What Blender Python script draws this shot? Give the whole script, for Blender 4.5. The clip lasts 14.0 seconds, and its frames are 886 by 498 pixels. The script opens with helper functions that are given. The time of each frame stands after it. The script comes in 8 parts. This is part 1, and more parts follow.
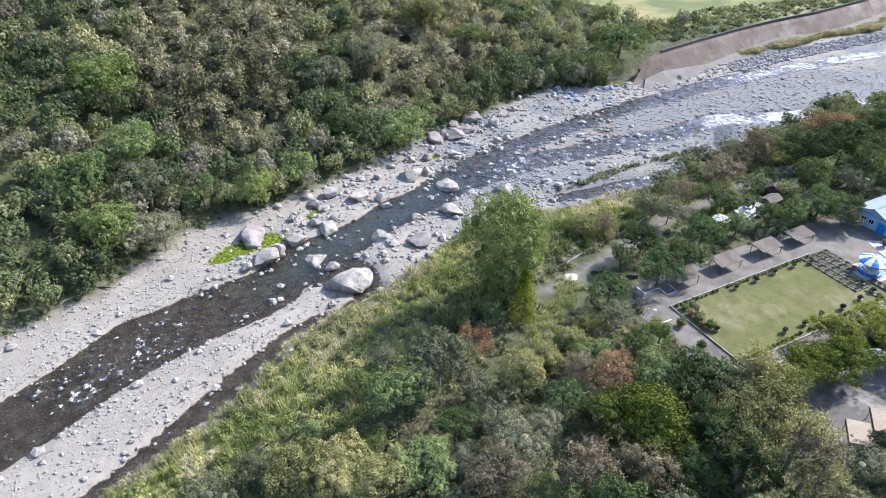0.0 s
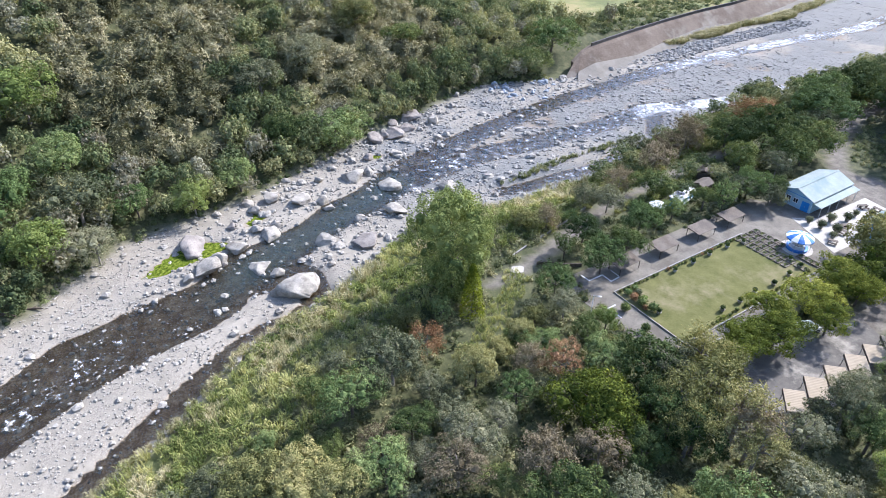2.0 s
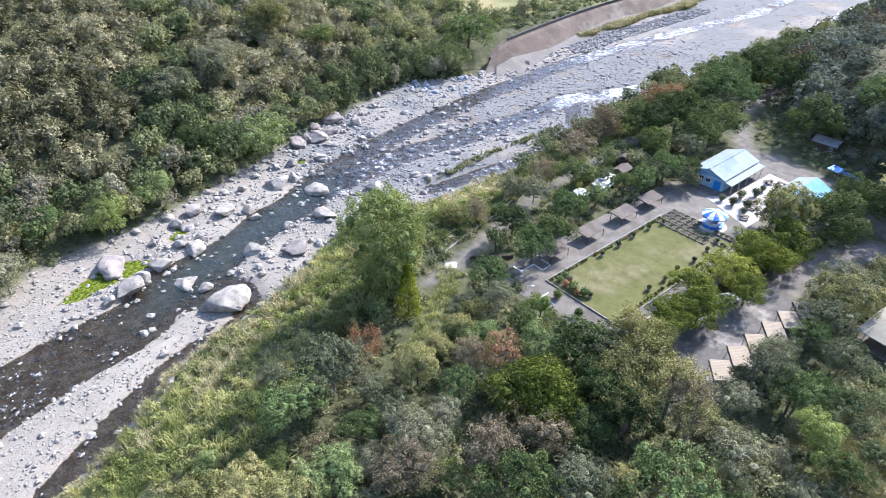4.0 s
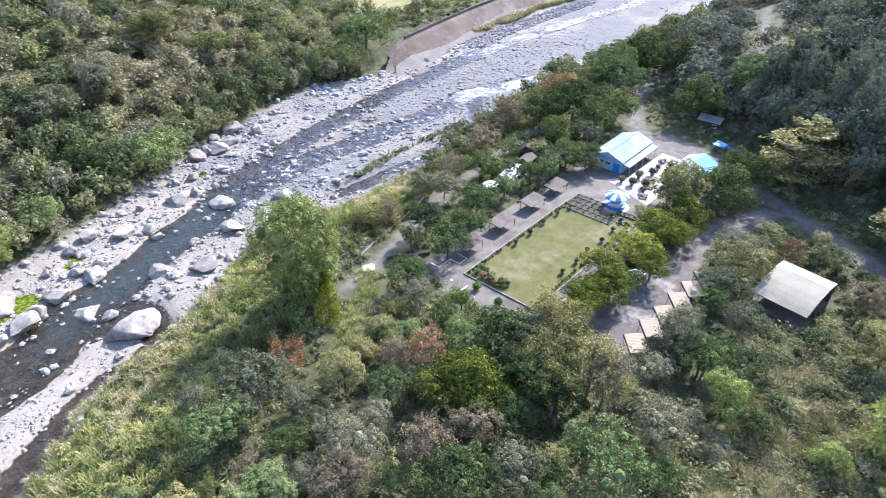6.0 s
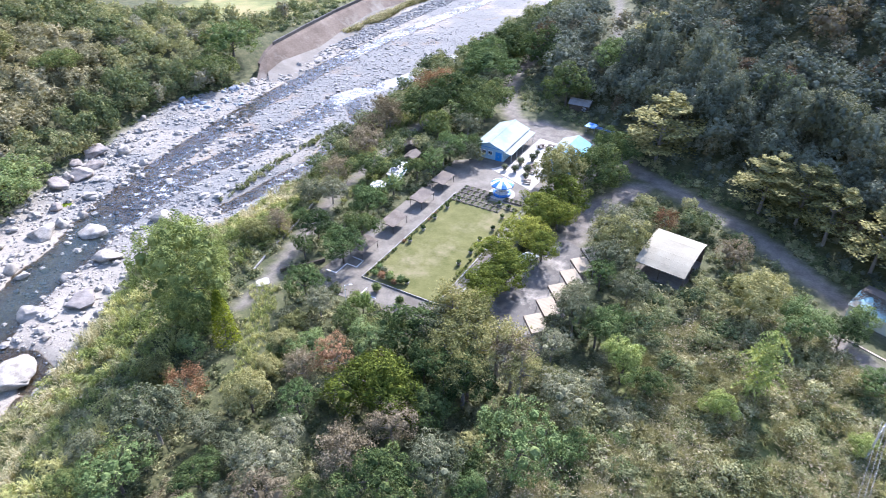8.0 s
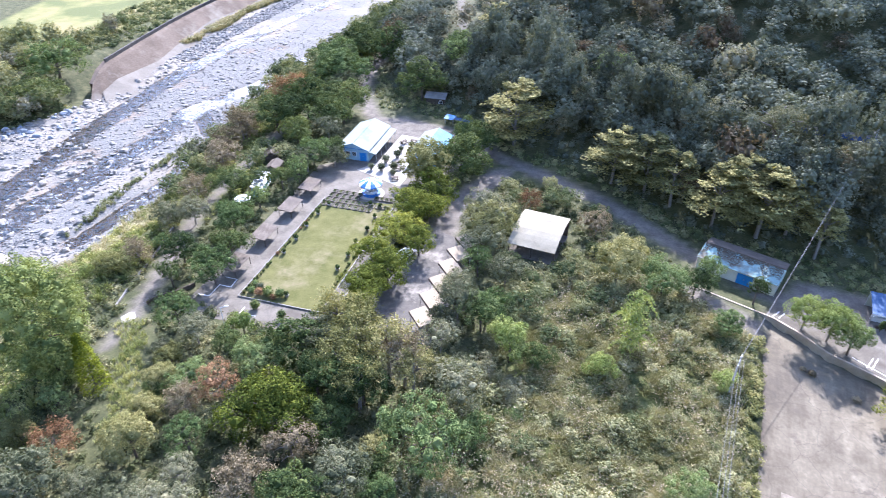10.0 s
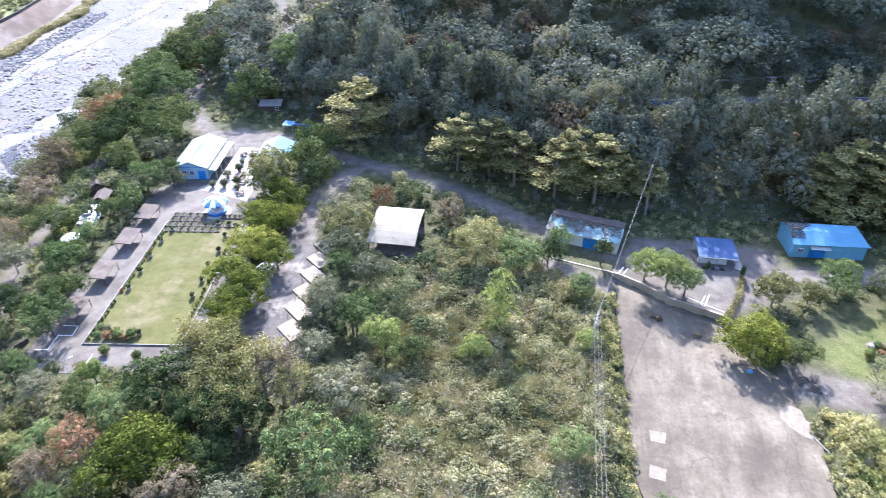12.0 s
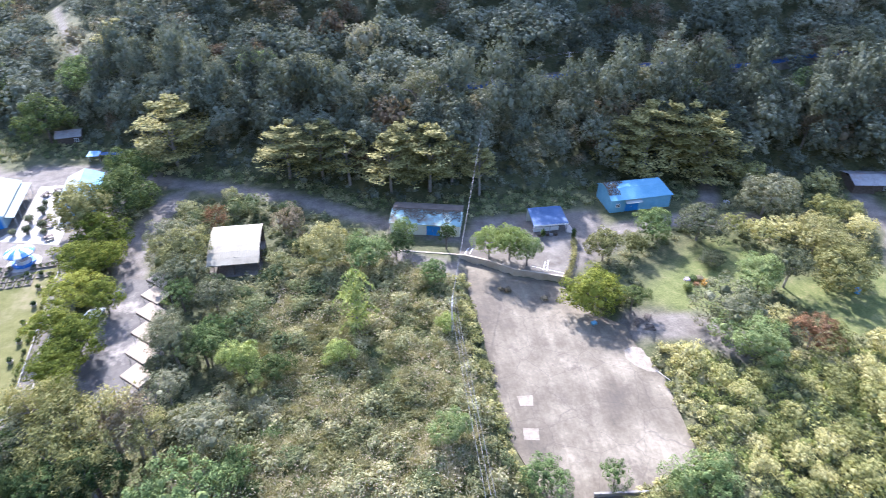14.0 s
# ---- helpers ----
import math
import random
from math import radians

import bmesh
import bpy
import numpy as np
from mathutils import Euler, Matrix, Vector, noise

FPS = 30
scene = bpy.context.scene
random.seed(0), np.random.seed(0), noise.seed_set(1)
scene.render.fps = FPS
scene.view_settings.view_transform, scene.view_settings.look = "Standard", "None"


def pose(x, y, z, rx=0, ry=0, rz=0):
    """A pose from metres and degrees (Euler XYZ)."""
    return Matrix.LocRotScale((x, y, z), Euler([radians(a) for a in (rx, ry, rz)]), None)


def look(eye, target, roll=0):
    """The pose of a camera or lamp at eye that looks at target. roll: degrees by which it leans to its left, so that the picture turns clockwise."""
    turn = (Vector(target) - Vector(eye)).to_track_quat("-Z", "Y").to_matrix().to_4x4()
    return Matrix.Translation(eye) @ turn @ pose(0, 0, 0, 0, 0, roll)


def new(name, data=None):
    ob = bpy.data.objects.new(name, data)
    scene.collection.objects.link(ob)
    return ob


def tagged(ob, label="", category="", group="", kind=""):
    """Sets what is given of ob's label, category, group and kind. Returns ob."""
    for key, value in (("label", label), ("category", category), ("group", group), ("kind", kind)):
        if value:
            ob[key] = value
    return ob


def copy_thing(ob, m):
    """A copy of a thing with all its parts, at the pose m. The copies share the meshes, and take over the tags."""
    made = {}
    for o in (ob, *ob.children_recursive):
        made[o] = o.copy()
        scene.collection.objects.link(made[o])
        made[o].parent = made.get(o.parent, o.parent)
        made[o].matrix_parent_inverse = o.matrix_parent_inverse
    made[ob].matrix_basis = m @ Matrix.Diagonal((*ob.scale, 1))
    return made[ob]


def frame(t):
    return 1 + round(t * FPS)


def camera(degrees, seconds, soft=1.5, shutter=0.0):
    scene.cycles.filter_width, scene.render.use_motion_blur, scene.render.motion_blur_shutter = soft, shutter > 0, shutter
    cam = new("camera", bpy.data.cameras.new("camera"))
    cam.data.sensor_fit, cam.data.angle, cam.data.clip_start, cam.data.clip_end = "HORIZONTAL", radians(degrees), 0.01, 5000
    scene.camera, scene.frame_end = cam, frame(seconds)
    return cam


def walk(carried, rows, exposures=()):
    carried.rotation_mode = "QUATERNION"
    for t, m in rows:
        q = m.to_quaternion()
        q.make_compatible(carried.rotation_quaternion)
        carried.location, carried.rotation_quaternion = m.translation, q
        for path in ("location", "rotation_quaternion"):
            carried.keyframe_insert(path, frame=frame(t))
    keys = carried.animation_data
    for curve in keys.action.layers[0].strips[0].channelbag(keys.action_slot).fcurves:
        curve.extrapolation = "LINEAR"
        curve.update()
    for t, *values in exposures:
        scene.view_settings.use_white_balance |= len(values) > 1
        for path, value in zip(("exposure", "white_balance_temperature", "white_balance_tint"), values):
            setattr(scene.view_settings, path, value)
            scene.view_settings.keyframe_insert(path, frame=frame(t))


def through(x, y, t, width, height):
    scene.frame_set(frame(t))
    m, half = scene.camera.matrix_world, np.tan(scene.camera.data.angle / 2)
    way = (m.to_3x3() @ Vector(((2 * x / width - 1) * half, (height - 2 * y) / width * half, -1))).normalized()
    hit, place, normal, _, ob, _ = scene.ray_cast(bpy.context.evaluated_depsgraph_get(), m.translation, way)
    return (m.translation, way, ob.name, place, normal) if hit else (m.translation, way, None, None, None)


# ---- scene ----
# Camera: it hangs still in the air and turns to the right.
cam = camera(69.4, 14.0, soft=0.2, shutter=0.5)
EYE = 72.0
TURNS = [
    (0, 71.89, -34.48, -0.03),
    (0.5, 70.54, -34.52, 0.01),
    (1, 69.14, -34.56, 0.04),
    (1.5, 67.64, -34.60, 0.06),
    (2, 66.06, -34.63, 0.08),
    (2.5, 64.34, -34.65, 0.09),
    (3, 62.53, -34.67, 0.10),
    (5.5, 52.13, -34.75, 0.12),
    (6, 49.60, -34.76, 0.12),
    (6.5, 46.95, -34.77, 0.12),
    (7, 44.13, -34.78, 0.13),
    (7.5, 41.22, -34.80, 0.13),
    (8, 38.23, -34.81, 0.13),
    (10.5, 21.28, -34.91, 0.14),
    (11, 17.57, -34.94, 0.13),
    (11.5, 13.65, -34.97, 0.12),
    (12, 9.73, -35.00, 0.09),
    (12.5, 5.73, -35.04, 0.06),
    (13, 1.65, -35.07, 0.02),
    (13.5, -2.34, -35.11, -0.03),
    (14, -6.86, -35.15, -0.10),
]
walk(cam, [(t, pose(0, 0, EYE, 90 + pitch, 0, yaw) @ pose(0, 0, 0, 0, 0, roll)) for t, yaw, pitch, roll in TURNS],
     exposures=[(0.0, 1.75, 5720, 16), (7.0, 2.16, 5580, 21), (14.0, 2.52, 5520, 24)])

# Light: afternoon sun over the wooded hill, clear sky.
SUN_FROM = Vector((-0.22, 0.97, 0.77)).normalized()
sun_data = bpy.data.lights.new("sun", "SUN")
sun_data.energy, sun_data.angle, sun_data.color = 2.9, radians(0.53), (1.0, 0.95, 0.86)
sun = new("sun", sun_data)
sun.matrix_world = look(SUN_FROM * 400, (0, 0, 0))
world = bpy.data.worlds.new("world")
scene.world = world
world.use_nodes = True
sky = world.node_tree.nodes.new("ShaderNodeTexSky")
sky.sky_type, sky.sun_disc = "NISHITA", False
sky.sun_elevation = math.asin(SUN_FROM.z)
sky.sun_rotation = math.atan2(SUN_FROM.x, SUN_FROM.y)
sky.altitude, sky.air_density, sky.dust_density = 400, 1.0, 1.5
world.node_tree.links.new(sky.outputs[0], world.node_tree.nodes["Background"].inputs[0])
world.node_tree.nodes["Background"].inputs[1].default_value = 0.138

rng = np.random.default_rng(7)


# ---------------------------------------------------------------- materials
def nodes_of(name):
    mat = bpy.data.materials.new(name)
    mat.use_nodes = True
    tree = mat.node_tree
    return mat, tree, tree.nodes["Principled BSDF"]


def node(tree, kind, **values):
    n = tree.nodes.new(kind)
    for key, value in values.items():
        n.inputs[key.replace("_", " ")].default_value = value
    return n


def ramp(tree, fac, stops):
    n = tree.nodes.new("ShaderNodeValToRGB")
    while len(n.color_ramp.elements) < len(stops):
        n.color_ramp.elements.new(0.5)
    for e, (p, c) in zip(n.color_ramp.elements, stops):
        e.position, e.color = p, (*c, 1)
    tree.links.new(fac, n.inputs[0])
    return n.outputs[0]


def mix(tree, fac, a, b, mode="MIX"):
    n = tree.nodes.new("ShaderNodeMix")
    n.data_type, n.blend_type = "RGBA", mode
    for value, socket in ((fac, n.inputs[0]), (a, n.inputs[6]), (b, n.inputs[7])):
        if isinstance(value, (int, float)):
            socket.default_value = value
        elif isinstance(value, tuple):
            socket.default_value = (*value, 1)
        else:
            tree.links.new(value, socket)
    return n.outputs[2]


def calc(tree, op, a, b=0.0, clamp=False):
    n = tree.nodes.new("ShaderNodeMath")
    n.operation, n.use_clamp = op, clamp
    for value, socket in ((a, n.inputs[0]), (b, n.inputs[1])):
        if isinstance(value, (int, float)):
            socket.default_value = value
        else:
            tree.links.new(value, socket)
    return n.outputs[0]


def place(tree):
    return tree.nodes.new("ShaderNodeTexCoord").outputs["Object"]


def world_place(tree):
    return tree.nodes.new("ShaderNodeNewGeometry").outputs["Position"]


def grain(tree, scale, detail=4.0, where=None, rough=0.6):
    n = node(tree, "ShaderNodeTexNoise", Scale=scale, Detail=detail, Roughness=rough)
    tree.links.new(where if where is not None else world_place(tree), n.inputs["Vector"])
    return n.outputs["Fac"]


def bumped(tree, bsdf, height, strength=0.5, distance=0.1):
    n = node(tree, "ShaderNodeBump", Strength=strength, Distance=distance)
    tree.links.new(height, n.inputs["Height"])
    tree.links.new(n.outputs[0], bsdf.inputs["Normal"])


def muted(colour, keep):
    """A colour with part of its saturation taken away, and a little warmer."""
    grey = 0.3 * colour[0] + 0.6 * colour[1] + 0.1 * colour[2]
    return tuple((grey + (c - grey) * keep) * warm for c, warm in zip(colour, (1.10, 1.0, 0.95)))


def leafy(name, dark, mid, light, through=0.24, attribute=False, gloss=0.7, keep=0.8):
    """Foliage: colour varies from leaf to leaf and from plant to plant, and light shines through."""
    dark, mid, light = muted(dark, keep), muted(mid, keep), muted(light, keep)
    mat, tree, bsdf = nodes_of(name)
    island = tree.nodes.new("ShaderNodeNewGeometry").outputs["Random Per Island"]
    if attribute:
        a = tree.nodes.new("ShaderNodeAttribute")
        a.attribute_name = "tint"
        plant = a.outputs["Fac"]
    else:
        plant = tree.nodes.new("ShaderNodeObjectInfo").outputs["Random"]
    own = 0.3 if attribute else 0.5
    f = calc(tree, "ADD", calc(tree, "MULTIPLY", island, own), calc(tree, "MULTIPLY", plant, 1 - own))
    patch = grain(tree, 0.35, 2)
    f = calc(tree, "ADD", f, calc(tree, "MULTIPLY", calc(tree, "SUBTRACT", patch, 0.5), 0.9), True)
    col = ramp(tree, f, [(0.1, dark), (0.5, mid), (0.9, light)])
    tree.links.new(col, bsdf.inputs["Base Color"])
    bsdf.inputs["Roughness"].default_value = gloss
    bsdf.inputs["Specular IOR Level"].default_value = 0.06
    lucid = tree.nodes.new("ShaderNodeBsdfTranslucent")
    tree.links.new(mix(tree, 1.0, col, (1.0, 0.97, 0.6), "MULTIPLY"), lucid.inputs[0])
    both = tree.nodes.new("ShaderNodeMixShader")
    both.inputs[0].default_value = through
    tree.links.new(bsdf.outputs[0], both.inputs[1])
    tree.links.new(lucid.outputs[0], both.inputs[2])
    tree.links.new(both.outputs[0], tree.nodes["Material Output"].inputs[0])
    return mat


def surface(name, a, b, scale=1.0, rough=0.8, bump=0.3, fine=12.0, metal=0.0, object_space=False, spec=0.4, stain=None, relief=0.05):
    """A weathered surface: two colours at two scales, with fine relief."""
    mat, tree, bsdf = nodes_of(name)
    where = place(tree) if object_space else world_place(tree)
    big, small = grain(tree, scale, 5, where), grain(tree, scale * fine, 4, where)
    f = calc(tree, "ADD", calc(tree, "MULTIPLY", big, 0.65), calc(tree, "MULTIPLY", small, 0.35))
    col = ramp(tree, f, [(0.36, a), (0.64, b)])
    if stain:
        spots = grain(tree, scale * 0.45, 6, where, 0.7)
        spots = ramp(tree, spots, [(0.52, (0, 0, 0)), (0.66, (1, 1, 1))])
        col = mix(tree, spots, col, stain)
    tree.links.new(col, bsdf.inputs["Base Color"])
    bsdf.inputs["Roughness"].default_value = rough
    bsdf.inputs["Metallic"].default_value = metal
    bsdf.inputs["Specular IOR Level"].default_value = spec
    bumped(tree, bsdf, small, bump, relief)
    return mat


def zone(tree, name):
    a = tree.nodes.new("ShaderNodeAttribute")
    a.attribute_name = name
    return a.outputs["Fac"]


def make_ground_material():
    mat, tree, bsdf = nodes_of("ground_soil_and_gravel")
    n_big, n_mid, n_fine = grain(tree, 0.05, 5), grain(tree, 0.45, 5), grain(tree, 3.0, 4)
    soil = ramp(tree, calc(tree, "ADD", calc(tree, "MULTIPLY", n_mid, 0.6), calc(tree, "MULTIPLY", n_fine, 0.4)),
                [(0.35, (0.030, 0.036, 0.014)), (0.5, (0.07, 0.075, 0.03)), (0.66, (0.13, 0.12, 0.06))])
    # gravel: smooth pale silt with drifts of pebbles, and grey cobbles upstream
    n_grit = grain(tree, 9.0, 3)
    drift = ramp_value(tree, grain(tree, 0.22, 5, None, 0.7), 0.42, 0.6)
    silt = ramp(tree, calc(tree, "ADD", calc(tree, "MULTIPLY", n_big, 0.5), calc(tree, "MULTIPLY", n_mid, 0.5)),
                [(0.36, (0.204, 0.182, 0.144)), (0.5, (0.266, 0.238, 0.189)), (0.64, (0.314, 0.281, 0.226))])
    gritty = calc(tree, "ADD", calc(tree, "MULTIPLY", n_fine, 0.5), calc(tree, "MULTIPLY", n_grit, 0.5))
    pebbly = ramp(tree, gritty, [(0.36, (0.126, 0.112, 0.088)), (0.5, (0.241, 0.214, 0.172)), (0.64, (0.371, 0.334, 0.272))])
    pebble = mix(tree, drift, silt, pebbly)
    cobbles = ramp(tree, gritty, [(0.38, (0.085, 0.085, 0.080)), (0.5, (0.158, 0.156, 0.144)), (0.64, (0.25, 0.243, 0.220))])
    pebble = mix(tree, zone(tree, "cobble"), pebble, cobbles)
    # wet and silt-brown below the water line
    height = node(tree, "ShaderNodeSeparateXYZ")
    tree.links.new(world_place(tree), height.inputs[0])
    wet = node(tree, "ShaderNodeMapRange")
    tree.links.new(calc(tree, "ADD", height.outputs["Z"], calc(tree, "MULTIPLY", n_fine, 0.10)), wet.inputs[0])
    for k, v in zip((1, 2, 3, 4), (-6.68, -6.88, 0.0, 1.0)):
        wet.inputs[k].default_value = v
    bed = ramp(tree, calc(tree, "ADD", calc(tree, "MULTIPLY", n_fine, 0.5), calc(tree, "MULTIPLY", n_mid, 0.5)),
               [(0.36, (0.105, 0.068, 0.038)), (0.5, (0.215, 0.150, 0.092)), (0.64, (0.40, 0.315, 0.215))])
    pebble = mix(tree, wet.outputs[0], pebble, bed)
    col = mix(tree, zone(tree, "gravel"), soil, pebble)
    grass = ramp(tree, calc(tree, "ADD", calc(tree, "MULTIPLY", n_mid, 0.5), calc(tree, "MULTIPLY", n_fine, 0.5)),
                 [(0.35, (0.055, 0.072, 0.018)), (0.5, (0.11, 0.125, 0.036)), (0.66, (0.20, 0.185, 0.08))])
    col = mix(tree, zone(tree, "grass"), col, grass)
    dirt = ramp(tree, calc(tree, "ADD", calc(tree, "MULTIPLY", n_mid, 0.6), calc(tree, "MULTIPLY", n_fine, 0.4)),
                [(0.34, (0.085, 0.073, 0.058)), (0.5, (0.138, 0.121, 0.098)), (0.66, (0.21, 0.187, 0.155))])
    col = mix(tree, zone(tree, "dirt"), col, dirt)
    field = ramp(tree, n_big, [(0.4, (0.11, 0.125, 0.042)), (0.52, (0.185, 0.185, 0.066)), (0.6, (0.25, 0.21, 0.09))])
    col = mix(tree, zone(tree, "field"), col, field)
    tree.links.new(col, bsdf.inputs["Base Color"])
    bsdf.inputs["Roughness"].default_value = 0.9
    bsdf.inputs["Specular IOR Level"].default_value = 0.25
    bumped(tree, bsdf, gritty, 0.6, 0.1)
    return mat


def make_water_material():
    mat, tree, bsdf = nodes_of("river_water")
    tree.nodes.remove(bsdf)
    where = world_place(tree)
    waves = calc(tree, "ADD", grain(tree, 0.9, 4, where), calc(tree, "MULTIPLY", grain(tree, 4.0, 3, where), 0.5))
    bump = node(tree, "ShaderNodeBump", Strength=0.35, Distance=0.25)
    tree.links.new(waves, bump.inputs["Height"])
    clear = tree.nodes.new("ShaderNodeBsdfTransparent")
    clear.inputs[0].default_value = (0.78, 0.79, 0.74, 1)
    deep = node(tree, "ShaderNodeBsdfDiffuse", Color=(0.052, 0.070, 0.064, 1))
    body = tree.nodes.new("ShaderNodeMixShader")
    tree.links.new(calc(tree, "MULTIPLY", zone(tree, "deep"), 0.42), body.inputs[0])
    tree.links.new(clear.outputs[0], body.inputs[1])
    tree.links.new(deep.outputs[0], body.inputs[2])
    gloss = node(tree, "ShaderNodeBsdfGlossy", Roughness=0.12)
    fres = node(tree, "ShaderNodeFresnel", IOR=1.33)
    tree.links.new(bump.outputs[0], gloss.inputs["Normal"])
    tree.links.new(bump.outputs[0], fres.inputs["Normal"])
    wet = tree.nodes.new("ShaderNodeMixShader")
    tree.links.new(fres.outputs[0], wet.inputs[0])
    tree.links.new(body.outputs[0], wet.inputs[1])
    tree.links.new(gloss.outputs[0], wet.inputs[2])
    # white water over the shallows, and sky glare painted on as white
    foam_glare_noise = grain(tree, 0.7, 7, where, 0.75)
    foam_glare_zone = zone(tree, "foam_glare")
    foam_glare = ramp_value(tree, calc(tree, "ADD", foam_glare_noise, calc(tree, "MULTIPLY", foam_glare_zone, 0.2)), 0.64, 0.76)
    # soft white drifts stand in for the sky's glare on smooth water
    drift = ramp_value(tree, grain(tree, 0.16, 5, where, 0.7), 0.3, 0.66)
    foam_glare = calc(tree, "MAXIMUM", foam_glare, calc(tree, "MULTIPLY", ramp_value(tree, foam_glare_zone, 0.5, 0.9), calc(tree, "MULTIPLY", drift, 0.75)))
    foam_glare = calc(tree, "MULTIPLY", foam_glare, calc(tree, "MULTIPLY", foam_glare_zone, 4.0, True), True)
    white = node(tree, "ShaderNodeBsdfDiffuse", Color=(0.78, 0.8, 0.82, 1))
    out = tree.nodes.new("ShaderNodeMixShader")
    tree.links.new(foam_glare, out.inputs[0])
    tree.links.new(wet.outputs[0], out.inputs[1])
    tree.links.new(white.outputs[0], out.inputs[2])
    # algae on the still pools
    scum = calc(tree, "ADD", zone(tree, "algae"), calc(tree, "MULTIPLY", calc(tree, "SUBTRACT", grain(tree, 0.8, 6, where, 0.7), 0.5), 1.6))
    weed = tree.nodes.new("ShaderNodeBsdfDiffuse")
    tree.links.new(ramp(tree, grain(tree, 1.6, 5, where), [(0.35, (0.03, 0.042, 0.008)), (0.5, (0.085, 0.115, 0.012)), (0.66, (0.19, 0.205, 0.04))]), weed.inputs[0])
    pool = tree.nodes.new("ShaderNodeMixShader")
    tree.links.new(ramp_value(tree, scum, 0.45, 0.6), pool.inputs[0])
    tree.links.new(out.outputs[0], pool.inputs[1])
    tree.links.new(weed.outputs[0], pool.inputs[2])
    tree.links.new(pool.outputs[0], tree.nodes["Material Output"].inputs[0])
    return mat


def ramp_value(tree, fac, low, high):
    n = tree.nodes.new("ShaderNodeMapRange")
    tree.links.new(fac, n.inputs[0])
    n.inputs[1].default_value, n.inputs[2].default_value = low, high
    return n.outputs[0]


GROUND, WATER = make_ground_material(), make_water_material()
BARK = surface("bark", (0.06, 0.045, 0.035), (0.17, 0.14, 0.115), 2.0, 0.9, 0.6, 6, object_space=True)
PALE_BARK = surface("pale_bark", (0.16, 0.14, 0.12), (0.32, 0.29, 0.25), 2.0, 0.9, 0.5, 6, object_space=True)
ROCK = surface("river_boulder", (0.185, 0.166, 0.135), (0.385, 0.352, 0.296), 0.75, 0.85, 1.0, 7, stain=(0.150, 0.128, 0.100), relief=0.1)
ROCK_WARM = surface("warm_boulder", (0.145, 0.123, 0.104), (0.31, 0.275, 0.238), 0.5, 0.85, 0.6, 7, stain=(0.105, 0.09, 0.08), relief=0.08)
ROCK_BLUE = surface("blue_grey_rock", (0.15, 0.175, 0.205), (0.36, 0.395, 0.43), 0.8, 0.85, 0.5, 5)
GREY_COBBLE = surface("grey_cobble", (0.12, 0.118, 0.11), (0.28, 0.272, 0.248), 0.8, 0.85, 0.5, 5)
COBBLE = surface("river_cobble", (0.140, 0.130, 0.112), (0.385, 0.355, 0.300), 0.8, 0.85, 0.5, 5)
LEAVES = {
    "deep": leafy("deep_green_leaves", (0.021, 0.049, 0.014), (0.068, 0.119, 0.026), (0.193, 0.252, 0.053)),
    "mid": leafy("green_leaves", (0.044, 0.088, 0.021), (0.115, 0.202, 0.049), (0.246, 0.333, 0.097)),
    "grey": leafy("grey_green_leaves", (0.052, 0.076, 0.034), (0.138, 0.168, 0.085), (0.270, 0.292, 0.162)),
    "olive": leafy("olive_leaves", (0.072, 0.090, 0.022), (0.200, 0.226, 0.058), (0.390, 0.385, 0.125)),
    "lime": leafy("fresh_lime_leaves", (0.070, 0.129, 0.019), (0.175, 0.275, 0.042), (0.374, 0.450, 0.099), 0.3),
    "fresh": leafy("fresh_green_leaves", (0.073, 0.124, 0.022), (0.175, 0.270, 0.049), (0.322, 0.409, 0.098), 0.4),
    "rust": leafy("rusty_leaves", (0.099, 0.056, 0.023), (0.246, 0.140, 0.058), (0.421, 0.263, 0.123)),
    "brown": leafy("withered_leaves", (0.092, 0.080, 0.042), (0.190, 0.168, 0.095), (0.320, 0.285, 0.170)),
    "row": leafy("dark_yellow_green_leaves", (0.040, 0.064, 0.012), (0.130, 0.172, 0.028), (0.310, 0.345, 0.065), keep=1.0),
    "gold": leafy("golden_green_leaves", (0.110, 0.150, 0.015), (0.250, 0.310, 0.030), (0.430, 0.460, 0.070), 0.35, keep=1.0),
    "feather": leafy("feathery_bright_leaves", (0.052, 0.088, 0.024), (0.145, 0.210, 0.058), (0.310, 0.380, 0.110), 0.26, keep=0.9),
    "tier": leafy("yellow_green_leaves", (0.085, 0.098, 0.024), (0.220, 0.232, 0.060), (0.42, 0.41, 0.125)),
}
FOREST_LEAVES = leafy("forest_leaves", (0.040, 0.073, 0.028), (0.132, 0.187, 0.064), (0.333, 0.350, 0.139), attribute=True)
BAMBOO_LEAVES = leafy("bamboo_leaves", (0.050, 0.060, 0.024), (0.165, 0.176, 0.080), (0.355, 0.352, 0.185), 0.18, attribute=True)
SUNNY_LEAVES = leafy("sunny_yellow_green_leaves", (0.100, 0.130, 0.030), (0.295, 0.325, 0.085), (0.50, 0.50, 0.18), 0.3, attribute=True)
PALE_LEAVES = leafy("pale_and_brown_leaves", (0.120, 0.088, 0.050), (0.185, 0.178, 0.112), (0.270, 0.300, 0.200), attribute=True)
# bluer, flatter greens that carry the hill's shade and haze in the colour
SHADE_LEAVES = leafy("shade_tinted_hill_leaves", (0.060, 0.084, 0.060), (0.124, 0.162, 0.108), (0.220, 0.262, 0.178), 0.15, attribute=True)
# scrub colours darkened, which puts shade into the gaps between the trees
UNDER_LEAVES = leafy("shade_dark_undergrowth_leaves", (0.040, 0.062, 0.022), (0.120, 0.155, 0.055), (0.300, 0.305, 0.140), attribute=True)
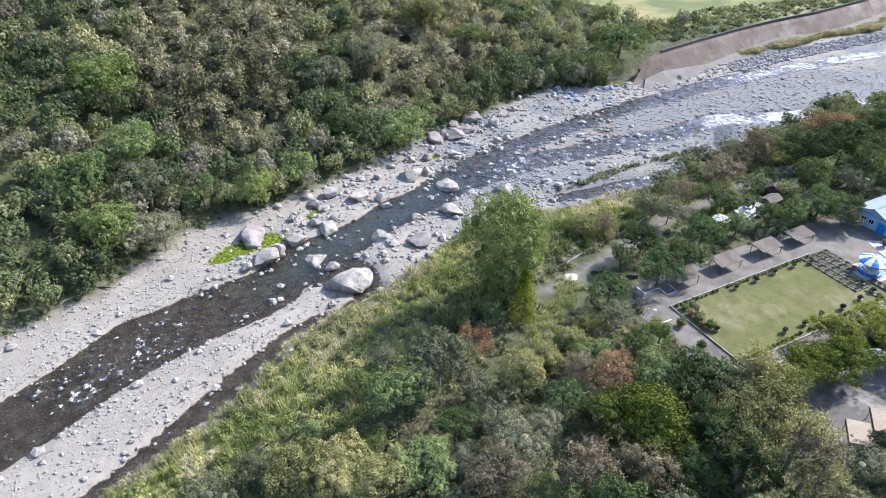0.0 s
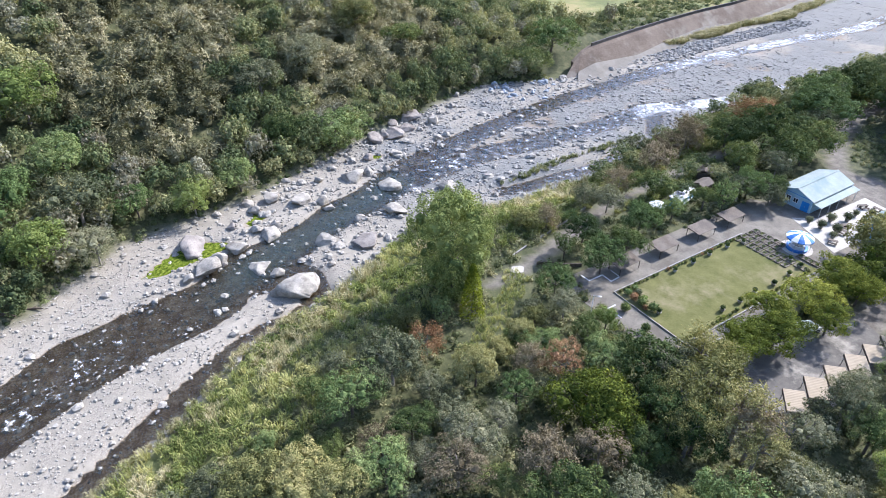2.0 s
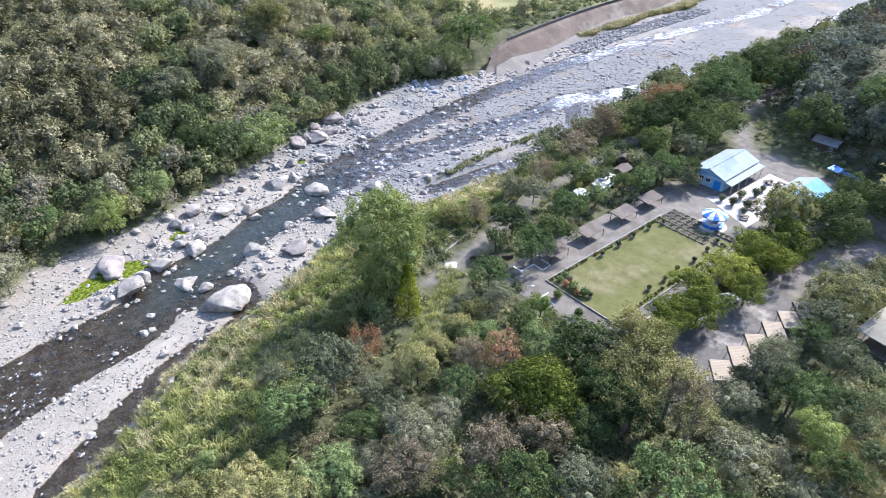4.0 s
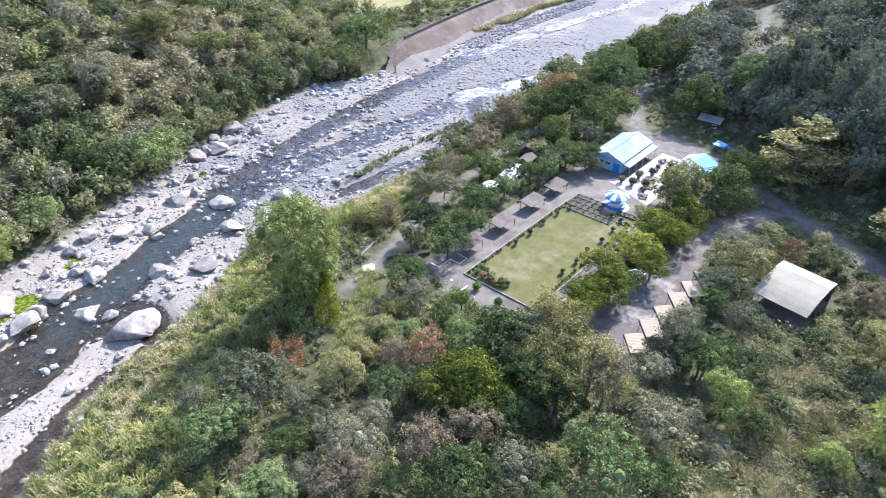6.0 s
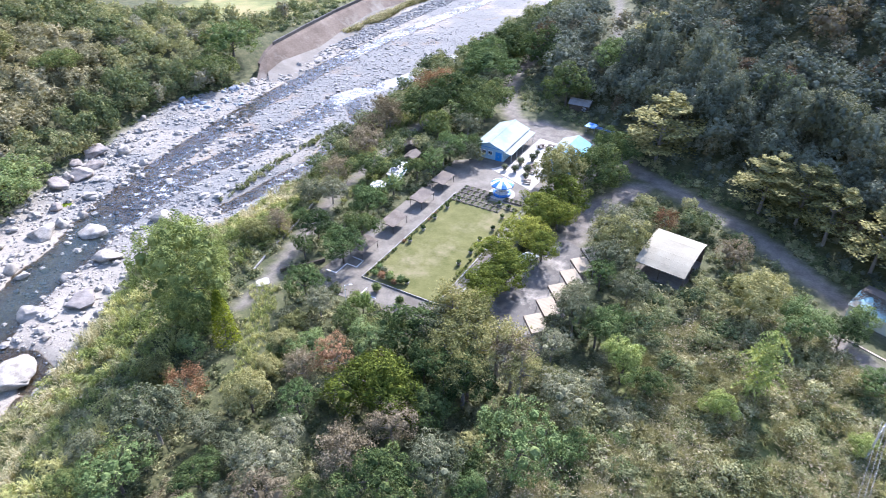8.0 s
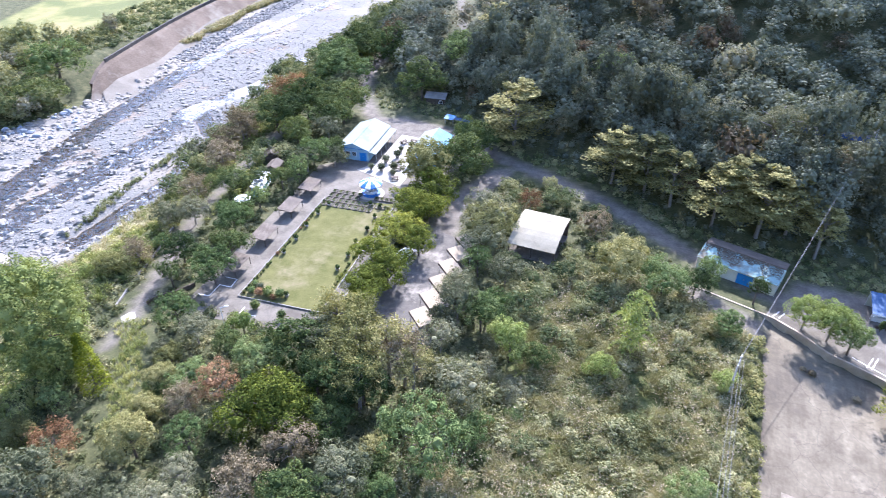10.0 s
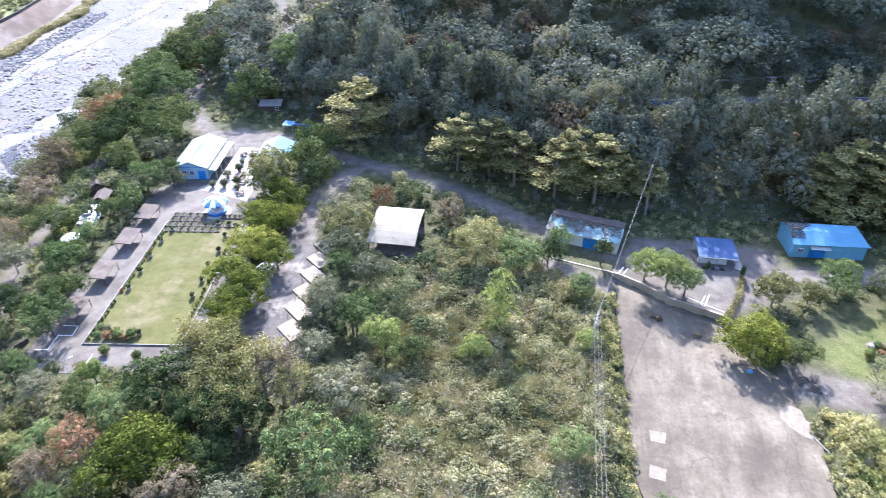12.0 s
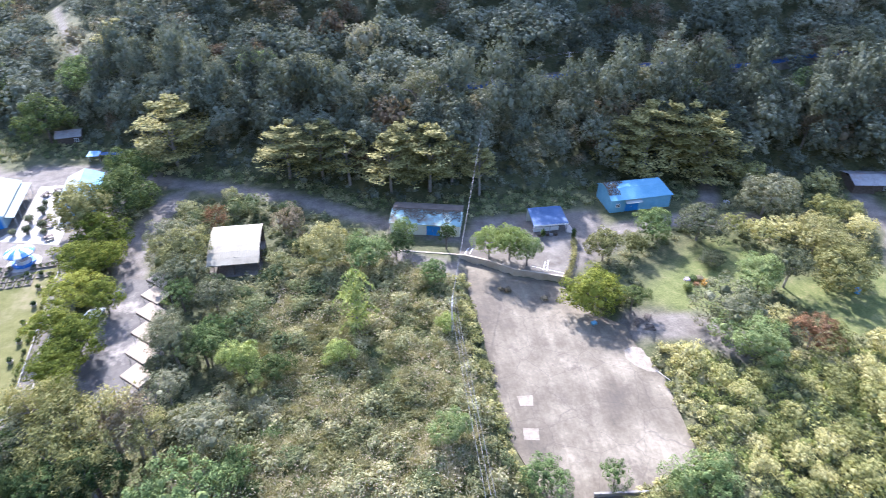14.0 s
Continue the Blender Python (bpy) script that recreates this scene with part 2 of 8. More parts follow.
REED_BUSH_LEAVES = leafy("pale_bush_leaves", (0.095, 0.120, 0.045), (0.235, 0.270, 0.105), (0.420, 0.430, 0.205), attribute=True)
BANK_LEAVES = leafy("bank_shrub_leaves", (0.066, 0.108, 0.022), (0.215, 0.280, 0.062), (0.450, 0.465, 0.160), 0.28, attribute=True, keep=0.85)
SCRUB_LEAVES = leafy("scrub_leaves", (0.061, 0.097, 0.034), (0.172, 0.222, 0.075), (0.384, 0.386, 0.168), attribute=True)
REED_LEAVES = leafy("reed_leaves", (0.140, 0.155, 0.060), (0.290, 0.300, 0.140), (0.46, 0.44, 0.26), attribute=True, keep=0.9)
PLUME = leafy("pale_seed_heads", (0.32, 0.28, 0.19), (0.45, 0.40, 0.29), (0.57, 0.52, 0.40), 0.3, attribute=True)


# ---------------------------------------------------------------- mesh helpers
def mesh_from(name, verts, faces, material, smooth=False, **attributes):
    """A mesh from arrays; all faces have the same number of corners."""
    verts, faces = np.asarray(verts, np.float32), np.asarray(faces, np.int32)
    me = bpy.data.meshes.new(name)
    k = faces.shape[1]
    me.vertices.add(len(verts))
    me.vertices.foreach_set("co", verts.ravel())
    me.loops.add(faces.size)
    me.loops.foreach_set("vertex_index", faces.ravel())
    me.polygons.add(len(faces))
    me.polygons.foreach_set("loop_start", np.arange(0, faces.size, k, dtype=np.int32))
    me.polygons.foreach_set("use_smooth", np.full(len(faces), smooth))
    me.update(calc_edges=True)
    for key, values in attributes.items():
        me.attributes.new(key, "FLOAT", "POINT").data.foreach_set("value", np.asarray(values, np.float32))
    me.materials.append(material)
    return me


def part(name, bm, material, parent=None, label=""):
    """Links a bmesh as one mesh object under a thing or a part."""
    me = bpy.data.meshes.new(name)
    bm.to_mesh(me)
    bm.free()
    me.materials.append(material)
    ob = new(name, me)
    ob.parent = parent
    if label:
        ob["label"] = label
    return ob


def thing(name, m, label, category, group="", kind=""):
    ob = new(name)
    ob.empty_display_size = 0.5
    ob.matrix_world = m
    return tagged(ob, label, category, group, kind)


def box(bm, x0, y0, z0, x1, y1, z1, bevel=0.0, m=None):
    made = bmesh.ops.create_cube(bm, size=1.0)["verts"]
    for v in made:
        v.co = Vector(((x0 + x1) / 2 + v.co.x * (x1 - x0), (y0 + y1) / 2 + v.co.y * (y1 - y0), (z0 + z1) / 2 + v.co.z * (z1 - z0)))
    if bevel:
        edges = list({e for v in made for e in v.link_edges})
        made = bmesh.ops.bevel(bm, geom=edges, offset=bevel, segments=1, affect="EDGES")["verts"]
    if m is not None:
        bmesh.ops.transform(bm, matrix=m, verts=[v for v in made if v.is_valid])
    return made


def tube(bm, a, b, r0, r1, sides=8):
    a, b = Vector(a), Vector(b)
    m = Matrix.Translation((a + b) / 2) @ (b - a).to_track_quat("Z", "Y").to_matrix().to_4x4()
    return bmesh.ops.create_cone(bm, cap_ends=True, segments=sides, radius1=r0, radius2=r1, depth=(b - a).length, matrix=m)["verts"]


def unit(v):
    return v / np.maximum(np.linalg.norm(v, axis=-1, keepdims=True), 1e-9)


def leaf_quads(r, at, out, size, aspect=0.5, spread=0.7):
    """Pointed leaves with a bent middle, facing roughly outwards."""
    n = len(at)
    d = unit(out + spread * r.normal(size=(n, 3)))
    t = unit(np.cross(d, r.normal(size=(n, 3))))
    b = np.cross(d, t)
    s = (size * r.uniform(0.65, 1.3, n))[:, None]
    v = np.stack([at - t * s, at + b * s * aspect - d * s * 0.18, at + t * s, at - b * s * aspect - d * s * 0.18], 1)
    return v.reshape(-1, 3), np.arange(4 * n).reshape(-1, 4)


def leaf_tris(r, at, out, size, aspect=0.6, spread=0.7):
    """Three-cornered leaves, for plants seen from afar."""
    n = len(at)
    d = unit(out + spread * r.normal(size=(n, 3)))
    t = unit(np.cross(d, r.normal(size=(n, 3))))
    b = np.cross(d, t)
    s = (size * r.uniform(0.65, 1.35, n))[:, None]
    v = np.stack([at - t * s * 0.7 + b * s * aspect, at - t * s * 0.7 - b * s * aspect, at + t * s], 1)
    return v.reshape(-1, 3), np.arange(3 * n).reshape(-1, 3)


def ico(subdivisions):
    bm = bmesh.new()
    bmesh.ops.create_icosphere(bm, subdivisions=subdivisions, radius=1.0)
    v = np.array([p.co[:] for p in bm.verts])
    f = np.array([[p.index for p in face.verts] for face in bm.faces])
    bm.free()
    return v, f


ICO1, ICO2 = ico(1), ico(2)


def value_noise(x, y, scale, seed=0):
    """Smooth noise from 0 to 1 over the plan."""
    x, y = np.asarray(x, float) * scale, np.asarray(y, float) * scale
    i, j = np.floor(x).astype(int), np.floor(y).astype(int)
    u, v = x - i, y - j
    u, v = u * u * (3 - 2 * u), v * v * (3 - 2 * v)

    def h(a, b):
        n = (a * 374761393 + b * 668265263 + seed * 974711) & 0x7FFFFFFF
        n = ((n ^ (n >> 13)) * 1274126177) & 0x7FFFFFFF
        return ((n ^ (n >> 16)) & 0xFFFF) / 65535.0

    return (h(i, j) * (1 - u) + h(i + 1, j) * u) * (1 - v) + (h(i, j + 1) * (1 - u) + h(i + 1, j + 1) * u) * v


def fbm(x, y, scale, seed=0):
    return sum(value_noise(x, y, scale * 2**k, seed + k) * 0.5**k for k in range(4)) / 1.875


# ---------------------------------------------------------------- plan of the valley
FAR_EDGE = np.array([(40, -330), (-10, -200), (-50, -130), (-82, -85), (-106, -49), (-114, -34), (-132, -17), (-141, 10), (-150, 26), (-163, 49), (-175, 71),
                     (-187, 97), (-183, 124), (-193, 186), (-203, 213), (-212, 271), (-240, 380), (-330, 700)], float)
NEAR_EDGE = np.array([(130, -330), (40, -180), (-5, -110), (-44, -60), (-67, -22), (-76, -10), (-88, 2), (-95, 15), (-101, 25), (-115, 44), (-115, 68),
                      (-117, 93), (-127, 117), (-135.5, 146), (-139, 165), (-140.5, 205), (-147, 268), (-161, 340), (-190, 400), (-270, 700)], float)
RIVER = np.concatenate([FAR_EDGE, NEAR_EDGE[::-1]])
MAIN = np.array([(20, -260), (-20, -150), (-60, -90), (-84, -54), (-95, -39), (-99, -35), (-104.6, -29), (-106.5, -22.5), (-109.7, -15.5), (-113, -4.6),
                 (-115.7, -1), (-121, 3), (-122.7, 9.5), (-126, 20), (-133, 27.5), (-136, 37), (-144, 48), (-138, 56), (-133, 53), (-130, 47), (-125, 39), (-121.4, 30),
                 (-116, 22), (-112, 17), (-106.4, 20.5), (-100, 20.2), (-99, 17.4), (-103.5, 11.7), (-104.6, 5.2), (-101, 3), (-97.6, -3.2), (-96, -9), (-93, -16),
                 (-90, -22), (-85.5, -29), (-82, -33), (-78.7, -37), (-66, -56), (-40, -100), (20, -200), (60, -260)], float)
CHANNEL = np.array([(40, -260), (-30, -125), (-70, -65), (-87, -38), (-96, -27), (-101, -14), (-107, -3), (-113, 6), (-119, 16), (-127, 31), (-137, 47)], float)
CHANNEL_2 = np.array([(-30, -75), (-55, -43), (-68.2, -25), (-72.3, -20), (-77.8, -14), (-83.8, -7.4), (-89, -0.6), (-92, 4.2), (-93.4, 9.6), (-95, 14), (-99, 17)], float)
SHALLOWS = np.array([(-139, 50), (-148, 72), (-152, 95), (-160, 120), (-167, 145), (-172, 175), (-172, 225), (-180, 300), (-240, 560)], float)
FAR_STREAM = np.array([(-143, 52), (-150, 68), (-158, 88), (-166, 112), (-171, 134), (-175, 150), (-179, 171), (-182, 199), (-184.6, 237), (-186, 280), (-205, 360)], float)
NEAR_STREAM = np.array([(-137, 52), (-140, 64), (-142, 77), (-142, 90), (-144, 104), (-144, 116), (-150, 138), (-147, 152), (-144.5, 166), (-144, 182), (-145.5, 208), (-148, 235), (-152, 266), (-167, 330)], float)
BRANCH = np.array([(-119, 52), (-121.5, 67), (-121, 77), (-122, 89), (-123, 100), (-127, 113), (-133, 126), (-146, 138)], float)
GRASS_STRIP = np.array([(-126.5, 72), (-128, 88), (-130, 100), (-131.5, 110), (-134.5, 122)], float)
GREEN_POOLS = [np.array(p, float) for p in (
    [(-119, -15.5), (-123.5, -11), (-127, -7), (-128, -1), (-126, 4.5), (-123, 5.2), (-121.6, 0), (-119.8, -5), (-117.6, -10)],
    [(-130.5, 7), (-135.5, 11), (-136.5, 15), (-132.5, 14), (-129, 9.5)], [(-152, 45), (-151, 48.5), (-152.6, 50), (-154, 47)])]
TOE = np.array([(-176, 122), (-180, 146), (-186, 165), (-193, 189), (-199, 212), (-204, 238)], float)
HILL_FOOT = np.array([(-240, 520), (-150, 330), (-128, 240), (-114, 192), (-96, 168), (-70, 158), (-44, 143), (-20, 134), (3, 121), (40, 122), (66, 123),
                      (95, 119), (120, 108), (160, 96), (260, 60), (700, -120)], float)
HILL = np.concatenate([HILL_FOOT, [(1500, 400), (1500, 1500), (-240, 1500)]])
LOT = np.array([(16.3, 98.4), (20.3, 96.2), (24.7, 92.8), (30.5, 90.6), (33, 89.4), (33, 84.5), (37, 80), (40.5, 77), (40.4, 72.5), (42.3, 65.4), (41.6, 57),
                (41.2, 49.5), (34, 47), (26.5, 44), (19, 46), (16.2, 56), (15.8, 64.5), (16, 77), (15.4, 90)], float)


def away(x, y, line):
    """Distance in plan to a line of points."""
    best = np.full(np.shape(x), 1e9)
    for (ax, ay), (bx, by) in zip(line[:-1], line[1:]):
        dx, dy = bx - ax, by - ay
        s = np.clip(((x - ax) * dx + (y - ay) * dy) / (dx * dx + dy * dy), 0, 1)
        best = np.minimum(best, np.hypot(x - ax - s * dx, y - ay - s * dy))
    return best


def within(x, y, ring):
    inside = np.zeros(np.shape(x), bool)
    for (ax, ay), (bx, by) in zip(ring, np.roll(ring, -1, 0)):
        cross = (ay > y) != (by > y)
        with np.errstate(divide="ignore", invalid="ignore"):
            inside ^= cross & (x < (bx - ax) * (y - ay) / (by - ay if by != ay else 1e-9) + ax)
    return inside


def ease(v):
    v = np.clip(v, 0, 1)
    return v * v * (3 - 2 * v)


def soft_zone(x, y, ring, edge=1.0):
    ring = np.asarray(ring, float)
    d = away(x, y, np.concatenate([ring, ring[:1]]))
    return np.clip(0.5 + np.where(within(x, y, ring), d, -d) / (2 * edge), 0, 1)


WATER_LEVEL = -6.85


def height(x, y):
    """Height of the ground over the plan."""
    x, y = np.asarray(x, float), np.asarray(y, float)
    river = within(x, y, RIVER)
    dn, df = away(x, y, NEAR_EDGE), away(x, y, FAR_EDGE)
    rough = fbm(x, y, 0.11, 3) - 0.5
    near = -6.1 + 6.1 * ease(dn / 20) + rough * 0.7 * np.clip((25 - dn) / 20, 0, 1)
    steep = 1 - ease((y - 62) / 70)
    far = steep * (-6.0 + 0.52 * df + 4 * (fbm(x, y, 0.03, 9) - 0.5) * np.clip(df / 15, 0, 1)) + (1 - steep) * (-6.6 + 6.4 * ease((df - 5) / 13))
    bank = np.where(dn < df, near, far)
    bed = -6.35 + rough * 0.75 + 0.5 * ease(1 - df / 5) + 0.2 * ease(1 - dn / 3)
    dm = away(x, y, np.concatenate([MAIN, MAIN[:1]]))
    dm = np.where(within(x, y, MAIN), dm, -dm) + rough * 1.6
    bed = bed - 0.95 * ease((dm + 1.4) / 2.8) - 0.8 * ease((6 - away(x, y, CHANNEL)) / 5) * ease((y + 8) / 16)
    bed = bed - 0.9 * ease((dn - 0.3) / 2.2) * ease((3.9 + rough * 3 - away(x, y, CHANNEL_2)) / 2.2)
    bed = bed - 0.33 * ease((18 - away(x, y, SHALLOWS)) / 10) - 0.7 * ease((4.2 + rough * 3 - away(x, y, BRANCH)) / 2.6) * ease((y - 60) / 12)
    bed = bed - 0.75 * ease((5 + rough * 4 - away(x, y, FAR_STREAM)) / 3.5) - 0.85 * ease((5.5 + rough * 4 - away(x, y, NEAR_STREAM)) / 3.5)
    bed = np.maximum(bed, -6.5 + 0.4 * ease((2.6 - away(x, y, GRASS_STRIP)) / 2) - 5 * (away(x, y, GRASS_STRIP) > 2.6))
    for pool in GREEN_POOLS:
        bed = bed - 0.75 * soft_zone(x, y, pool, 1.0)
    bed = np.maximum(bed, -8.6)
    h = np.where(river, bed, bank)
    hill = within(x, y, HILL)
    up = away(x, y, HILL_FOOT)
    # past 66 m an unseen steeper ridge is added to keep sun off the hill
    rise = 0.46 * np.minimum(up, 28) + 0.1 * np.clip(up - 28, 0, 8) + 0.55 * np.clip(up - 36, 0, 400) + 0.5 * np.clip(up - 66, 0, 160)
    rise = rise + 5 * (fbm(x, y, 0.025, 5) - 0.5) * np.clip((up - 40) / 30, 0, 1)
    h = np.where(hill & ~river, np.maximum(h, rise), h)
    lot_d = away(x, y, np.concatenate([LOT, LOT[:1]]))
    h = h - 1.5 * np.clip(0.5 + (np.where(within(x, y, LOT), lot_d, -lot_d) + 1.3) / 1.4, 0, 1)
    r = np.hypot(x, y)
    h = h + np.clip(r - 420, 0, 2000) * 0.28 * ~river
    return h


def build_ground():
    def axis(a, b, step):
        fine = np.arange(a, b + step, step)
        grow = np.cumsum(step * 1.33 ** np.arange(1, 22))
        return np.concatenate([a - grow[::-1], fine, fine[-1] + grow])

    xs, ys = axis(-300, 190, 1.6), axis(-110, 300, 1.6)
    gx, gy = np.meshgrid(xs, ys)
    gz = height(gx, gy)
    nx, ny = len(xs), len(ys)
    i = (np.arange(ny - 1)[:, None] * nx + np.arange(nx - 1)).ravel()
    faces = np.stack([i, i + 1, i + nx + 1, i + nx], 1)
    wob = (fbm(gx, gy, 0.25, 2) - 0.5) * 5
    inside = within(gx, gy, RIVER)
    edge = np.minimum(away(gx, gy, NEAR_EDGE), away(gx, gy, FAR_EDGE))
    gravel = np.clip(0.5 + (np.where(inside, edge, -edge) + wob * 0.5) / 3, 0, 1)
    grass = np.maximum.reduce([soft_zone(gx, gy, g, 2.0) for g in GRASS_ZONES])
    bank = np.clip(1 - away(gx, gy, NEAR_EDGE) / 24, 0, 1) * ~inside
    grass = np.clip(np.maximum(grass, bank * 0.8) + wob * 0.05 * (grass > 0), 0, 1)
    dirt = np.zeros_like(gx)
    for line, w in DIRT_LINES:
        dirt = np.maximum(dirt, np.clip((w - away(gx, gy, np.array(line, float)) + wob * 0.25) / 1.2, 0, 1))
    for ring in DIRT_ZONES:
        dirt = np.maximum(dirt, soft_zone(gx + wob * 0.2, gy + wob * 0.2, ring, 1.0))
    cobble = np.clip(ease((gy - 34 + wob * 2) / 22) - 0.75 * ease((fbm(gx, gy, 0.05, 41) - 0.56) / 0.1), 0, 1)
    cobble = cobble * (1 - ease((10 - away(gx, gy, TOE)) / 5))
    field = np.maximum.reduce([soft_zone(gx, gy, f, 1.0) for f in FIELD_ZONES])
    me = mesh_from("ground", np.stack([gx, gy, gz], -1).reshape(-1, 3), faces, GROUND, True,
                   gravel=gravel.ravel(), grass=grass.ravel(), dirt=dirt.ravel(), field=field.ravel(), cobble=cobble.ravel())
    tagged(new("ground", me), "valley floor with gravel riverbed, soil and wooded slopes", "ground", kind="structure")


GRASS_ZONES = [[(46, 84), (66, 100), (80, 92), (60, 78), (50, 76)], [(70, 84), (100, 86), (100, 66), (72, 68)],
               [(-26, 46), (-19, 80), (-8, 93), (4, 94), (12, 88), (13, 50), (5, 32), (-12, 32)]]
DIRT_LINES = [
    ([(-81, 46), (-83, 53), (-87, 62), (-91, 72), (-96, 82), (-100, 97), (-104, 112), (-106, 130)], 2.0),
    ([(-113, 200), (-107.3, 173.8), (-97.4, 154.1), (-87.9, 144.0), (-78.9, 142.6), (-70.2, 141.9), (-58, 141), (-44, 134), (-20, 126), (3, 111), (16, 105), (40, 103), (62, 106), (78, 104)], 2.8),
    ([(-46, 68), (-44, 84), (-46, 100), (-48, 112), (-44, 128)], 3.4),
    ([(3, 100), (14, 95)], 2.6),
    ([(64, 106), (72, 112), (76, 122)], 2.5),
    ([(42, 76), (52, 74), (56, 69)], 4.0),
    ([(96, 84), (104, 96), (106, 110)], 3.0),
    ([(-112, 258), (-104, 240), (-94, 218), (-83, 194)], 1.7),
]
DIRT_ZONES = [[(-80, 100), (-58, 104), (-54, 128), (-64, 146), (-82, 148), (-85, 120)], [(14, 97), (20, 112), (46, 112), (47, 98), (34, 90)]]
FIELD_ZONES = [[(-262, 140), (-216, 150), (-222, 300), (-330, 300)]]
build_ground()


def build_water():
    xs, ys = np.arange(-300, 60, 1.3), np.arange(-200, 420, 1.3)
    gx, gy = np.meshgrid(xs, ys)
    near = within(gx, gy, RIVER) | (np.minimum(away(gx, gy, NEAR_EDGE), away(gx, gy, FAR_EDGE)) < 3)
    nx = len(xs)
    cell = near[:-1, :-1] & near[1:, :-1] & near[:-1, 1:] & near[1:, 1:]
    j, i = np.nonzero(cell)
    a = j * nx + i
    faces = np.stack([a, a + 1, a + nx + 1, a + nx], 1)
    used, faces = np.unique(faces, return_inverse=True)
    x, y = gx.ravel()[used], gy.ravel()[used]
    deep = ease((7 - away(x, y, CHANNEL)) / 6) * ease((y + 10) / 20)
    wild = fbm(x, y, 0.12, 51)
    # the upper streams are whitened for sky glare as well as riffles
    foam_glare = ease((5.5 - away(x, y, FAR_STREAM)) / 3) * (0.3 + 0.35 * ease((y - 150) / 20)) * (0.55 + 0.9 * wild) * ease((y - 44) / 8)
    foam_glare = np.maximum(foam_glare, ease((6 - away(x, y, NEAR_STREAM)) / 3) * (0.42 + 0.3 * ease((y - 125) / 15)) * (0.55 + 0.9 * wild) * ease((y - 44) / 8))
    foam_glare = np.maximum(foam_glare, 0.45 * ease((4 - away(x, y, BRANCH)) / 2) * ease((y - 78) / 10) * ease((122 - y) / 8))
    foam_glare = np.maximum(foam_glare, 0.14 * ease((20 - away(x, y, SHALLOWS)) / 10) * ease((y - 46) / 10))
    foam_glare = np.maximum(foam_glare, 0.5 * ease((wild - 0.5) / 0.1) * ease((6.5 - away(x, y, CHANNEL)) / 4) * ease((-14 - y) / 8))
    foam_glare = np.maximum(foam_glare, 0.7 * ease((4 - np.hypot(x + 131, y - 51)) / 3))
    algae = np.maximum.reduce([soft_zone(x, y, pool, 1.2) for pool in GREEN_POOLS])
    me = mesh_from("water", np.stack([x, y, np.full(len(x), WATER_LEVEL)], 1), faces.reshape(-1, 4), WATER, True, deep=deep, foam_glare=foam_glare, algae=algae)
    tagged(new("water", me), "shallow clear river water with white riffles and painted sky glare", "river", kind="structure")


build_water()


# ---------------------------------------------------------------- plants
def clad(r, c, rad, puffs, leaves, leaf, core, gaps, maker):
    """Leaves over the lobes at c of radius rad, and over the small puffs that stand out from them."""
    n = len(c) * puffs
    own = np.repeat(np.arange(len(c)), puffs)
    way = unit(r.normal(size=(n, 3)) + (0, 0, 0.3))
    at = c[own] + way * (rad[own] * r.uniform(0.75, 1.0, n))[:, None]
    size = rad[own] * r.uniform(0.24, 0.48, n)
    free = ~(np.linalg.norm(at[:, None] - c[None], axis=2) < rad * 0.62).any(1)
    at, size, way = at[free], size[free], way[free]
    inner = int(leaves * 0.42)
    pick = r.choice(len(at), leaves - inner, p=size**2 / (size**2).sum())
    base = r.choice(len(c), inner, p=rad**2 / (rad**2).sum())
    out = unit(r.normal(size=(leaves, 3)) + (0, 0, 0.2))
    out[inner:] = unit(out[inner:] + way[pick] * 0.6)
    spot = np.concatenate([c[base] + out[:inner] * (rad[base] * r.uniform(0.72, 0.98, inner))[:, None],
                           at[pick] + out[inner:] * (size[pick] * r.uniform(0.65, 1.1, leaves - inner))[:, None]])
    face = out.copy()
    face[inner:] += way[pick] * 0.5
    seen = ~(np.linalg.norm(spot[:, None] - c[None], axis=2) < rad * 0.66).any(1)
    v, f = maker(r, spot[seen], unit(face[seen] + (0, 0, 0.3)), leaf, 0.55, 0.5)
    core_v, core_f = [], []
    for k in range(len(c)):
        if k and r.random() < gaps:
            continue
        core_f.append(ICO1[1] + 12 * len(core_v))
        core_v.append(c[k] + ICO1[0] * rad[k] * core * r.uniform(0.8, 1.1, (12, 1)))
    return v, f, np.concatenate(core_v), np.concatenate(core_f)


def lobed_crown(seed, leaves, leaf, lobes=14, flat=0.75, gaps=0.0, core=0.6, maker=leaf_quads, puffs=9):
    """A crown of radius 1 made of lobes, each clad with leaves."""
    r = np.random.default_rng(seed)
    d = unit(r.normal(size=(lobes, 3)))
    d[:, 2] = np.abs(d[:, 2]) * 0.9 - 0.25
    c = d * r.uniform(0.35, 0.85, (lobes, 1)) * (1, 1, flat)
    c[0] = 0, 0, 0.1
    rad = r.uniform(0.2, 0.44, lobes)
    rad[0] = 0.5
    v, f, core_v, core_f = clad(r, c, rad, puffs, leaves, leaf, core, gaps, maker)
    full = np.percentile(np.hypot(v[:, 0], v[:, 1]), 97)
    return v / full, f, core_v / full, core_f


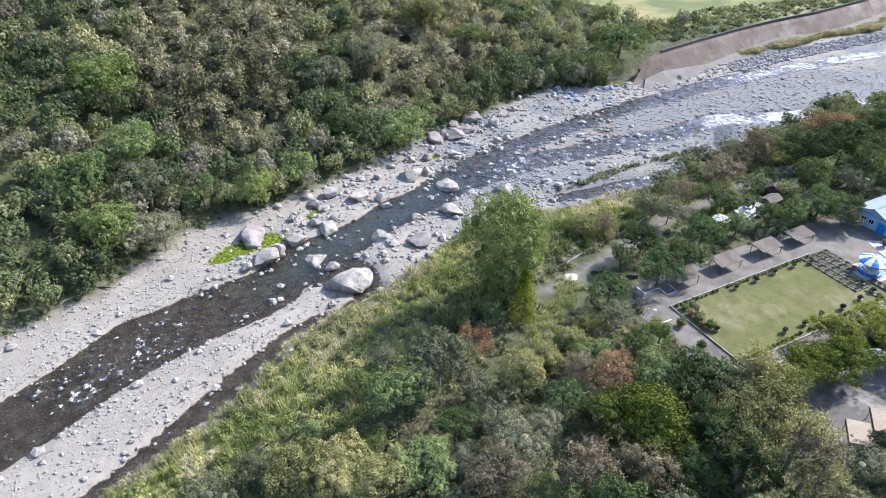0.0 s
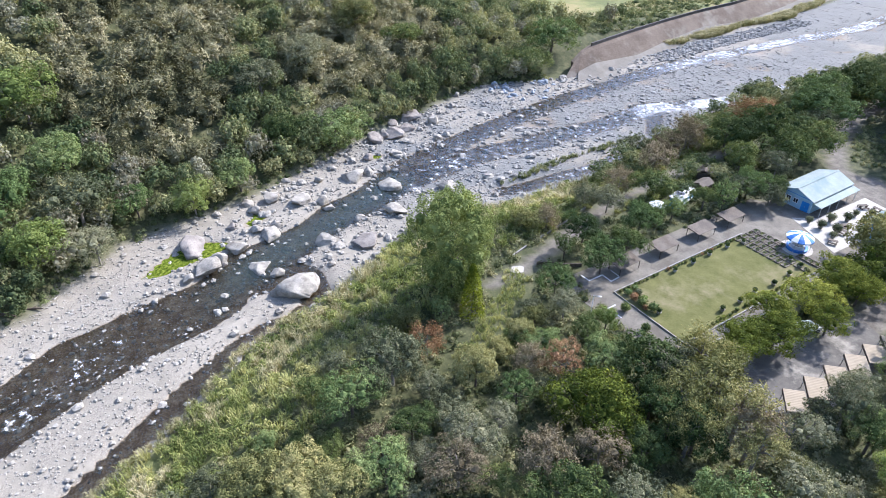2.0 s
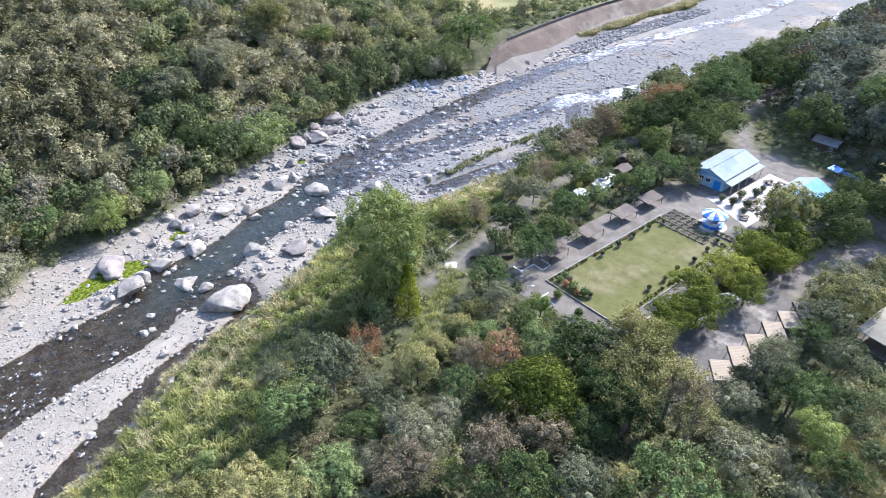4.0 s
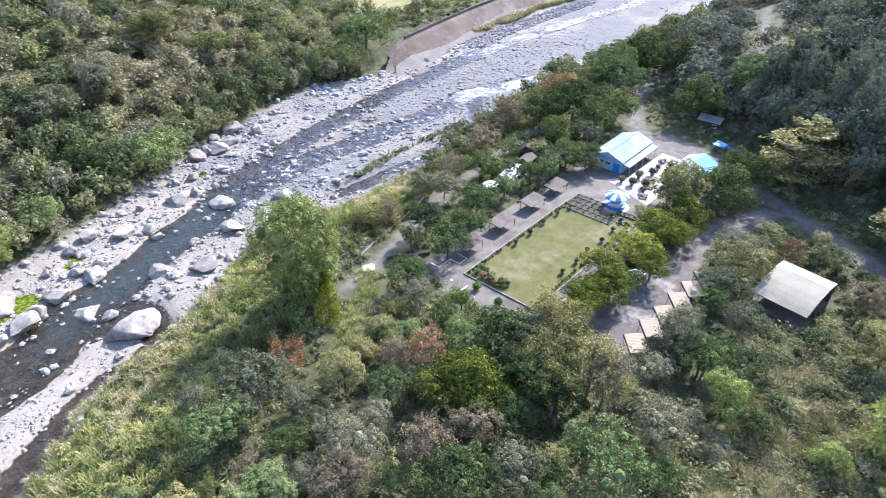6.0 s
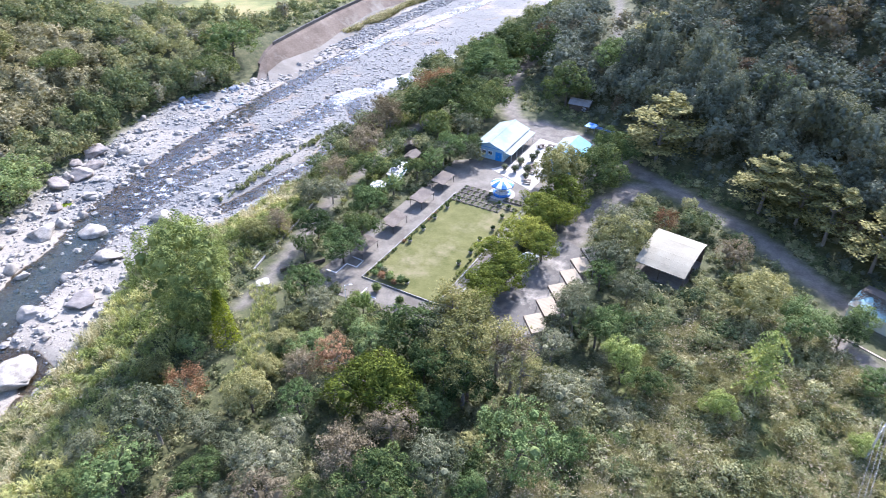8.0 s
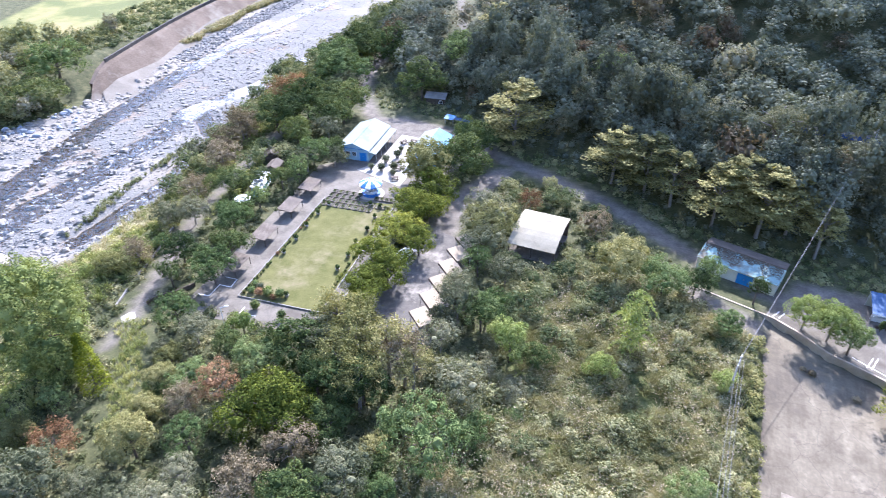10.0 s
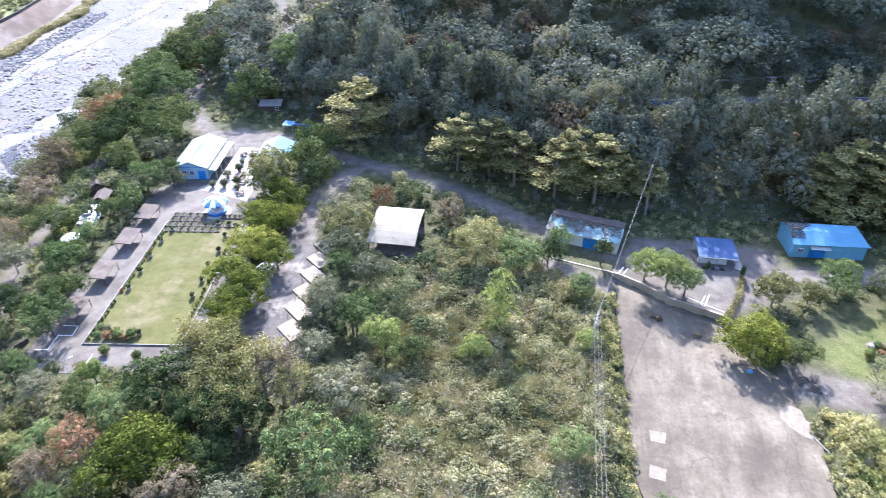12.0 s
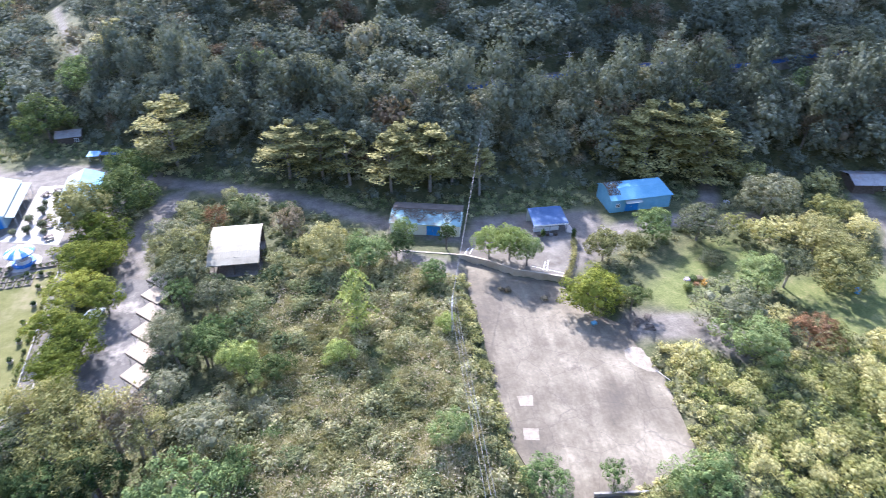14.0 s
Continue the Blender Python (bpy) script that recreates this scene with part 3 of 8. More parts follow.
def dome_crown(seed, leaves, leaf, lobes=70):
    """A tall crown, broad above and drawn in below, of many small feathery lobes."""
    r = np.random.default_rng(seed)
    z = -0.85 + 1.8 * r.uniform(0, 1, lobes) ** 0.75
    reach = np.interp(z, (-0.85, -0.4, 0.1, 0.45, 0.75, 0.95), (0.25, 0.52, 0.82, 0.85, 0.62, 0.15)) * np.sqrt(r.uniform(0.3, 1.0, lobes))
    a = r.uniform(0, 2 * math.pi, lobes)
    c = np.stack([np.cos(a) * reach, np.sin(a) * reach, z], 1)
    return clad(r, c, r.uniform(0.15, 0.3, lobes), 10, leaves, leaf, 0.5, 0.1, leaf_quads)


def tiered_crown(seed, leaves, leaf):
    """Flat layers of foliage on level boughs."""
    r = np.random.default_rng(seed)
    at, out = [], []
    tiers = 7
    for k in range(tiers):
        z = -0.9 + 1.9 * k / (tiers - 1)
        reach = 1.0 * (1 - 0.55 * max(z, 0)) * r.uniform(0.75, 1.0)
        for a in r.uniform(0, 2 * math.pi, 6):
            n = leaves // (tiers * 6)
            s = np.sqrt(r.uniform(0.05, 1, n)) * reach
            w = a + r.normal(0, 0.26, n)
            at.append(np.stack([np.cos(w) * s, np.sin(w) * s, z + 0.14 * s + r.normal(0, 0.035, n)], 1))
            out.append(np.tile((0.0, 0.0, 1.0), (n, 1)))
    v, f = leaf_quads(r, np.concatenate(at), np.concatenate(out), leaf, 0.55, 0.45)
    return v, f


def column_crown(seed, leaves, leaf):
    """A slim pointed crown."""
    r = np.random.default_rng(seed)
    z = r.uniform(-1, 1, leaves) ** 1
    reach = np.clip(0.62 * (1 - (z + 1) / 2) ** 0.7 + 0.06, 0, 1) * r.uniform(0.7, 1.05, leaves)
    a = r.uniform(0, 2 * math.pi, leaves)
    at = np.stack([np.cos(a) * reach, np.sin(a) * reach, z * 1.5], 1)
    return leaf_quads(r, at, unit(at * (1, 1, 0.2) + (0, 0, 0.4)), leaf, 0.45)


def sparse_crown(seed, leaves, leaf):
    """Thin foliage along bare twigs."""
    r = np.random.default_rng(seed)
    ends = unit(r.normal(size=(46, 3)) + (0, 0, 0.5)) * r.uniform(0.7, 1.0, (46, 1)) * (1, 1, 0.85)
    pick = r.integers(0, 46, leaves)
    s = r.uniform(0.45, 1.05, leaves)[:, None]
    at = ends[pick] * s + r.normal(0, 0.07, (leaves, 3))
    return leaf_quads(r, at, unit(at + (0, 0, 0.4)), leaf, 0.5, 1.2)


def palm_crown(seed, leaf):
    """Stacked bunches of long drooping fronds."""
    r = np.random.default_rng(seed)
    at, out = [], []
    for k in range(26):
        base = np.array([r.normal(0, 0.22), r.normal(0, 0.22), -1.0 + 2.0 * k / 25])
        for a in r.uniform(0, 2 * math.pi, 9):
            s = np.linspace(0.1, 1, 7)
            p = base + np.stack([np.cos(a) * s * 0.55, np.sin(a) * s * 0.55, 0.22 * s - 0.42 * s**2], 1)
            at.append(p)
            out.append(np.tile((0.2 * math.cos(a), 0.2 * math.sin(a), 1.0), (7, 1)))
    return leaf_quads(r, np.concatenate(at), np.concatenate(out), leaf, 0.4, 0.5)


def crown_mesh(name, shape, seed, material):
    if shape == "lobed":
        v, f, cv, cf = lobed_crown(seed, 9000, 0.029, 18, 0.8, 0.0, 0.38)
    elif shape == "dense":
        v, f, cv, cf = lobed_crown(seed, 10000, 0.027, 26, 0.66, 0.0, 0.38)
    elif shape == "dome":
        v, f, cv, cf = dome_crown(seed, 38000, 0.019, 80)
    elif shape == "airy":
        v, f, cv, cf = lobed_crown(seed, 6800, 0.025, 26, 0.95, 0.6, 0.4, puffs=6)
    else:
        cv, cf = np.zeros((0, 3)), np.zeros((0, 3), int)
        v, f = {"tier": lambda: tiered_crown(seed, 4800, 0.046), "column": lambda: column_crown(seed, 3600, 0.05),
                "sparse": lambda: sparse_crown(seed, 3400, 0.038), "palm": lambda: palm_crown(seed, 0.085)}[shape]()
    tris = np.concatenate([f[:, [0, 1, 2]], f[:, [0, 2, 3]], cf + len(v)])
    return mesh_from(name, np.concatenate([v, cv]), tris, material)


def limb_mesh(name, seed, rise, reach, material, limbs=7, thick=0.045):
    """Tapered trunk with limbs; height 1 up to the middle of the crown."""
    r = random.Random(seed)
    bm = bmesh.new()
    lean = Vector((r.uniform(-0.06, 0.06), r.uniform(-0.06, 0.06), 1))
    tube(bm, (0, 0, -0.08), lean * 0.55, thick, thick * 0.75, 7)
    tube(bm, lean * 0.54, lean * 1.25, thick * 0.75, thick * 0.25, 6)
    for k in range(limbs):
        a = 2 * math.pi * k / limbs + r.uniform(-0.4, 0.4)
        start = lean * r.uniform(0.45, 0.95)
        end = start + Vector((math.cos(a) * reach, math.sin(a) * reach, rise)) * r.uniform(0.7, 1.1)
        mid = start.lerp(end, 0.5) + Vector((0, 0, 0.05))
        tube(bm, start, mid, thick * 0.45, thick * 0.3, 5)
        tube(bm, mid, end, thick * 0.3, thick * 0.1, 5)
    me = bpy.data.meshes.new(name)
    bm.to_mesh(me)
    bm.free()
    me.materials.append(material)
    return me


TREE_KINDS = {  # crown shapes, foliage, bark, words
    "deep": (("dense", "lobed"), "deep", BARK, "broad tree with dense dark green crown"),
    "mid": (("lobed", "dense", "airy"), "mid", BARK, "leafy tree with rounded green crown"),
    "grey": (("lobed", "airy"), "grey", PALE_BARK, "tree with pale grey-green foliage"),
    "olive": (("lobed", "dense"), "olive", BARK, "spreading tree with olive-green crown"),
    "row": (("dense", "dense"), "row", BARK, "planted row tree with dense yellow-green crown"),
    "lime": (("lobed",), "lime", BARK, "young tree with bright lime-green leaves"),
    "fresh": (("lobed", "airy"), "fresh", PALE_BARK, "tree with spreading fresh green crown"),
    "rust": (("airy", "sparse"), "rust", PALE_BARK, "tree with rusty red autumn foliage"),
    "brown": (("sparse", "airy"), "brown", PALE_BARK, "half-bare tree with withered brown leaves"),
    "tier": (("tier", "tier"), "tier", PALE_BARK, "tall tree with flat yellow-green tiers"),
    "cone": (("column",), "gold", BARK, "slim pointed tree with lime-green foliage"),
    "palm": (("palm",), "lime", PALE_BARK, "clump of feathery light green palms"),
    "thin": (("sparse", "sparse"), "olive", PALE_BARK, "tall thin tree with sparse dull olive foliage"),
    "tall": (("dome",), "feather", BARK, "tall feathery green tree above the riverbank"),
}
TREE_MESHES = {}
for kind_name, (shapes, leaf_name, bark, words) in TREE_KINDS.items():
    for k, shape in enumerate(shapes):
        seed = len(TREE_MESHES) * 7 + 11
        TREE_MESHES[kind_name, k] = (crown_mesh("crown", shape, seed, LEAVES[leaf_name]), limb_mesh("trunk", seed, 0.28, 0.4, bark))
PLANTED, THICK = [], []
GRASS_WALK = np.array([(-81, 50.5), (-76, 46.6), (-72, 41.8), (-68.6, 37.6), (-66, 33.2)], float)


def plant(kind, x, y, radius, middle):
    """One tree: crown of the given radius, whose middle is that high over the ground."""
    if kind != "cone" and away(x, y, GRASS_WALK) < 1.6:
        return
    k = rng.integers(len(TREE_KINDS[kind][0]))
    crown_me, trunk_me = TREE_MESHES[kind, int(k)]
    z = float(height(x, y))
    radius = radius * 1.06
    tree = thing("tree", pose(x, y, z, 0, 0, float(rng.uniform(0, 360))), TREE_KINDS[kind][3], "tree", "trees of the valley")
    trunk = new("trunk", trunk_me)
    trunk.parent = tree
    girth = max(middle, radius) * rng.uniform(0.85, 1.1)
    trunk.scale = (girth, girth, middle)
    crown = new("crown", crown_me)
    crown.parent = tree
    crown.location = (0, 0, middle)
    tall = radius * rng.uniform(0.9, 1.1)
    if kind == "tall":
        tall = radius * 1.2
    if kind == "tier":
        radius, tall = radius * 1.3, radius * 0.95
    if kind == "palm":
        tall = radius * 1.9
    crown.scale = (radius * rng.uniform(0.92, 1.1), radius * rng.uniform(0.92, 1.1), tall)
    PLANTED.append((x, y, radius))


def plant_all(rows):
    for row in rows:
        plant(*row)


plant_all([  # riverside wood
    ("tall", -82.0, 38.4, 7.9, 9.2), ("cone", -75.3, 38.9, 3.5, 4.6), ("rust", -68.9, 27.8, 3.3, 3.5), ("grey", -65.2, 20.7, 5.6, 5.9),
    ("mid", -61.0, 13.1, 5.0, 6.0), ("olive", -52.4, -1.8, 4.3, 4.5), ("olive", -51.2, 3.3, 4.6, 5.5), ("olive", -48.1, 6.9, 3.7, 4.5),
    ("olive", -49.1, 1.0, 4.1, 4.0), ("row", -45.6, 43.8, 7.0, 5.0),
    ("deep", -44.2, 51.6, 3.4, 5.0), ("rust", -55.2, 43.6, 3.4, 5.0), ("brown", -58.3, 40.3, 3.0, 4.0), ("grey", -48.2, 25.1, 4.0, 6.0),
    ("deep", -53.7, 19.3, 3.5, 5.0), ("grey", -49.5, 30.5, 2.4, 5.0), ("brown", -41.2, 32.5, 4.1, 6.0), ("deep", -60.8, 52.3, 3.3, 4.0),
    ("deep", -69.1, 35.7, 2.1, 3.0), ("mid", -53.5, 35.4, 3.3, 4.0), ("grey", -70.0, 13.5, 2.6, 3.0), ("brown", -44.7, 22.0, 4.1, 5.0),
    ("mid", -48.7, 13.7, 4.1, 5.0),
])
plant_all([  # camp wood
    ("deep", -50.0, 56.1, 5.8, 5.0), ("thin", -40.8, 58.6, 4.9, 8.0), ("mid", -40.6, 51.6, 3.7, 6.0), ("thin", -36.9, 51.4, 3.6, 7.0),
    ("thin", -47.1, 62.7, 4.1, 7.0), ("mid", -54.6, 51.2, 3.6, 4.0), ("lime", -62.3, 57.2, 2.4, 3.0), ("mid", -73.4, 54.3, 3.5, 4.0),
    ("grey", -67.5, 52.3, 2.9, 4.0), ("brown", -33.3, 58.3, 4.5, 7.0), ("deep", -36.7, 52.3, 4.5, 6.0), ("mid", -24.7, 47.1, 6.0, 6.0),
    ("grey", -31.5, 38.8, 4.4, 5.0), ("deep", -34.9, 31.4, 5.4, 6.0), ("brown", -40.0, 39.6, 3.5, 5.0), ("deep", -94.7, 93.4, 5.0, 4.0),
    ("mid", -75.9, 65.8, 4.5, 5.0), ("mid", -84.0, 80.8, 4.5, 4.5), ("deep", -84.8, 67.7, 3.7, 5.0),
    ("deep", -82.4, 62.0, 2.7, 4.0), ("mid", -85.4, 90.6, 2.8, 3.6), ("deep", -77.8, 72.9, 3.9, 5.0), ("deep", -86.0, 99.4, 3.0, 4.0),
    ("mid", -84.8, 103.9, 3.7, 4.0), ("grey", -93.7, 80.0, 3.7, 4.0),
])
plant_all([  # lawn row
    ("row", -48.5, 73.3, 4.5, 4.0), ("row", -47.8, 79.1, 4.9, 4.0), ("row", -52.5, 83.2, 3.9, 4.0), ("row", -52.2, 91.2, 4.7, 4.0),
    ("row", -53.9, 101.0, 5.0, 4.0), ("row", -53.3, 109.0, 5.6, 4.0), ("row", -46.8, 89.7, 3.3, 4.0), ("row", -47.1, 67.4, 3.5, 4.0),
    ("row", -50.1, 101.3, 4.3, 4.0), ("olive", -57.6, 116.1, 6.1, 5.0), ("deep", -52.4, 122.8, 6.6, 5.5), ("deep", -53.7, 132.5, 6.3, 5.0),
    ("olive", -36.5, 100.7, 5.6, 5.0), ("grey", -34.9, 93.3, 4.3, 4.5), ("grey", -28.4, 87.9, 3.8, 4.0), ("grey", -31.7, 74.2, 3.7, 6.0),
    ("mid", -27.7, 74.6, 3.9, 4.5), ("rust", -32.4, 114.0, 3.0, 3.0), ("brown", -17.4, 110.2, 3.8, 3.0),
])
plant_all([  # behind the row of shelters
    ("grey", -34.4, 81.0, 2.7, 4.4), ("grey", -31.3, 66.6, 3.3, 4.4), ("mid", -33.9, 88.3, 3.0, 4.0), ("mid", -31.3, 76.8, 2.7, 4.0), ("grey", -33.6, 71.8, 2.2, 3.6),
])
plant_all([  # river side of the camp
    ("deep", -104.3, 135.8, 6.9, 7.0), ("deep", -105.7, 124.2, 5.8, 6.0), ("rust", -113.0, 137.7, 5.0, 6.0), ("mid", -108.5, 160.7, 8.1, 6.0),
    ("deep", -116.6, 183.5, 8.0, 6.0), ("deep", -100.2, 143.7, 5.0, 5.0), ("grey", -81.7, 114.1, 3.8, 3.0), ("mid", -86.4, 112.3, 4.9, 4.0),
    ("brown", -112.4, 118.1, 5.5, 5.0), ("brown", -106.0, 102.9, 5.0, 4.0), ("grey", -120.0, 108.0, 4.7, 4.0), ("brown", -100.9, 88.4, 4.0, 3.0),
    ("grey", -98.0, 77.3, 3.8, 3.0), ("mid", -93.5, 70.8, 1.8, 1.8), ("brown", -93.6, 65.0, 3.5, 2.5), ("olive", -95.0, 61.1, 3.2, 2.2),
    ("deep", -103.3, 128.4, 6.3, 7.0), ("deep", -93.6, 129.9, 6.1, 6.0), ("deep", -94.8, 142.2, 5.7, 6.0), ("deep", -96.1, 119.7, 4.4, 5.0),
    ("mid", -114.4, 169.4, 7.6, 6.0), ("deep", -118.0, 188.3, 8.2, 7.0), ("deep", -101.8, 180.5, 8.6, 7.0), 
    ("deep", -81.2, 160.4, 7.6, 7.0), ("grey", -103.6, 154.3, 4.4, 5.0), ("rust", -111.2, 141.8, 3.8, 7.0), ("brown", -111.3, 110.8, 4.6, 4.0),
    ("brown", -110.8, 117.5, 3.9, 4.0),
])
plant_all([  # by the road behind the hall
    ("olive", -97.0, 146.5, 4.2, 4.6), ("grey", -90.2, 124.8, 4.0, 4.5), ("grey", -86.1, 109.3, 3.6, 4.2), ("deep", -82.7, 117.0, 3.4, 4.4), ("mid", -92.9, 136.2, 3.4, 4.2),
])
plant_all([  # hill foot
    ("tier", -46.5, 143.2, 7.2, 9.0), ("tier", -19.5, 133.8, 5.3, 8.0), ("tier", -11.8, 131.5, 5.2, 8.0), ("tier", 7.3, 125.1, 4.9, 9.0),
    ("tier", 17.0, 124.4, 4.3, 8.0), ("tier", 69.0, 126.2, 6.9, 8.0), ("tier", 55.9, 126.4, 4.7, 7.0), ("tier", -5.6, 127.9, 4.4, 8.0),
    ("tier", 3.4, 123.1, 4.9, 8.0), ("tier", 11.9, 123.0, 5.5, 9.0), ("tier", 22.7, 121.0, 3.1, 8.0), ("tier", 62.3, 126.0, 6.8, 8.0),
    ("tier", 75.5, 123.5, 6.6, 7.0), ("grey", 53.7, 130.5, 4.8, 7.0), ("grey", 64.4, 140.4, 4.7, 9.0), ("grey", 11.7, 137.9, 4.9, 12.0),
    ("brown", 75.0, 151.1, 4.3, 9.0), ("brown", 100.3, 126.2, 3.1, 6.0), ("grey", -14.8, 151.2, 7.8, 10.0), ("grey", -47.1, 167.9, 7.3, 8.0),
    ("grey", 4.8, 141.8, 3.4, 8.0), ("grey", -52.8, 155.9, 5.4, 8.0), ("mid", -27.8, 161.5, 4.6, 8.0), ("tier", -67.2, 184.2, 4.5, 7.0),
    ("mid", -73.7, 174.1, 7.0, 7.0), ("grey", 120.3, 148.0, 7.0, 8.0), ("mid", 107.0, 135.7, 6.4, 7.0), ("brown", 114.2, 123.4, 6.3, 7.0),
    ("mid", 76.9, 137.7, 3.7, 8.0),
])
plant_all([  # across the river
    ("fresh", -165.1, -31.2, 8.6, 8.0), ("mid", -147.8, -24.5, 6.4, 8.0), ("mid", -136.1, -36.0, 7.5, 7.0), ("grey", -136.5, -23.3, 7.5, 7.0),
    ("fresh", -124.4, -31.6, 7.1, 6.0), ("grey", -126.1, -21.2, 5.2, 5.0), ("mid", -160.0, 38.7, 8.7, 5.0), ("deep", -157.2, 24.5, 6.9, 6.0),
    ("grey", -184.2, 37.9, 7.0, 8.0), ("olive", -201.5, 58.7, 6.7, 7.0), ("deep", -197.1, 72.3, 6.8, 7.0), ("grey", -173.9, 22.8, 6.5, 7.0),
    ("mid", -197.8, 130.9, 9.8, 6.0), ("deep", -191.5, 116.3, 8.3, 5.0), ("fresh", -138.0, -0.9, 4.8, 5.0), ("mid", -143.9, 10.4, 5.0, 5.0),
    ("mid", -138.5, -12.6, 4.8, 5.0),
])
plant_all([  # parking
    ("fresh", 20.6, 97.7, 3.8, 4.4), ("fresh", 24.3, 96.3, 3.9, 4.6), ("mid", 27.2, 94.1, 3.2, 4.0), ("row", 36.0, 82.0, 5.6, 4.0),
    ("deep", 42.1, 79.6, 2.8, 3.5), ("mid", 53.9, 99.4, 4.1, 4.0), ("grey", 62.5, 98.4, 5.1, 4.5), ("olive", 41.8, 94.0, 3.8, 3.5),
    ("olive", 47.8, 95.0, 2.8, 3.0), ("mid", 5.0, 104.4, 2.5, 4.0), ("deep", 12.9, 101.4, 2.1, 4.0), ("grey", 61.4, 89.9, 2.6, 1.8),
    ("mid", 65.8, 81.1, 4.9, 4.5), ("grey", 71.5, 82.2, 4.0, 5.0), ("grey", 55.5, 73.2, 5.5, 4.5), ("mid", 55.9, 66.4, 5.4, 4.0),
    ("rust", 66.6, 66.9, 4.1, 3.5), ("grey", 80.5, 105.7, 6.6, 5.0), ("olive", 82.9, 91.2, 5.6, 4.0),
])
plant_all([  # lower edge
    ("mid", 18.9, 48.0, 3.3, 3.0), ("mid", 28.0, 47.4, 2.4, 2.5), ("mid", 38.1, 44.1, 4.4, 3.0), ("palm", -4.3, 79.6, 3.2, 6.0),
    ("lime", -21.0, 69.9, 3.9, 5.0), ("mid", -27.5, 76.2, 4.0, 4.5), ("deep", -17.1, 69.4, 3.5, 4.0), ("mid", -2.3, 95.6, 4.6, 5.0),
    ("olive", -10.5, 98.4, 5.3, 5.0), ("grey", -37.6, 102.8, 5.4, 5.0), ("grey", -33.4, 76.4, 3.5, 6.0), ("grey", -24.5, 58.0, 4.5, 5.0),
    ("thin", -35.7, 58.2, 4.5, 8.0), ("thin", -42.4, 62.8, 4.0, 7.0), ("thin", -31.2, 57.1, 3.3, 7.0), ("thin", -41.0, 53.3, 5.0, 7.0),
    ("grey", -46.8, 57.3, 3.5, 6.0), ("olive", -47.9, 63.6, 3.2, 4.0), ("lime", -7.3, 72.0, 2.7, 3.0), ("lime", 9.8, 77.1, 2.1, 3.0),
    ("mid", 9.4, 90.1, 3.0, 3.5), ("mid", 7.8, 55.0, 3.1, 4.0), ("deep", 3.0, 99.2, 3.2, 4.0), ("olive", 81.4, 80.6, 6.5, 4.0),
])



def scatter(x0, y0, x1, y1, step, seed):
    """Jittered points over a rectangle of the plan."""
    r = np.random.default_rng(seed)
    gx, gy = np.meshgrid(np.arange(x0, x1, step), np.arange(y0, y1, step))
    gx[::2] += step / 2
    return (gx + r.uniform(-0.42, 0.42, gx.shape) * step).ravel(), (gy + r.uniform(-0.42, 0.42, gx.shape) * step).ravel(), r


CLEAR = [LOT, np.array([(-79, 62), (-48, 60), (-50, 76), (-57, 104), (-52, 130), (-60, 148), (-84, 148), (-87, 116), (-83, 112)], float),
         np.array([(-44, 66), (-33, 66), (-36, 92), (-43, 96)], float), np.array([(-31.6, 97.2), (-22.4, 97.2), (-22.4, 108.6), (-31.6, 108.6)], float),
         np.array([(0, 102), (16, 92), (34, 88), (48, 98), (66, 105), (66, 120), (0, 121)], float),
         np.array([(45, 72), (72, 88), (66, 102), (48, 92)], float), np.array([(70, 86), (100, 88), (100, 68), (74, 70)], float)]


def open_ground(x, y, margin=0.0):
    """Where plants may stand: off the river, the paths and the yards."""
    ok = ~within(x, y, RIVER)
    for ring in CLEAR:
        ok &= soft_zone(x, y, ring, max(margin, 0.01)) < 0.05
    for line, w in DIRT_LINES:
        ok &= away(x, y, np.array(line, float)) > w + margin
    return ok & (away(x, y, GRASS_WALK) > 1.6 + margin)


def fill_wood(ring, step, kinds, radii, seed):
    """Trees between those set out singly."""
    ring = np.array(ring, float)
    x, y, r = scatter(*ring.min(0), *ring.max(0), step, seed)
    ok = within(x, y, ring) & open_ground(x, y, 2.0)
    for px, py in zip(x[ok], y[ok]):
        radius = r.uniform(*radii)
        if all(math.hypot(px - a, py - b) > 0.62 * (radius + c) for a, b, c in PLANTED):
            kind, middle = kinds[r.integers(len(kinds))], float(radius * r.uniform(0.75, 1.15))
            if len(PLANTED) < 298:
                plant(kind, float(px), float(py), float(radius), middle)
            else:
                THICK.append((float(px), float(py), float(radius), middle))
                PLANTED.append((px, py, radius))


fill_wood([(-36, -36), (-56, -10), (-72, 16), (-80, 32), (-72, 50), (-60, 58), (-46, 62), (-26, 40), (-16, 20), (-16, -30)], 4.0,
          ["deep", "mid", "grey", "grey", "brown", "mid", "deep", "olive"], (1.8, 3.8), 3)
fill_wood([(-46, 62), (-36, 66), (-34, 92), (-18, 110), (0, 100), (-12, 84), (-18, 50), (-28, 40)], 4.4, ["grey", "mid", "deep", "olive", "grey"], (1.6, 3.2), 4)
fill_wood([(46, 40), (44, 68), (62, 74), (80, 66), (110, 66), (110, 30), (70, 20)], 4.4, ["mid", "lime", "olive", "grey", "lime", "olive"], (1.6, 3.4), 5)
fill_wood([(-118, 96), (-106, 88), (-92, 84), (-86, 112), (-94, 150), (-110, 172), (-138, 168)], 4.4, ["deep", "mid", "grey", "brown", "deep"], (2.4, 4.4), 6)
fill_wood([(-30, 46), (-20, 84), (-8, 96), (12, 90), (14, 50), (4, 34), (-14, 34)], 7.5, ["mid", "lime", "grey", "olive", "deep"], (1.0, 2.3), 12)
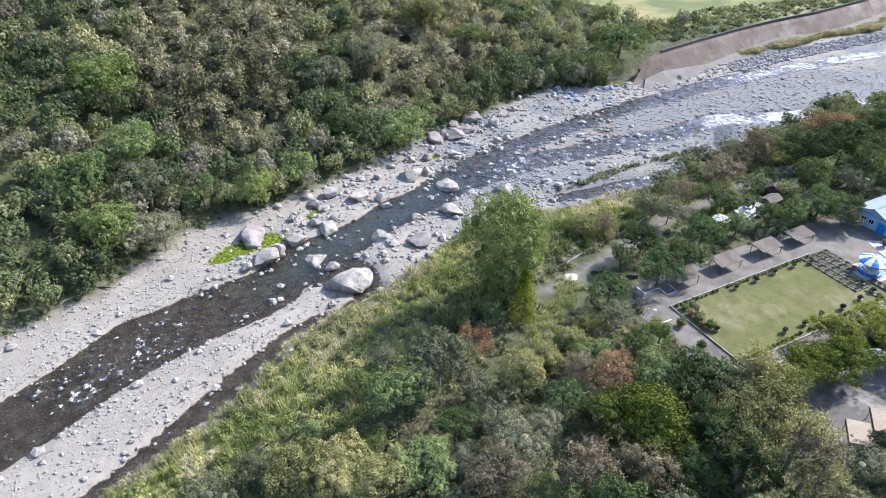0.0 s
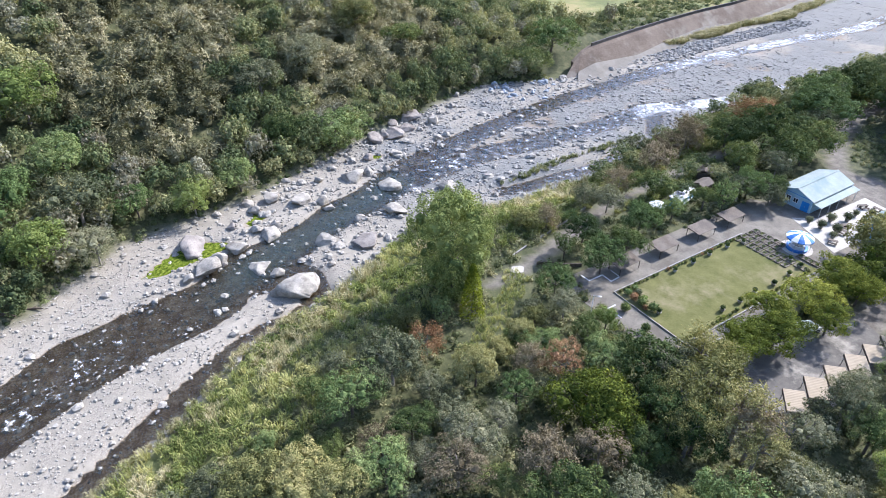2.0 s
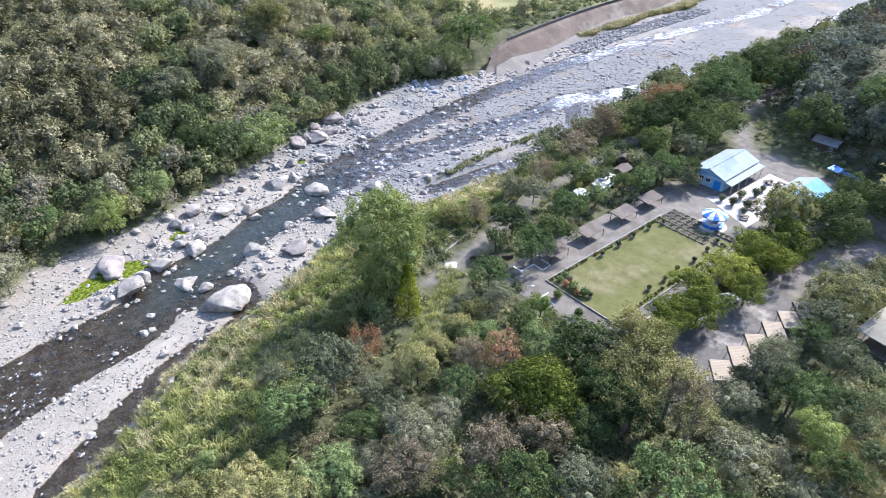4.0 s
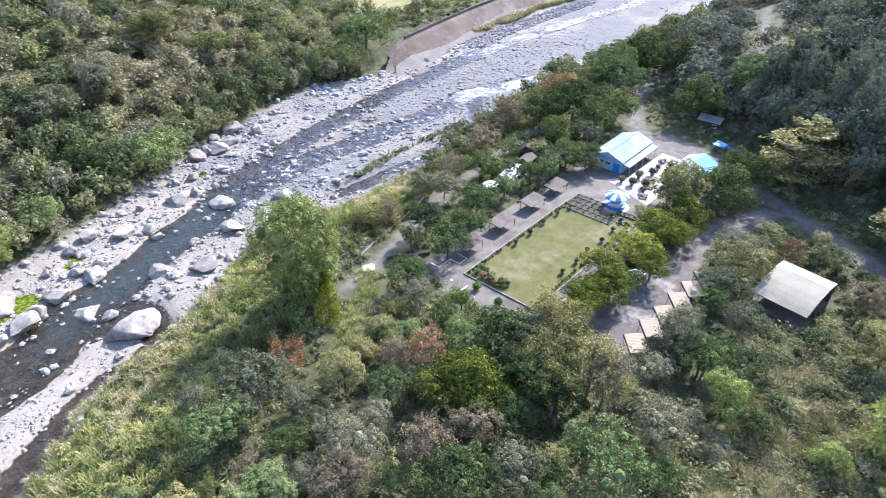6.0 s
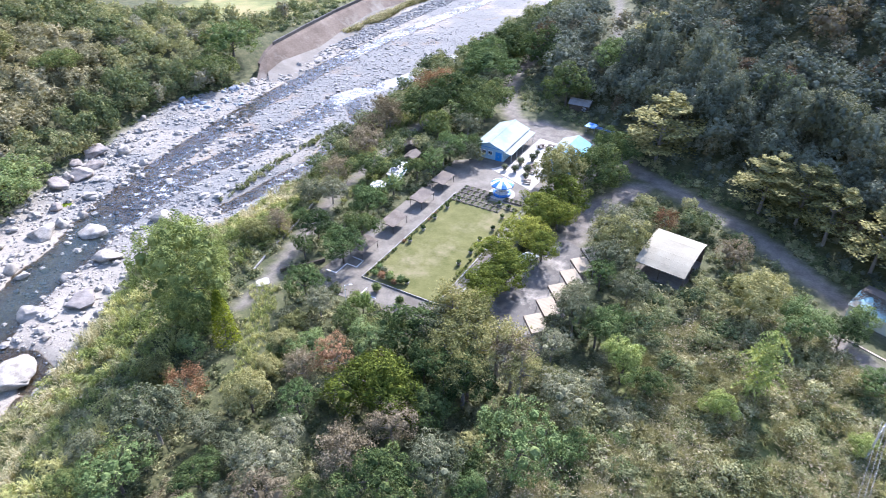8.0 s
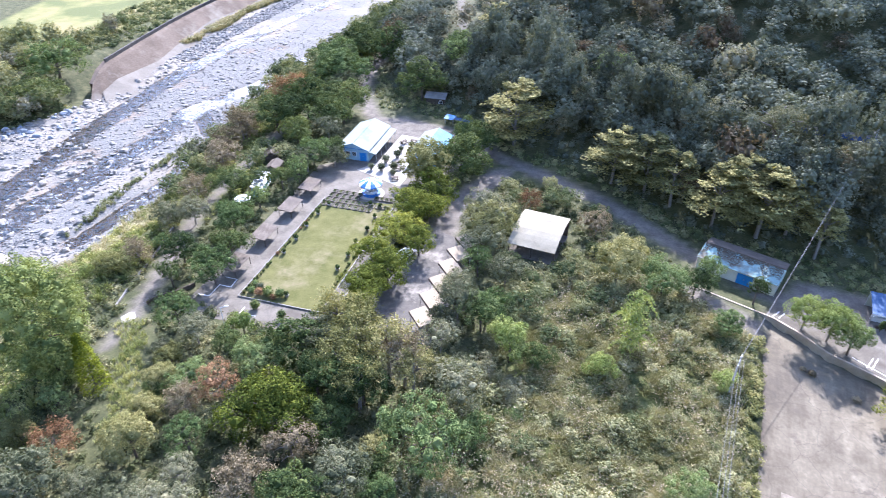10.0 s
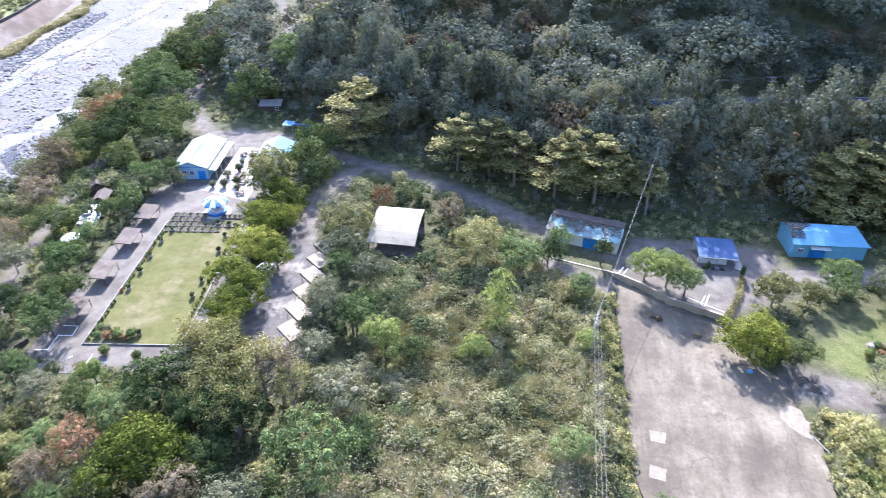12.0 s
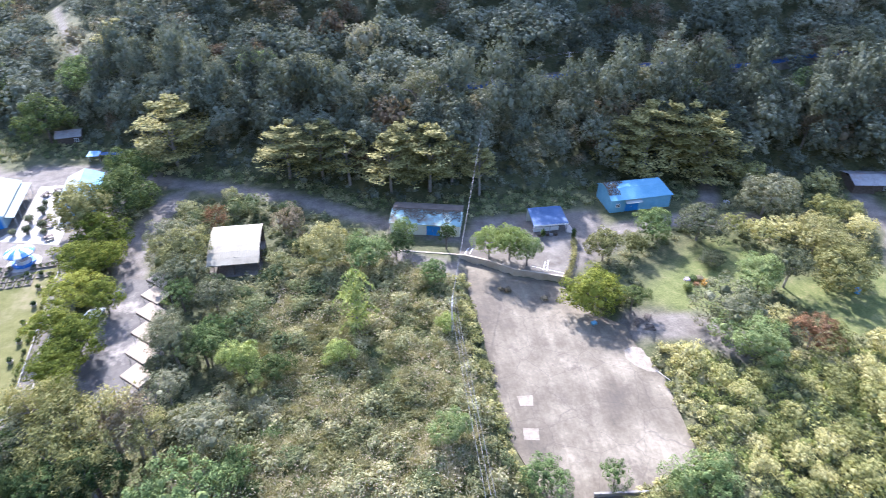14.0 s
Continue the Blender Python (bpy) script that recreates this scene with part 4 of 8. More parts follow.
fill_wood([(64, 92), (68, 118), (96, 118), (112, 104), (112, 84), (96, 86)], 5.5, ["mid", "grey", "olive", "deep"], (2.4, 4.2), 8)
fill_wood([(-50, 112), (-56, 142), (-20, 130), (2, 118), (0, 112), (-30, 116)], 5.2, ["deep", "deep", "olive"], (2.2, 3.6), 9)


def tile(name, prototypes, x, y, z, scale, tint, material, seed, label, category, stretch=None):
    """One joined mesh of many turned and scaled copies of small prototypes."""
    r = np.random.default_rng(seed)
    vs, fs, ts, base = [], [], [], 0
    pick = r.integers(0, len(prototypes), len(x))
    turn = r.uniform(0, 2 * math.pi, len(x))
    for k, (pv, pf) in enumerate(prototypes):
        m = np.nonzero(pick == k)[0]
        if not len(m):
            continue
        c, s = np.cos(turn[m])[:, None], np.sin(turn[m])[:, None]
        sc = scale[m][:, None]
        zs = sc if stretch is None else sc * stretch[m][:, None]
        v = np.stack([(pv[:, 0] * c - pv[:, 1] * s) * sc + x[m][:, None], (pv[:, 0] * s + pv[:, 1] * c) * sc + y[m][:, None],
                      pv[:, 2] * zs + z[m][:, None]], -1)
        f = pf[None] + (np.arange(len(m)) * len(pv))[:, None, None] + base
        vs.append(v.reshape(-1, 3))
        fs.append(f.reshape(-1, pf.shape[1]))
        ts.append(np.repeat(tint[m], len(pv)))
        base += len(m) * len(pv)
    me = mesh_from(name, np.concatenate(vs), np.concatenate(fs), material, tint=np.concatenate(ts))
    return tagged(new(name, me), label, category, kind="stuff")


def forest_prototypes(seed, count, leaves, leaf, lift=0.9, tall=1.0):
    out = []
    for k in range(count):
        v, f, cv, cf = lobed_crown(seed + k, leaves, leaf, int((8 + 2 * k) * tall), (0.7 + 0.1 * (k % 4)) * tall, 0.0, 0.4, leaf_tris, 7)
        out.append((np.concatenate([v, cv]) + (0, 0, lift), np.concatenate([f, cf + len(v)])))
    return out


def bamboo_prototypes(seed, count):
    """Arching plumes of narrow drooping leaves, a clump of height about 1."""
    out = []
    for k in range(count):
        r = np.random.default_rng(seed + k)
        at, d = [], []
        for a in r.uniform(0, 2 * math.pi, 30):
            reach, top = r.uniform(0.15, 0.6), r.uniform(0.7, 1.25)
            s = np.linspace(0.25, 1, 36)
            p = np.stack([np.cos(a) * reach * s**2, np.sin(a) * reach * s**2, top * (s - 0.36 * s**5)], 1)
            at.append(p + r.normal(0, 1, p.shape) * (0.03 + 0.05 * np.sin(s * 3.0))[:, None])
            d.append(np.tile((math.cos(a) * 0.8, math.sin(a) * 0.8, 0.6), (36, 1)))
        v, f = leaf_tris(r, np.concatenate(at), np.concatenate(d), 0.055, 0.36, 0.5)
        cv = ICO1[0] * (0.2, 0.2, 0.3) + (0, 0, 0.26)
        out.append((np.concatenate([v, cv]), np.concatenate([f, ICO1[1] + len(v)])))
    return out


def shrub_prototypes(seed, count, leaves, leaf):
    out = []
    for k in range(count):
        r = np.random.default_rng(seed + k)
        d = unit(r.normal(size=(leaves, 3)))
        d[:, 2] = np.abs(d[:, 2])
        bulge = 0.75 + 0.3 * np.sin(np.arctan2(d[:, 1], d[:, 0]) * 3 + k)[:, None]
        at = d * r.uniform(0.55, 1.0, (leaves, 1)) * bulge * (1, 1, 0.85)
        v, f = leaf_tris(r, at, unit(d + (0, 0, 0.6)), leaf, 0.5, 0.8)
        cv = ICO1[0] * (0.4, 0.4, 0.42)
        out.append((np.concatenate([v, cv]), np.concatenate([f, ICO1[1] + len(v)])))
    return out


def grass_prototypes(seed, count, blades, plumes=0, w=0.04):
    """Tufts of long bent blades; with plumes, pale seed heads alone."""
    out = []
    for k in range(count):
        r = np.random.default_rng(seed + k)
        a = r.uniform(0, 2 * math.pi, blades)
        root = np.stack([r.normal(0, 0.22, blades), r.normal(0, 0.22, blades), np.zeros(blades)], 1)
        lean, tall = r.uniform(0.25, 0.8, blades), r.uniform(0.7, 1.2, blades)
        way = np.stack([np.cos(a), np.sin(a), np.zeros(blades)], 1)
        side = np.stack([-np.sin(a), np.cos(a), np.zeros(blades)], 1)
        up = np.array([0, 0, 1.0])
        mid = root + way * lean[:, None] * 0.45 + up * tall[:, None] * 0.75
        tip = root + way * lean[:, None] + up * tall[:, None] * 0.85
        if plumes:
            v, f = leaf_quads(r, tip + up * 0.2, np.tile(up, (blades, 1)), plumes, 0.35, 1.0)
            out.append((v, np.concatenate([f[:, [0, 1, 2]], f[:, [0, 2, 3]]])))
            continue
        v = np.stack([root - side * w, root + side * w, mid + side * w, mid - side * w, tip], 1).reshape(-1, 3)
        b = (np.arange(blades) * 5)[:, None]
        f = np.concatenate([b + [0, 1, 2], b + [0, 2, 3], b + [3, 2, 4]])
        out.append((v, f))
    return out


def reed_prototypes(seed, count, blades):
    """Fountains of narrow bent blades, a tuft of height about 1."""
    out = []
    for k in range(count):
        r = np.random.default_rng(seed + k)
        a, s = r.uniform(0, 2 * math.pi, blades), r.uniform(0.25, 1.0, blades)
        reach = r.uniform(0.1, 0.75, blades)
        at = np.stack([np.cos(a) * reach * s**1.5, np.sin(a) * reach * s**1.5, r.uniform(0.75, 1.1, blades) * (s - 0.35 * reach * s**3)], 1)
        along = unit(np.stack([np.cos(a) * reach * 1.5, np.sin(a) * reach * 1.5, 1.0 - 1.1 * reach * s**2], 1) + r.normal(0, 0.25, (blades, 3)))
        side = unit(np.cross(along, r.normal(size=(blades, 3)))) * 0.016
        size = r.uniform(0.09, 0.2, (blades, 1))
        v = np.stack([at - along * size - side, at - along * size + side, at + along * size], 1).reshape(-1, 3)
        out.append((v, np.arange(3 * blades).reshape(-1, 3)))
    return out


BAMBOO_GROVES = [[(-183, -26), (-170, -31), (-155, -16), (-139, 2), (-150, 12), (-174, 12), (-198, 24), (-215, -5), (-200, -30)],
                 [(-200, 40), (-178, 28), (-167, 40), (-180, 72), (-205, 92), (-222, 90), (-216, 60)]]


def far_side(x, y):
    return ~within(x, y, RIVER) & (away(x, y, FAR_EDGE) < away(x, y, NEAR_EDGE))


# wooded slope across the river: bamboo above, broad trees along the water
x, y, r = scatter(-330, -110, -104, 175, 4.9, 21)
d_far = away(x, y, FAR_EDGE)
keep = far_side(x, y) & (d_far > 0.4) & (d_far < np.where(y > 80, 75, 92)) & (y > 0.404 * x - 25) & ~((y > 118) & (x > -212)) & (soft_zone(x, y, FIELD_ZONES[0], 1) < 0.1)
x, y, d_far = x[keep], y[keep], d_far[keep]
grove = np.maximum(soft_zone(x, y, BAMBOO_GROVES[0], 6), soft_zone(x, y, BAMBOO_GROVES[1], 6))
is_bamboo = (grove + (fbm(x, y, 0.06, 31) - 0.5) * 1.2 > 0.5) & (d_far > 9)
# the ramp along y lightens the leaves upstream in place of sunlight
far_tint = np.clip(value_noise(x, y, 0.06, 8) * 0.7 + r.uniform(-0.2, 0.5, len(x)) + 0.2 * ease((y - 20) / 40), 0, 1)
b, w = is_bamboo, ~is_bamboo
size = r.uniform(2.8, 4.6, len(x))
odd = w & (r.uniform(0, 1, len(x)) < 0.1)
w = w & ~odd
tall = r.uniform(0.9, 1.5, len(x))
tile("far_woods", forest_prototypes(40, 6, 950, 0.066), x[w], y[w], height(x[w], y[w]), size[w], far_tint[w], FOREST_LEAVES, 1,
     "dense mixed green wood on the slope across the river", "forest", tall[w])
tile("pale_far_trees", forest_prototypes(50, 4, 950, 0.066), x[odd], y[odd], height(x[odd], y[odd]), size[odd], 0.4 + 0.6 * far_tint[odd], PALE_LEAVES, 19,
     "pale grey-green trees scattered across the far slope", "forest", tall[odd])
tile("bamboo_grove", bamboo_prototypes(60, 5), x[b], y[b], height(x[b], y[b]) - 0.4, r.uniform(6.0, 8.5, b.sum()), far_tint[b], BAMBOO_LEAVES, 2,
     "olive-brown bamboo grove on the slope across the river", "bamboo")

for east, mat in ((False, FOREST_LEAVES), (True, SUNNY_LEAVES)):
    thick = np.array([row for row in THICK if (row[0] > 30) == east])
    tile("sunny_copse" if east else "thick_wood", forest_prototypes(700, 6, 1900, 0.045, 0.0), thick[:, 0], thick[:, 1],
         height(thick[:, 0], thick[:, 1]) + thick[:, 3], thick[:, 2] * 1.05, np.random.default_rng(6).uniform(0, 1, len(thick)), mat, 16,
         "sunlit copse of light green trees" if east else "close stand of mixed trees along the wood's edge", "wood")

# hill behind the camp, its shade put into the leaf colours
x, y, r = scatter(-240, 90, 260, 330, 4.6, 22)
up = away(x, y, HILL_FOOT)
keep = within(x, y, HILL) & (up > 2.5) & (up < 78) & (x < y * 1.04 + 30) & ((np.abs(up - 27) > 4.0) | (x < 22) | (r.uniform(0, 1, len(x)) < 0.4)) & ((np.abs(up - 32) > 2.8) | (x < 8)) & ~within(x, y, RIVER)
keep &= away(x, y, np.array(DIRT_LINES[-1][0], float)) > 6
x, y = x[keep], y[keep]
hill_tint = np.clip(value_noise(x, y, 0.07, 5) * 0.5 + r.uniform(-0.3, 0.85, len(x)), 0, 1)
size, tall, odd = 2.0 + 4.2 * r.uniform(0, 1, len(x)) ** 1.4, r.uniform(0.85, 1.25, len(x)), r.uniform(0, 1, len(x)) < 0.13
for m, mat, name, words in ((~odd, SHADE_LEAVES, "hill_forest", "dense dark forest on the steep hill behind the camp, leaves tinted for shade"),
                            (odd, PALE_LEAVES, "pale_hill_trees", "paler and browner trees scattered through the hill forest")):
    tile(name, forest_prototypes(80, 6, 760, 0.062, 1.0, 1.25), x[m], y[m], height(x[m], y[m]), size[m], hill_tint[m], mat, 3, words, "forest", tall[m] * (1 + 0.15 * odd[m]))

x, y, r = scatter(-130, 100, 130, 200, 2.3, 28)
up = away(x, y, HILL_FOOT)
keep = within(x, y, HILL) & (up < 30) & ~within(x, y, RIVER) & (x < y * 1.04 + 20) & (r.uniform(0, 1, len(x)) < 0.8)
for line, w in DIRT_LINES:
    keep &= away(x, y, np.array(line, float)) > w + 0.6
x, y = x[keep], y[keep]
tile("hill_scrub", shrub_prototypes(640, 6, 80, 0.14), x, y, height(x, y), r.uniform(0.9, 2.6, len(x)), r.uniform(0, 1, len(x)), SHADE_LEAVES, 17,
     "scrub at the foot of the hill, leaves tinted for shade", "scrub")

x, y, r = scatter(-118, 96, 108, 192, 1.9, 38)
foot = away(x, y, HILL_FOOT)
keep = ~within(x, y, HILL) & ((foot < 9) | (x < -85) & (y > 140)) & (x < -63) & (y > 150) | ~within(x, y, HILL) & (foot < 9) & (x > -63) & ~((x > 0) & (x < 19) & (y < 116.8)) & ~((x > 46) & (x < 65) & (y < 120)) & ~((x > 19) & (x < 46) & (y < 112.5))
for line, w in DIRT_LINES:
    keep &= away(x, y, np.array(line, float)) > w + 0.4
x, y = x[keep], y[keep]
tile("verge_scrub", shrub_prototypes(650, 6, 120, 0.12), x, y, height(x, y), r.uniform(0.7, 2.0, len(x)), r.uniform(0, 1, len(x)), SCRUB_LEAVES, 24,
     "rough scrub along the verge of the shaded road", "scrub")

# tall trees close along the foot of the hill, which shade the road and the sheds
x, y, r = scatter(-125, 105, 125, 190, 5.4, 29)
up = away(x, y, HILL_FOOT)
keep = within(x, y, HILL) & (up > 3.5) & (up < 17) & (x > -70) & (x < y * 1.04 + 20)
x, y, up = x[keep], y[keep], up[keep]
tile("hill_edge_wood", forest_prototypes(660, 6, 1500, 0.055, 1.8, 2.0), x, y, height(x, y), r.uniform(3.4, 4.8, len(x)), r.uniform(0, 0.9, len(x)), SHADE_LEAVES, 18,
     "tall dark trees along the foot of the hill, leaves tinted for shade", "wood", r.uniform(0.85, 1.1, len(x)) * (0.75 + 0.35 * ease((up - 4) / 8)) * np.where(x < -6, 1.5, np.where(x > 12, 1.55, 1.2)))

# wood between the upper river and the hill
x, y, r = scatter(-235, 165, -90, 350, 5.0, 43)
keep = ~within(x, y, RIVER) & ~within(x, y, HILL) & ~far_side(x, y) & (away(x, y, NEAR_EDGE) > 1.5) & (x < -104)
for line, w in DIRT_LINES:
    keep &= away(x, y, np.array(line, float)) > w + 2.5
x, y = x[keep], y[keep]
tile("upstream_wood", forest_prototypes(720, 6, 950, 0.06), x, y, height(x, y), r.uniform(2.8, 5.0, len(x)), r.uniform(0, 0.8, len(x)), FOREST_LEAVES, 44,
     "mixed green wood along the upper riverbank", "wood", r.uniform(0.9, 1.4, len(x)))

# bright shrubs and grass on the near bank
x, y, r = scatter(-160, -70, -20, 230, 1.5, 23)
dn = away(x, y, NEAR_EDGE)
keep = open_ground(x, y, 0.5) & ~far_side(x, y) & (dn > 0.1) & (dn < 24) & (r.uniform(0, 1, len(x)) < 0.85)
x, y = x[keep], y[keep]
bank_tint = np.clip(value_noise(x, y, 0.12, 6) * 1.1 - 0.12 + r.uniform(-0.3, 0.4, len(x)), 0, 1)
tuft = r.uniform(0, 1, len(x)) < 0.55
tile("bank_shrubs", forest_prototypes(100, 5, 230, 0.11, 0.45), x[~tuft], y[~tuft], height(x[~tuft], y[~tuft]), r.uniform(0.5, 1.7, (~tuft).sum()), bank_tint[~tuft],
     BANK_LEAVES, 4, "bright green shrubs on the sunny riverbank", "shrubs")
straw = tuft & (away(x, y, NEAR_EDGE) < 10) & (value_noise(x, y, 0.2, 36) > 0.42)
tuft = tuft & ~straw
tile("bank_grass", grass_prototypes(120, 5, 34, 0, 0.022), x[tuft], y[tuft], height(x[tuft], y[tuft]), r.uniform(1.2, 2.2, tuft.sum()), bank_tint[tuft], BANK_LEAVES, 5,
     "tall yellow-green grass on the riverbank", "grass")
tile("straw_grass", grass_prototypes(125, 5, 46, 0, 0.02), x[straw], y[straw], height(x[straw], y[straw]), r.uniform(1.2, 2.4, straw.sum()), 0.3 + 0.7 * bank_tint[straw], REED_LEAVES, 23,
     "pale straw-coloured grass along the water's edge", "grass")

x, y, r = scatter(-130, -60, -40, 40, 0.8, 37)
dn = away(x, y, NEAR_EDGE)
keep = within(x, y, RIVER) & (dn < 0.4 + 1.9 * value_noise(x, y, 0.35, 44)) & ~((x < -95) & (y > 14))
x, y = x[keep], y[keep]
tile("overhanging_grass", grass_prototypes(128, 5, 40, 0, 0.02), x, y, height(x, y) + 0.2, r.uniform(0.7, 1.6, len(x)), r.uniform(0, 1, len(x)), REED_LEAVES, 26,
     "grass leaning over the edge of the stream", "grass")

# open strip of yellow-green grass below the path
x, y, r = scatter(-86, 28, -60, 55, 0.7, 45)
keep = away(x, y, GRASS_WALK) < 1.2 + 1.6 * value_noise(x, y, 0.3, 46)
x, y = x[keep], y[keep]
tile("walk_grass", grass_prototypes(132, 5, 30, 0, 0.02), x, y, height(x, y), r.uniform(0.4, 1.0, len(x)), r.uniform(0.2, 1, len(x)), BANK_LEAVES, 47,
     "rough yellow-green grass on the open walk", "grass")

# reeds with pale seed heads between camp and yard
REED_BED = np.array([(-30, 44), (-22, 84), (-8, 96), (2, 98), (12, 90), (14, 48), (6, 30), (-14, 30)], float)
x, y, r = scatter(-34, 26, 16, 100, 1.3, 24)
clump = value_noise(x, y, 0.3, 17)
keep = within(x, y, REED_BED) & open_ground(x, y, 0.3) & (clump + r.uniform(-0.25, 0.25, len(x)) > 0.36)
x, y = x[keep], y[keep]
reed_tint = np.clip(value_noise(x, y, 0.13, 7) * 0.9 + r.uniform(-0.25, 0.35, len(x)), 0, 1)
tile("reeds", reed_prototypes(140, 6, 300), x, y, height(x, y), r.uniform(1.5, 2.7, len(x)), reed_tint, REED_LEAVES, 6, "tall reed grass on open ground", "reeds")
head = value_noise(x, y, 0.13, 7) + r.uniform(-0.2, 0.2, len(x)) > 0.33
tile("seed_heads", grass_prototypes(160, 4, 16, 0.055), x[head], y[head], height(x[head], y[head]), r.uniform(1.7, 2.9, head.sum()), reed_tint[head], PLUME, 7,
     "pale feathery seed heads above the reeds", "seed heads")
x, y, r = scatter(-34, 26, 16, 100, 1.9, 34)
keep = within(x, y, REED_BED) & open_ground(x, y, 0.3) & (r.uniform(0, 1, len(x)) < 0.72)
x, y = x[keep], y[keep]
tint = np.clip(value_noise(x, y, 0.2, 27) * 0.9 + r.uniform(-0.4, 0.4, len(x)), 0, 1)
tile("reed_bushes", forest_prototypes(170, 6, 420, 0.08, 0.7), x, y, height(x, y), r.uniform(0.9, 2.2, len(x)), tint, REED_BUSH_LEAVES, 20,
     "low green bushes standing among the reeds", "bushes")

# undergrowth in the woods of the near side
x, y, r = scatter(-110, -60, 120, 130, 2.1, 25)
keep = open_ground(x, y, 0.8) & ~far_side(x, y) & (away(x, y, NEAR_EDGE) > 12) & ~within(x, y, REED_BED) & ~within(x, y, HILL)
x, y = x[keep], y[keep]
under_tint = np.clip(value_noise(x, y, 0.09, 4) * 0.8 + r.uniform(-0.25, 0.45, len(x)), 0, 1)
tile("undergrowth", shrub_prototypes(180, 6, 120, 0.12), x, y, height(x, y), r.uniform(0.8, 2.3, len(x)), under_tint, UNDER_LEAVES, 8,
     "low mixed scrub under the trees", "undergrowth")


# sunny thicket east of the yard, and bushes at the foot of the far wood
THICKET = np.array([(45, 34), (44, 66), (52, 68), (62, 66), (72, 66), (84, 64), (112, 64), (112, 24), (70, 14)], float)
x, y, r = scatter(40, 14, 112, 72, 1.7, 26)
keep = within(x, y, THICKET) & open_ground(x, y, 0.5)
x, y = x[keep], y[keep]
tile("thicket", shrub_prototypes(600, 6, 150, 0.11), x, y, height(x, y), r.uniform(0.9, 2.2, len(x)), np.clip(value_noise(x, y, 0.1, 14) * 0.8 + r.uniform(-0.2, 0.5, len(x)), 0, 1),
     BANK_LEAVES, 14, "sunlit yellow-green thicket beside the yard", "thicket")
x, y, r = scatter(-240, -100, -96, 300, 2.2, 27)
d_far = away(x, y, FAR_EDGE)
keep = far_side(x, y) & (d_far < 9) & (y < 122) | far_side(x, y) & (d_far > 16) & (d_far < 40) & (y > 118) & (r.uniform(0, 1, len(x)) < 0.8)
x, y = x[keep], y[keep]
tile("far_bank_bushes", shrub_prototypes(620, 6, 110, 0.13), x, y, height(x, y), r.uniform(0.8, 2.0, len(x)) * np.where(y > 118, r.uniform(0.8, 1.8, len(x)), 1), np.clip(r.uniform(-0.1, 0.9, len(x)) * (0.55 + 0.45 * (y > 100)), 0, 1),
     SCRUB_LEAVES, 15, "bushes along the far bank and behind the embankment", "bushes")

# shrubs leaning over the edge of the yard
edge = np.concatenate([LOT, LOT[:1]])
x, y, r = scatter(10, 38, 50, 100, 1.15, 39)
gap = away(x, y, edge)
keep = ~within(x, y, LOT) & (gap < 3.2) & (gap > 0.2) & ((x < 17.5) & (y < 93) | (y < 70) & ((x > 40) | (y < 48))) & (r.uniform(0, 1, len(x)) < 0.8)
x, y = x[keep], y[keep]
tile("edge_shrubs", forest_prototypes(670, 6, 260, 0.1, 0.5), x, y, height(x, y), r.uniform(0.6, 1.5, len(x)), r.uniform(0, 1, len(x)), SUNNY_LEAVES, 25,
     "light green shrubs overhanging the edge of the yard", "shrubs")

# ---------------------------------------------------------------- stones
def stone_prototypes(seed, count, base):
    out = []
    for k in range(count):
        r = np.random.default_rng(seed + k)
        v = base[0] * r.uniform(0.72, 1.15, (len(base[0]), 1)) * (r.uniform(0.8, 1.3), r.uniform(0.7, 1.0), r.uniform(0.5, 0.8))
        out.append((v, base[1]))
    return out


def in_river(n, seed, density):
    r = np.random.default_rng(seed)
    x, y = r.uniform(-225, -20, n), r.uniform(-95, 320, n)
    keep = within(x, y, RIVER) & (r.uniform(0, 1, n) < density(x, y))
    return x[keep], y[keep], r


def rubble(x, y):
    up = ease((y - 30) / 20)
    clump = ease((fbm(x, y, 0.09, 12) - 0.38) / 0.2)
    return np.clip(0.3 + 0.5 * up + 0.4 * clump + 0.5 * ease((6 - y) / 12), 0, 1) * np.clip(1.3 - np.maximum(y - 120, 0) / 110, 0.2, 1)


x, y, r = in_river(150000, 31, rubble)
size = np.clip(0.07 + r.exponential(0.09, len(x)) + 0.0008 * np.clip(y, 0, 120), 0.09, 0.6)
size *= np.where(r.uniform(0, 1, len(x)) < 0.12, 2.0, 1.0)
low = np.where(y > 70, 0.6, 1.0)
stone_tint = r.uniform(0, 1, len(x))
for m, mat, name, words in ((y < 52, COBBLE, "river_stones", "countless pale cobbles on the gravel bars"), (y >= 52, GREY_COBBLE, "upstream_stones", "countless grey cobbles on the upstream riverbed")):
    tile(name, stone_prototypes(200, 8, ICO1), x[m], y[m], height(x[m], y[m]) + size[m] * 0.12 * low[m], size[m], stone_tint[m], mat, 9, words, "stones", low[m])
x, y, r = in_river(16000, 32, lambda x, y: np.clip(0.08 + 0.5 * ease((y + 10) / 30), 0, 1) * (y < 190) * (0.3 + 4 * ease((9 - np.hypot(x + 110, y - 31)) / 5) + 0.5 * ease((y - 36) / 10) * ease((120 - y) / 20) + 1.5 * ease((14 - away(x, y, FAR_EDGE)) / 12)))
size = np.clip(0.32 + r.exponential(0.26, len(x)), 0.32, 1.4)
tile("river_rocks", stone_prototypes(230, 8, ICO2), x, y, height(x, y) + size * 0.15, size, r.uniform(0, 1, len(x)), COBBLE, 10,
     "scattered rocks and small boulders along the river", "rocks")
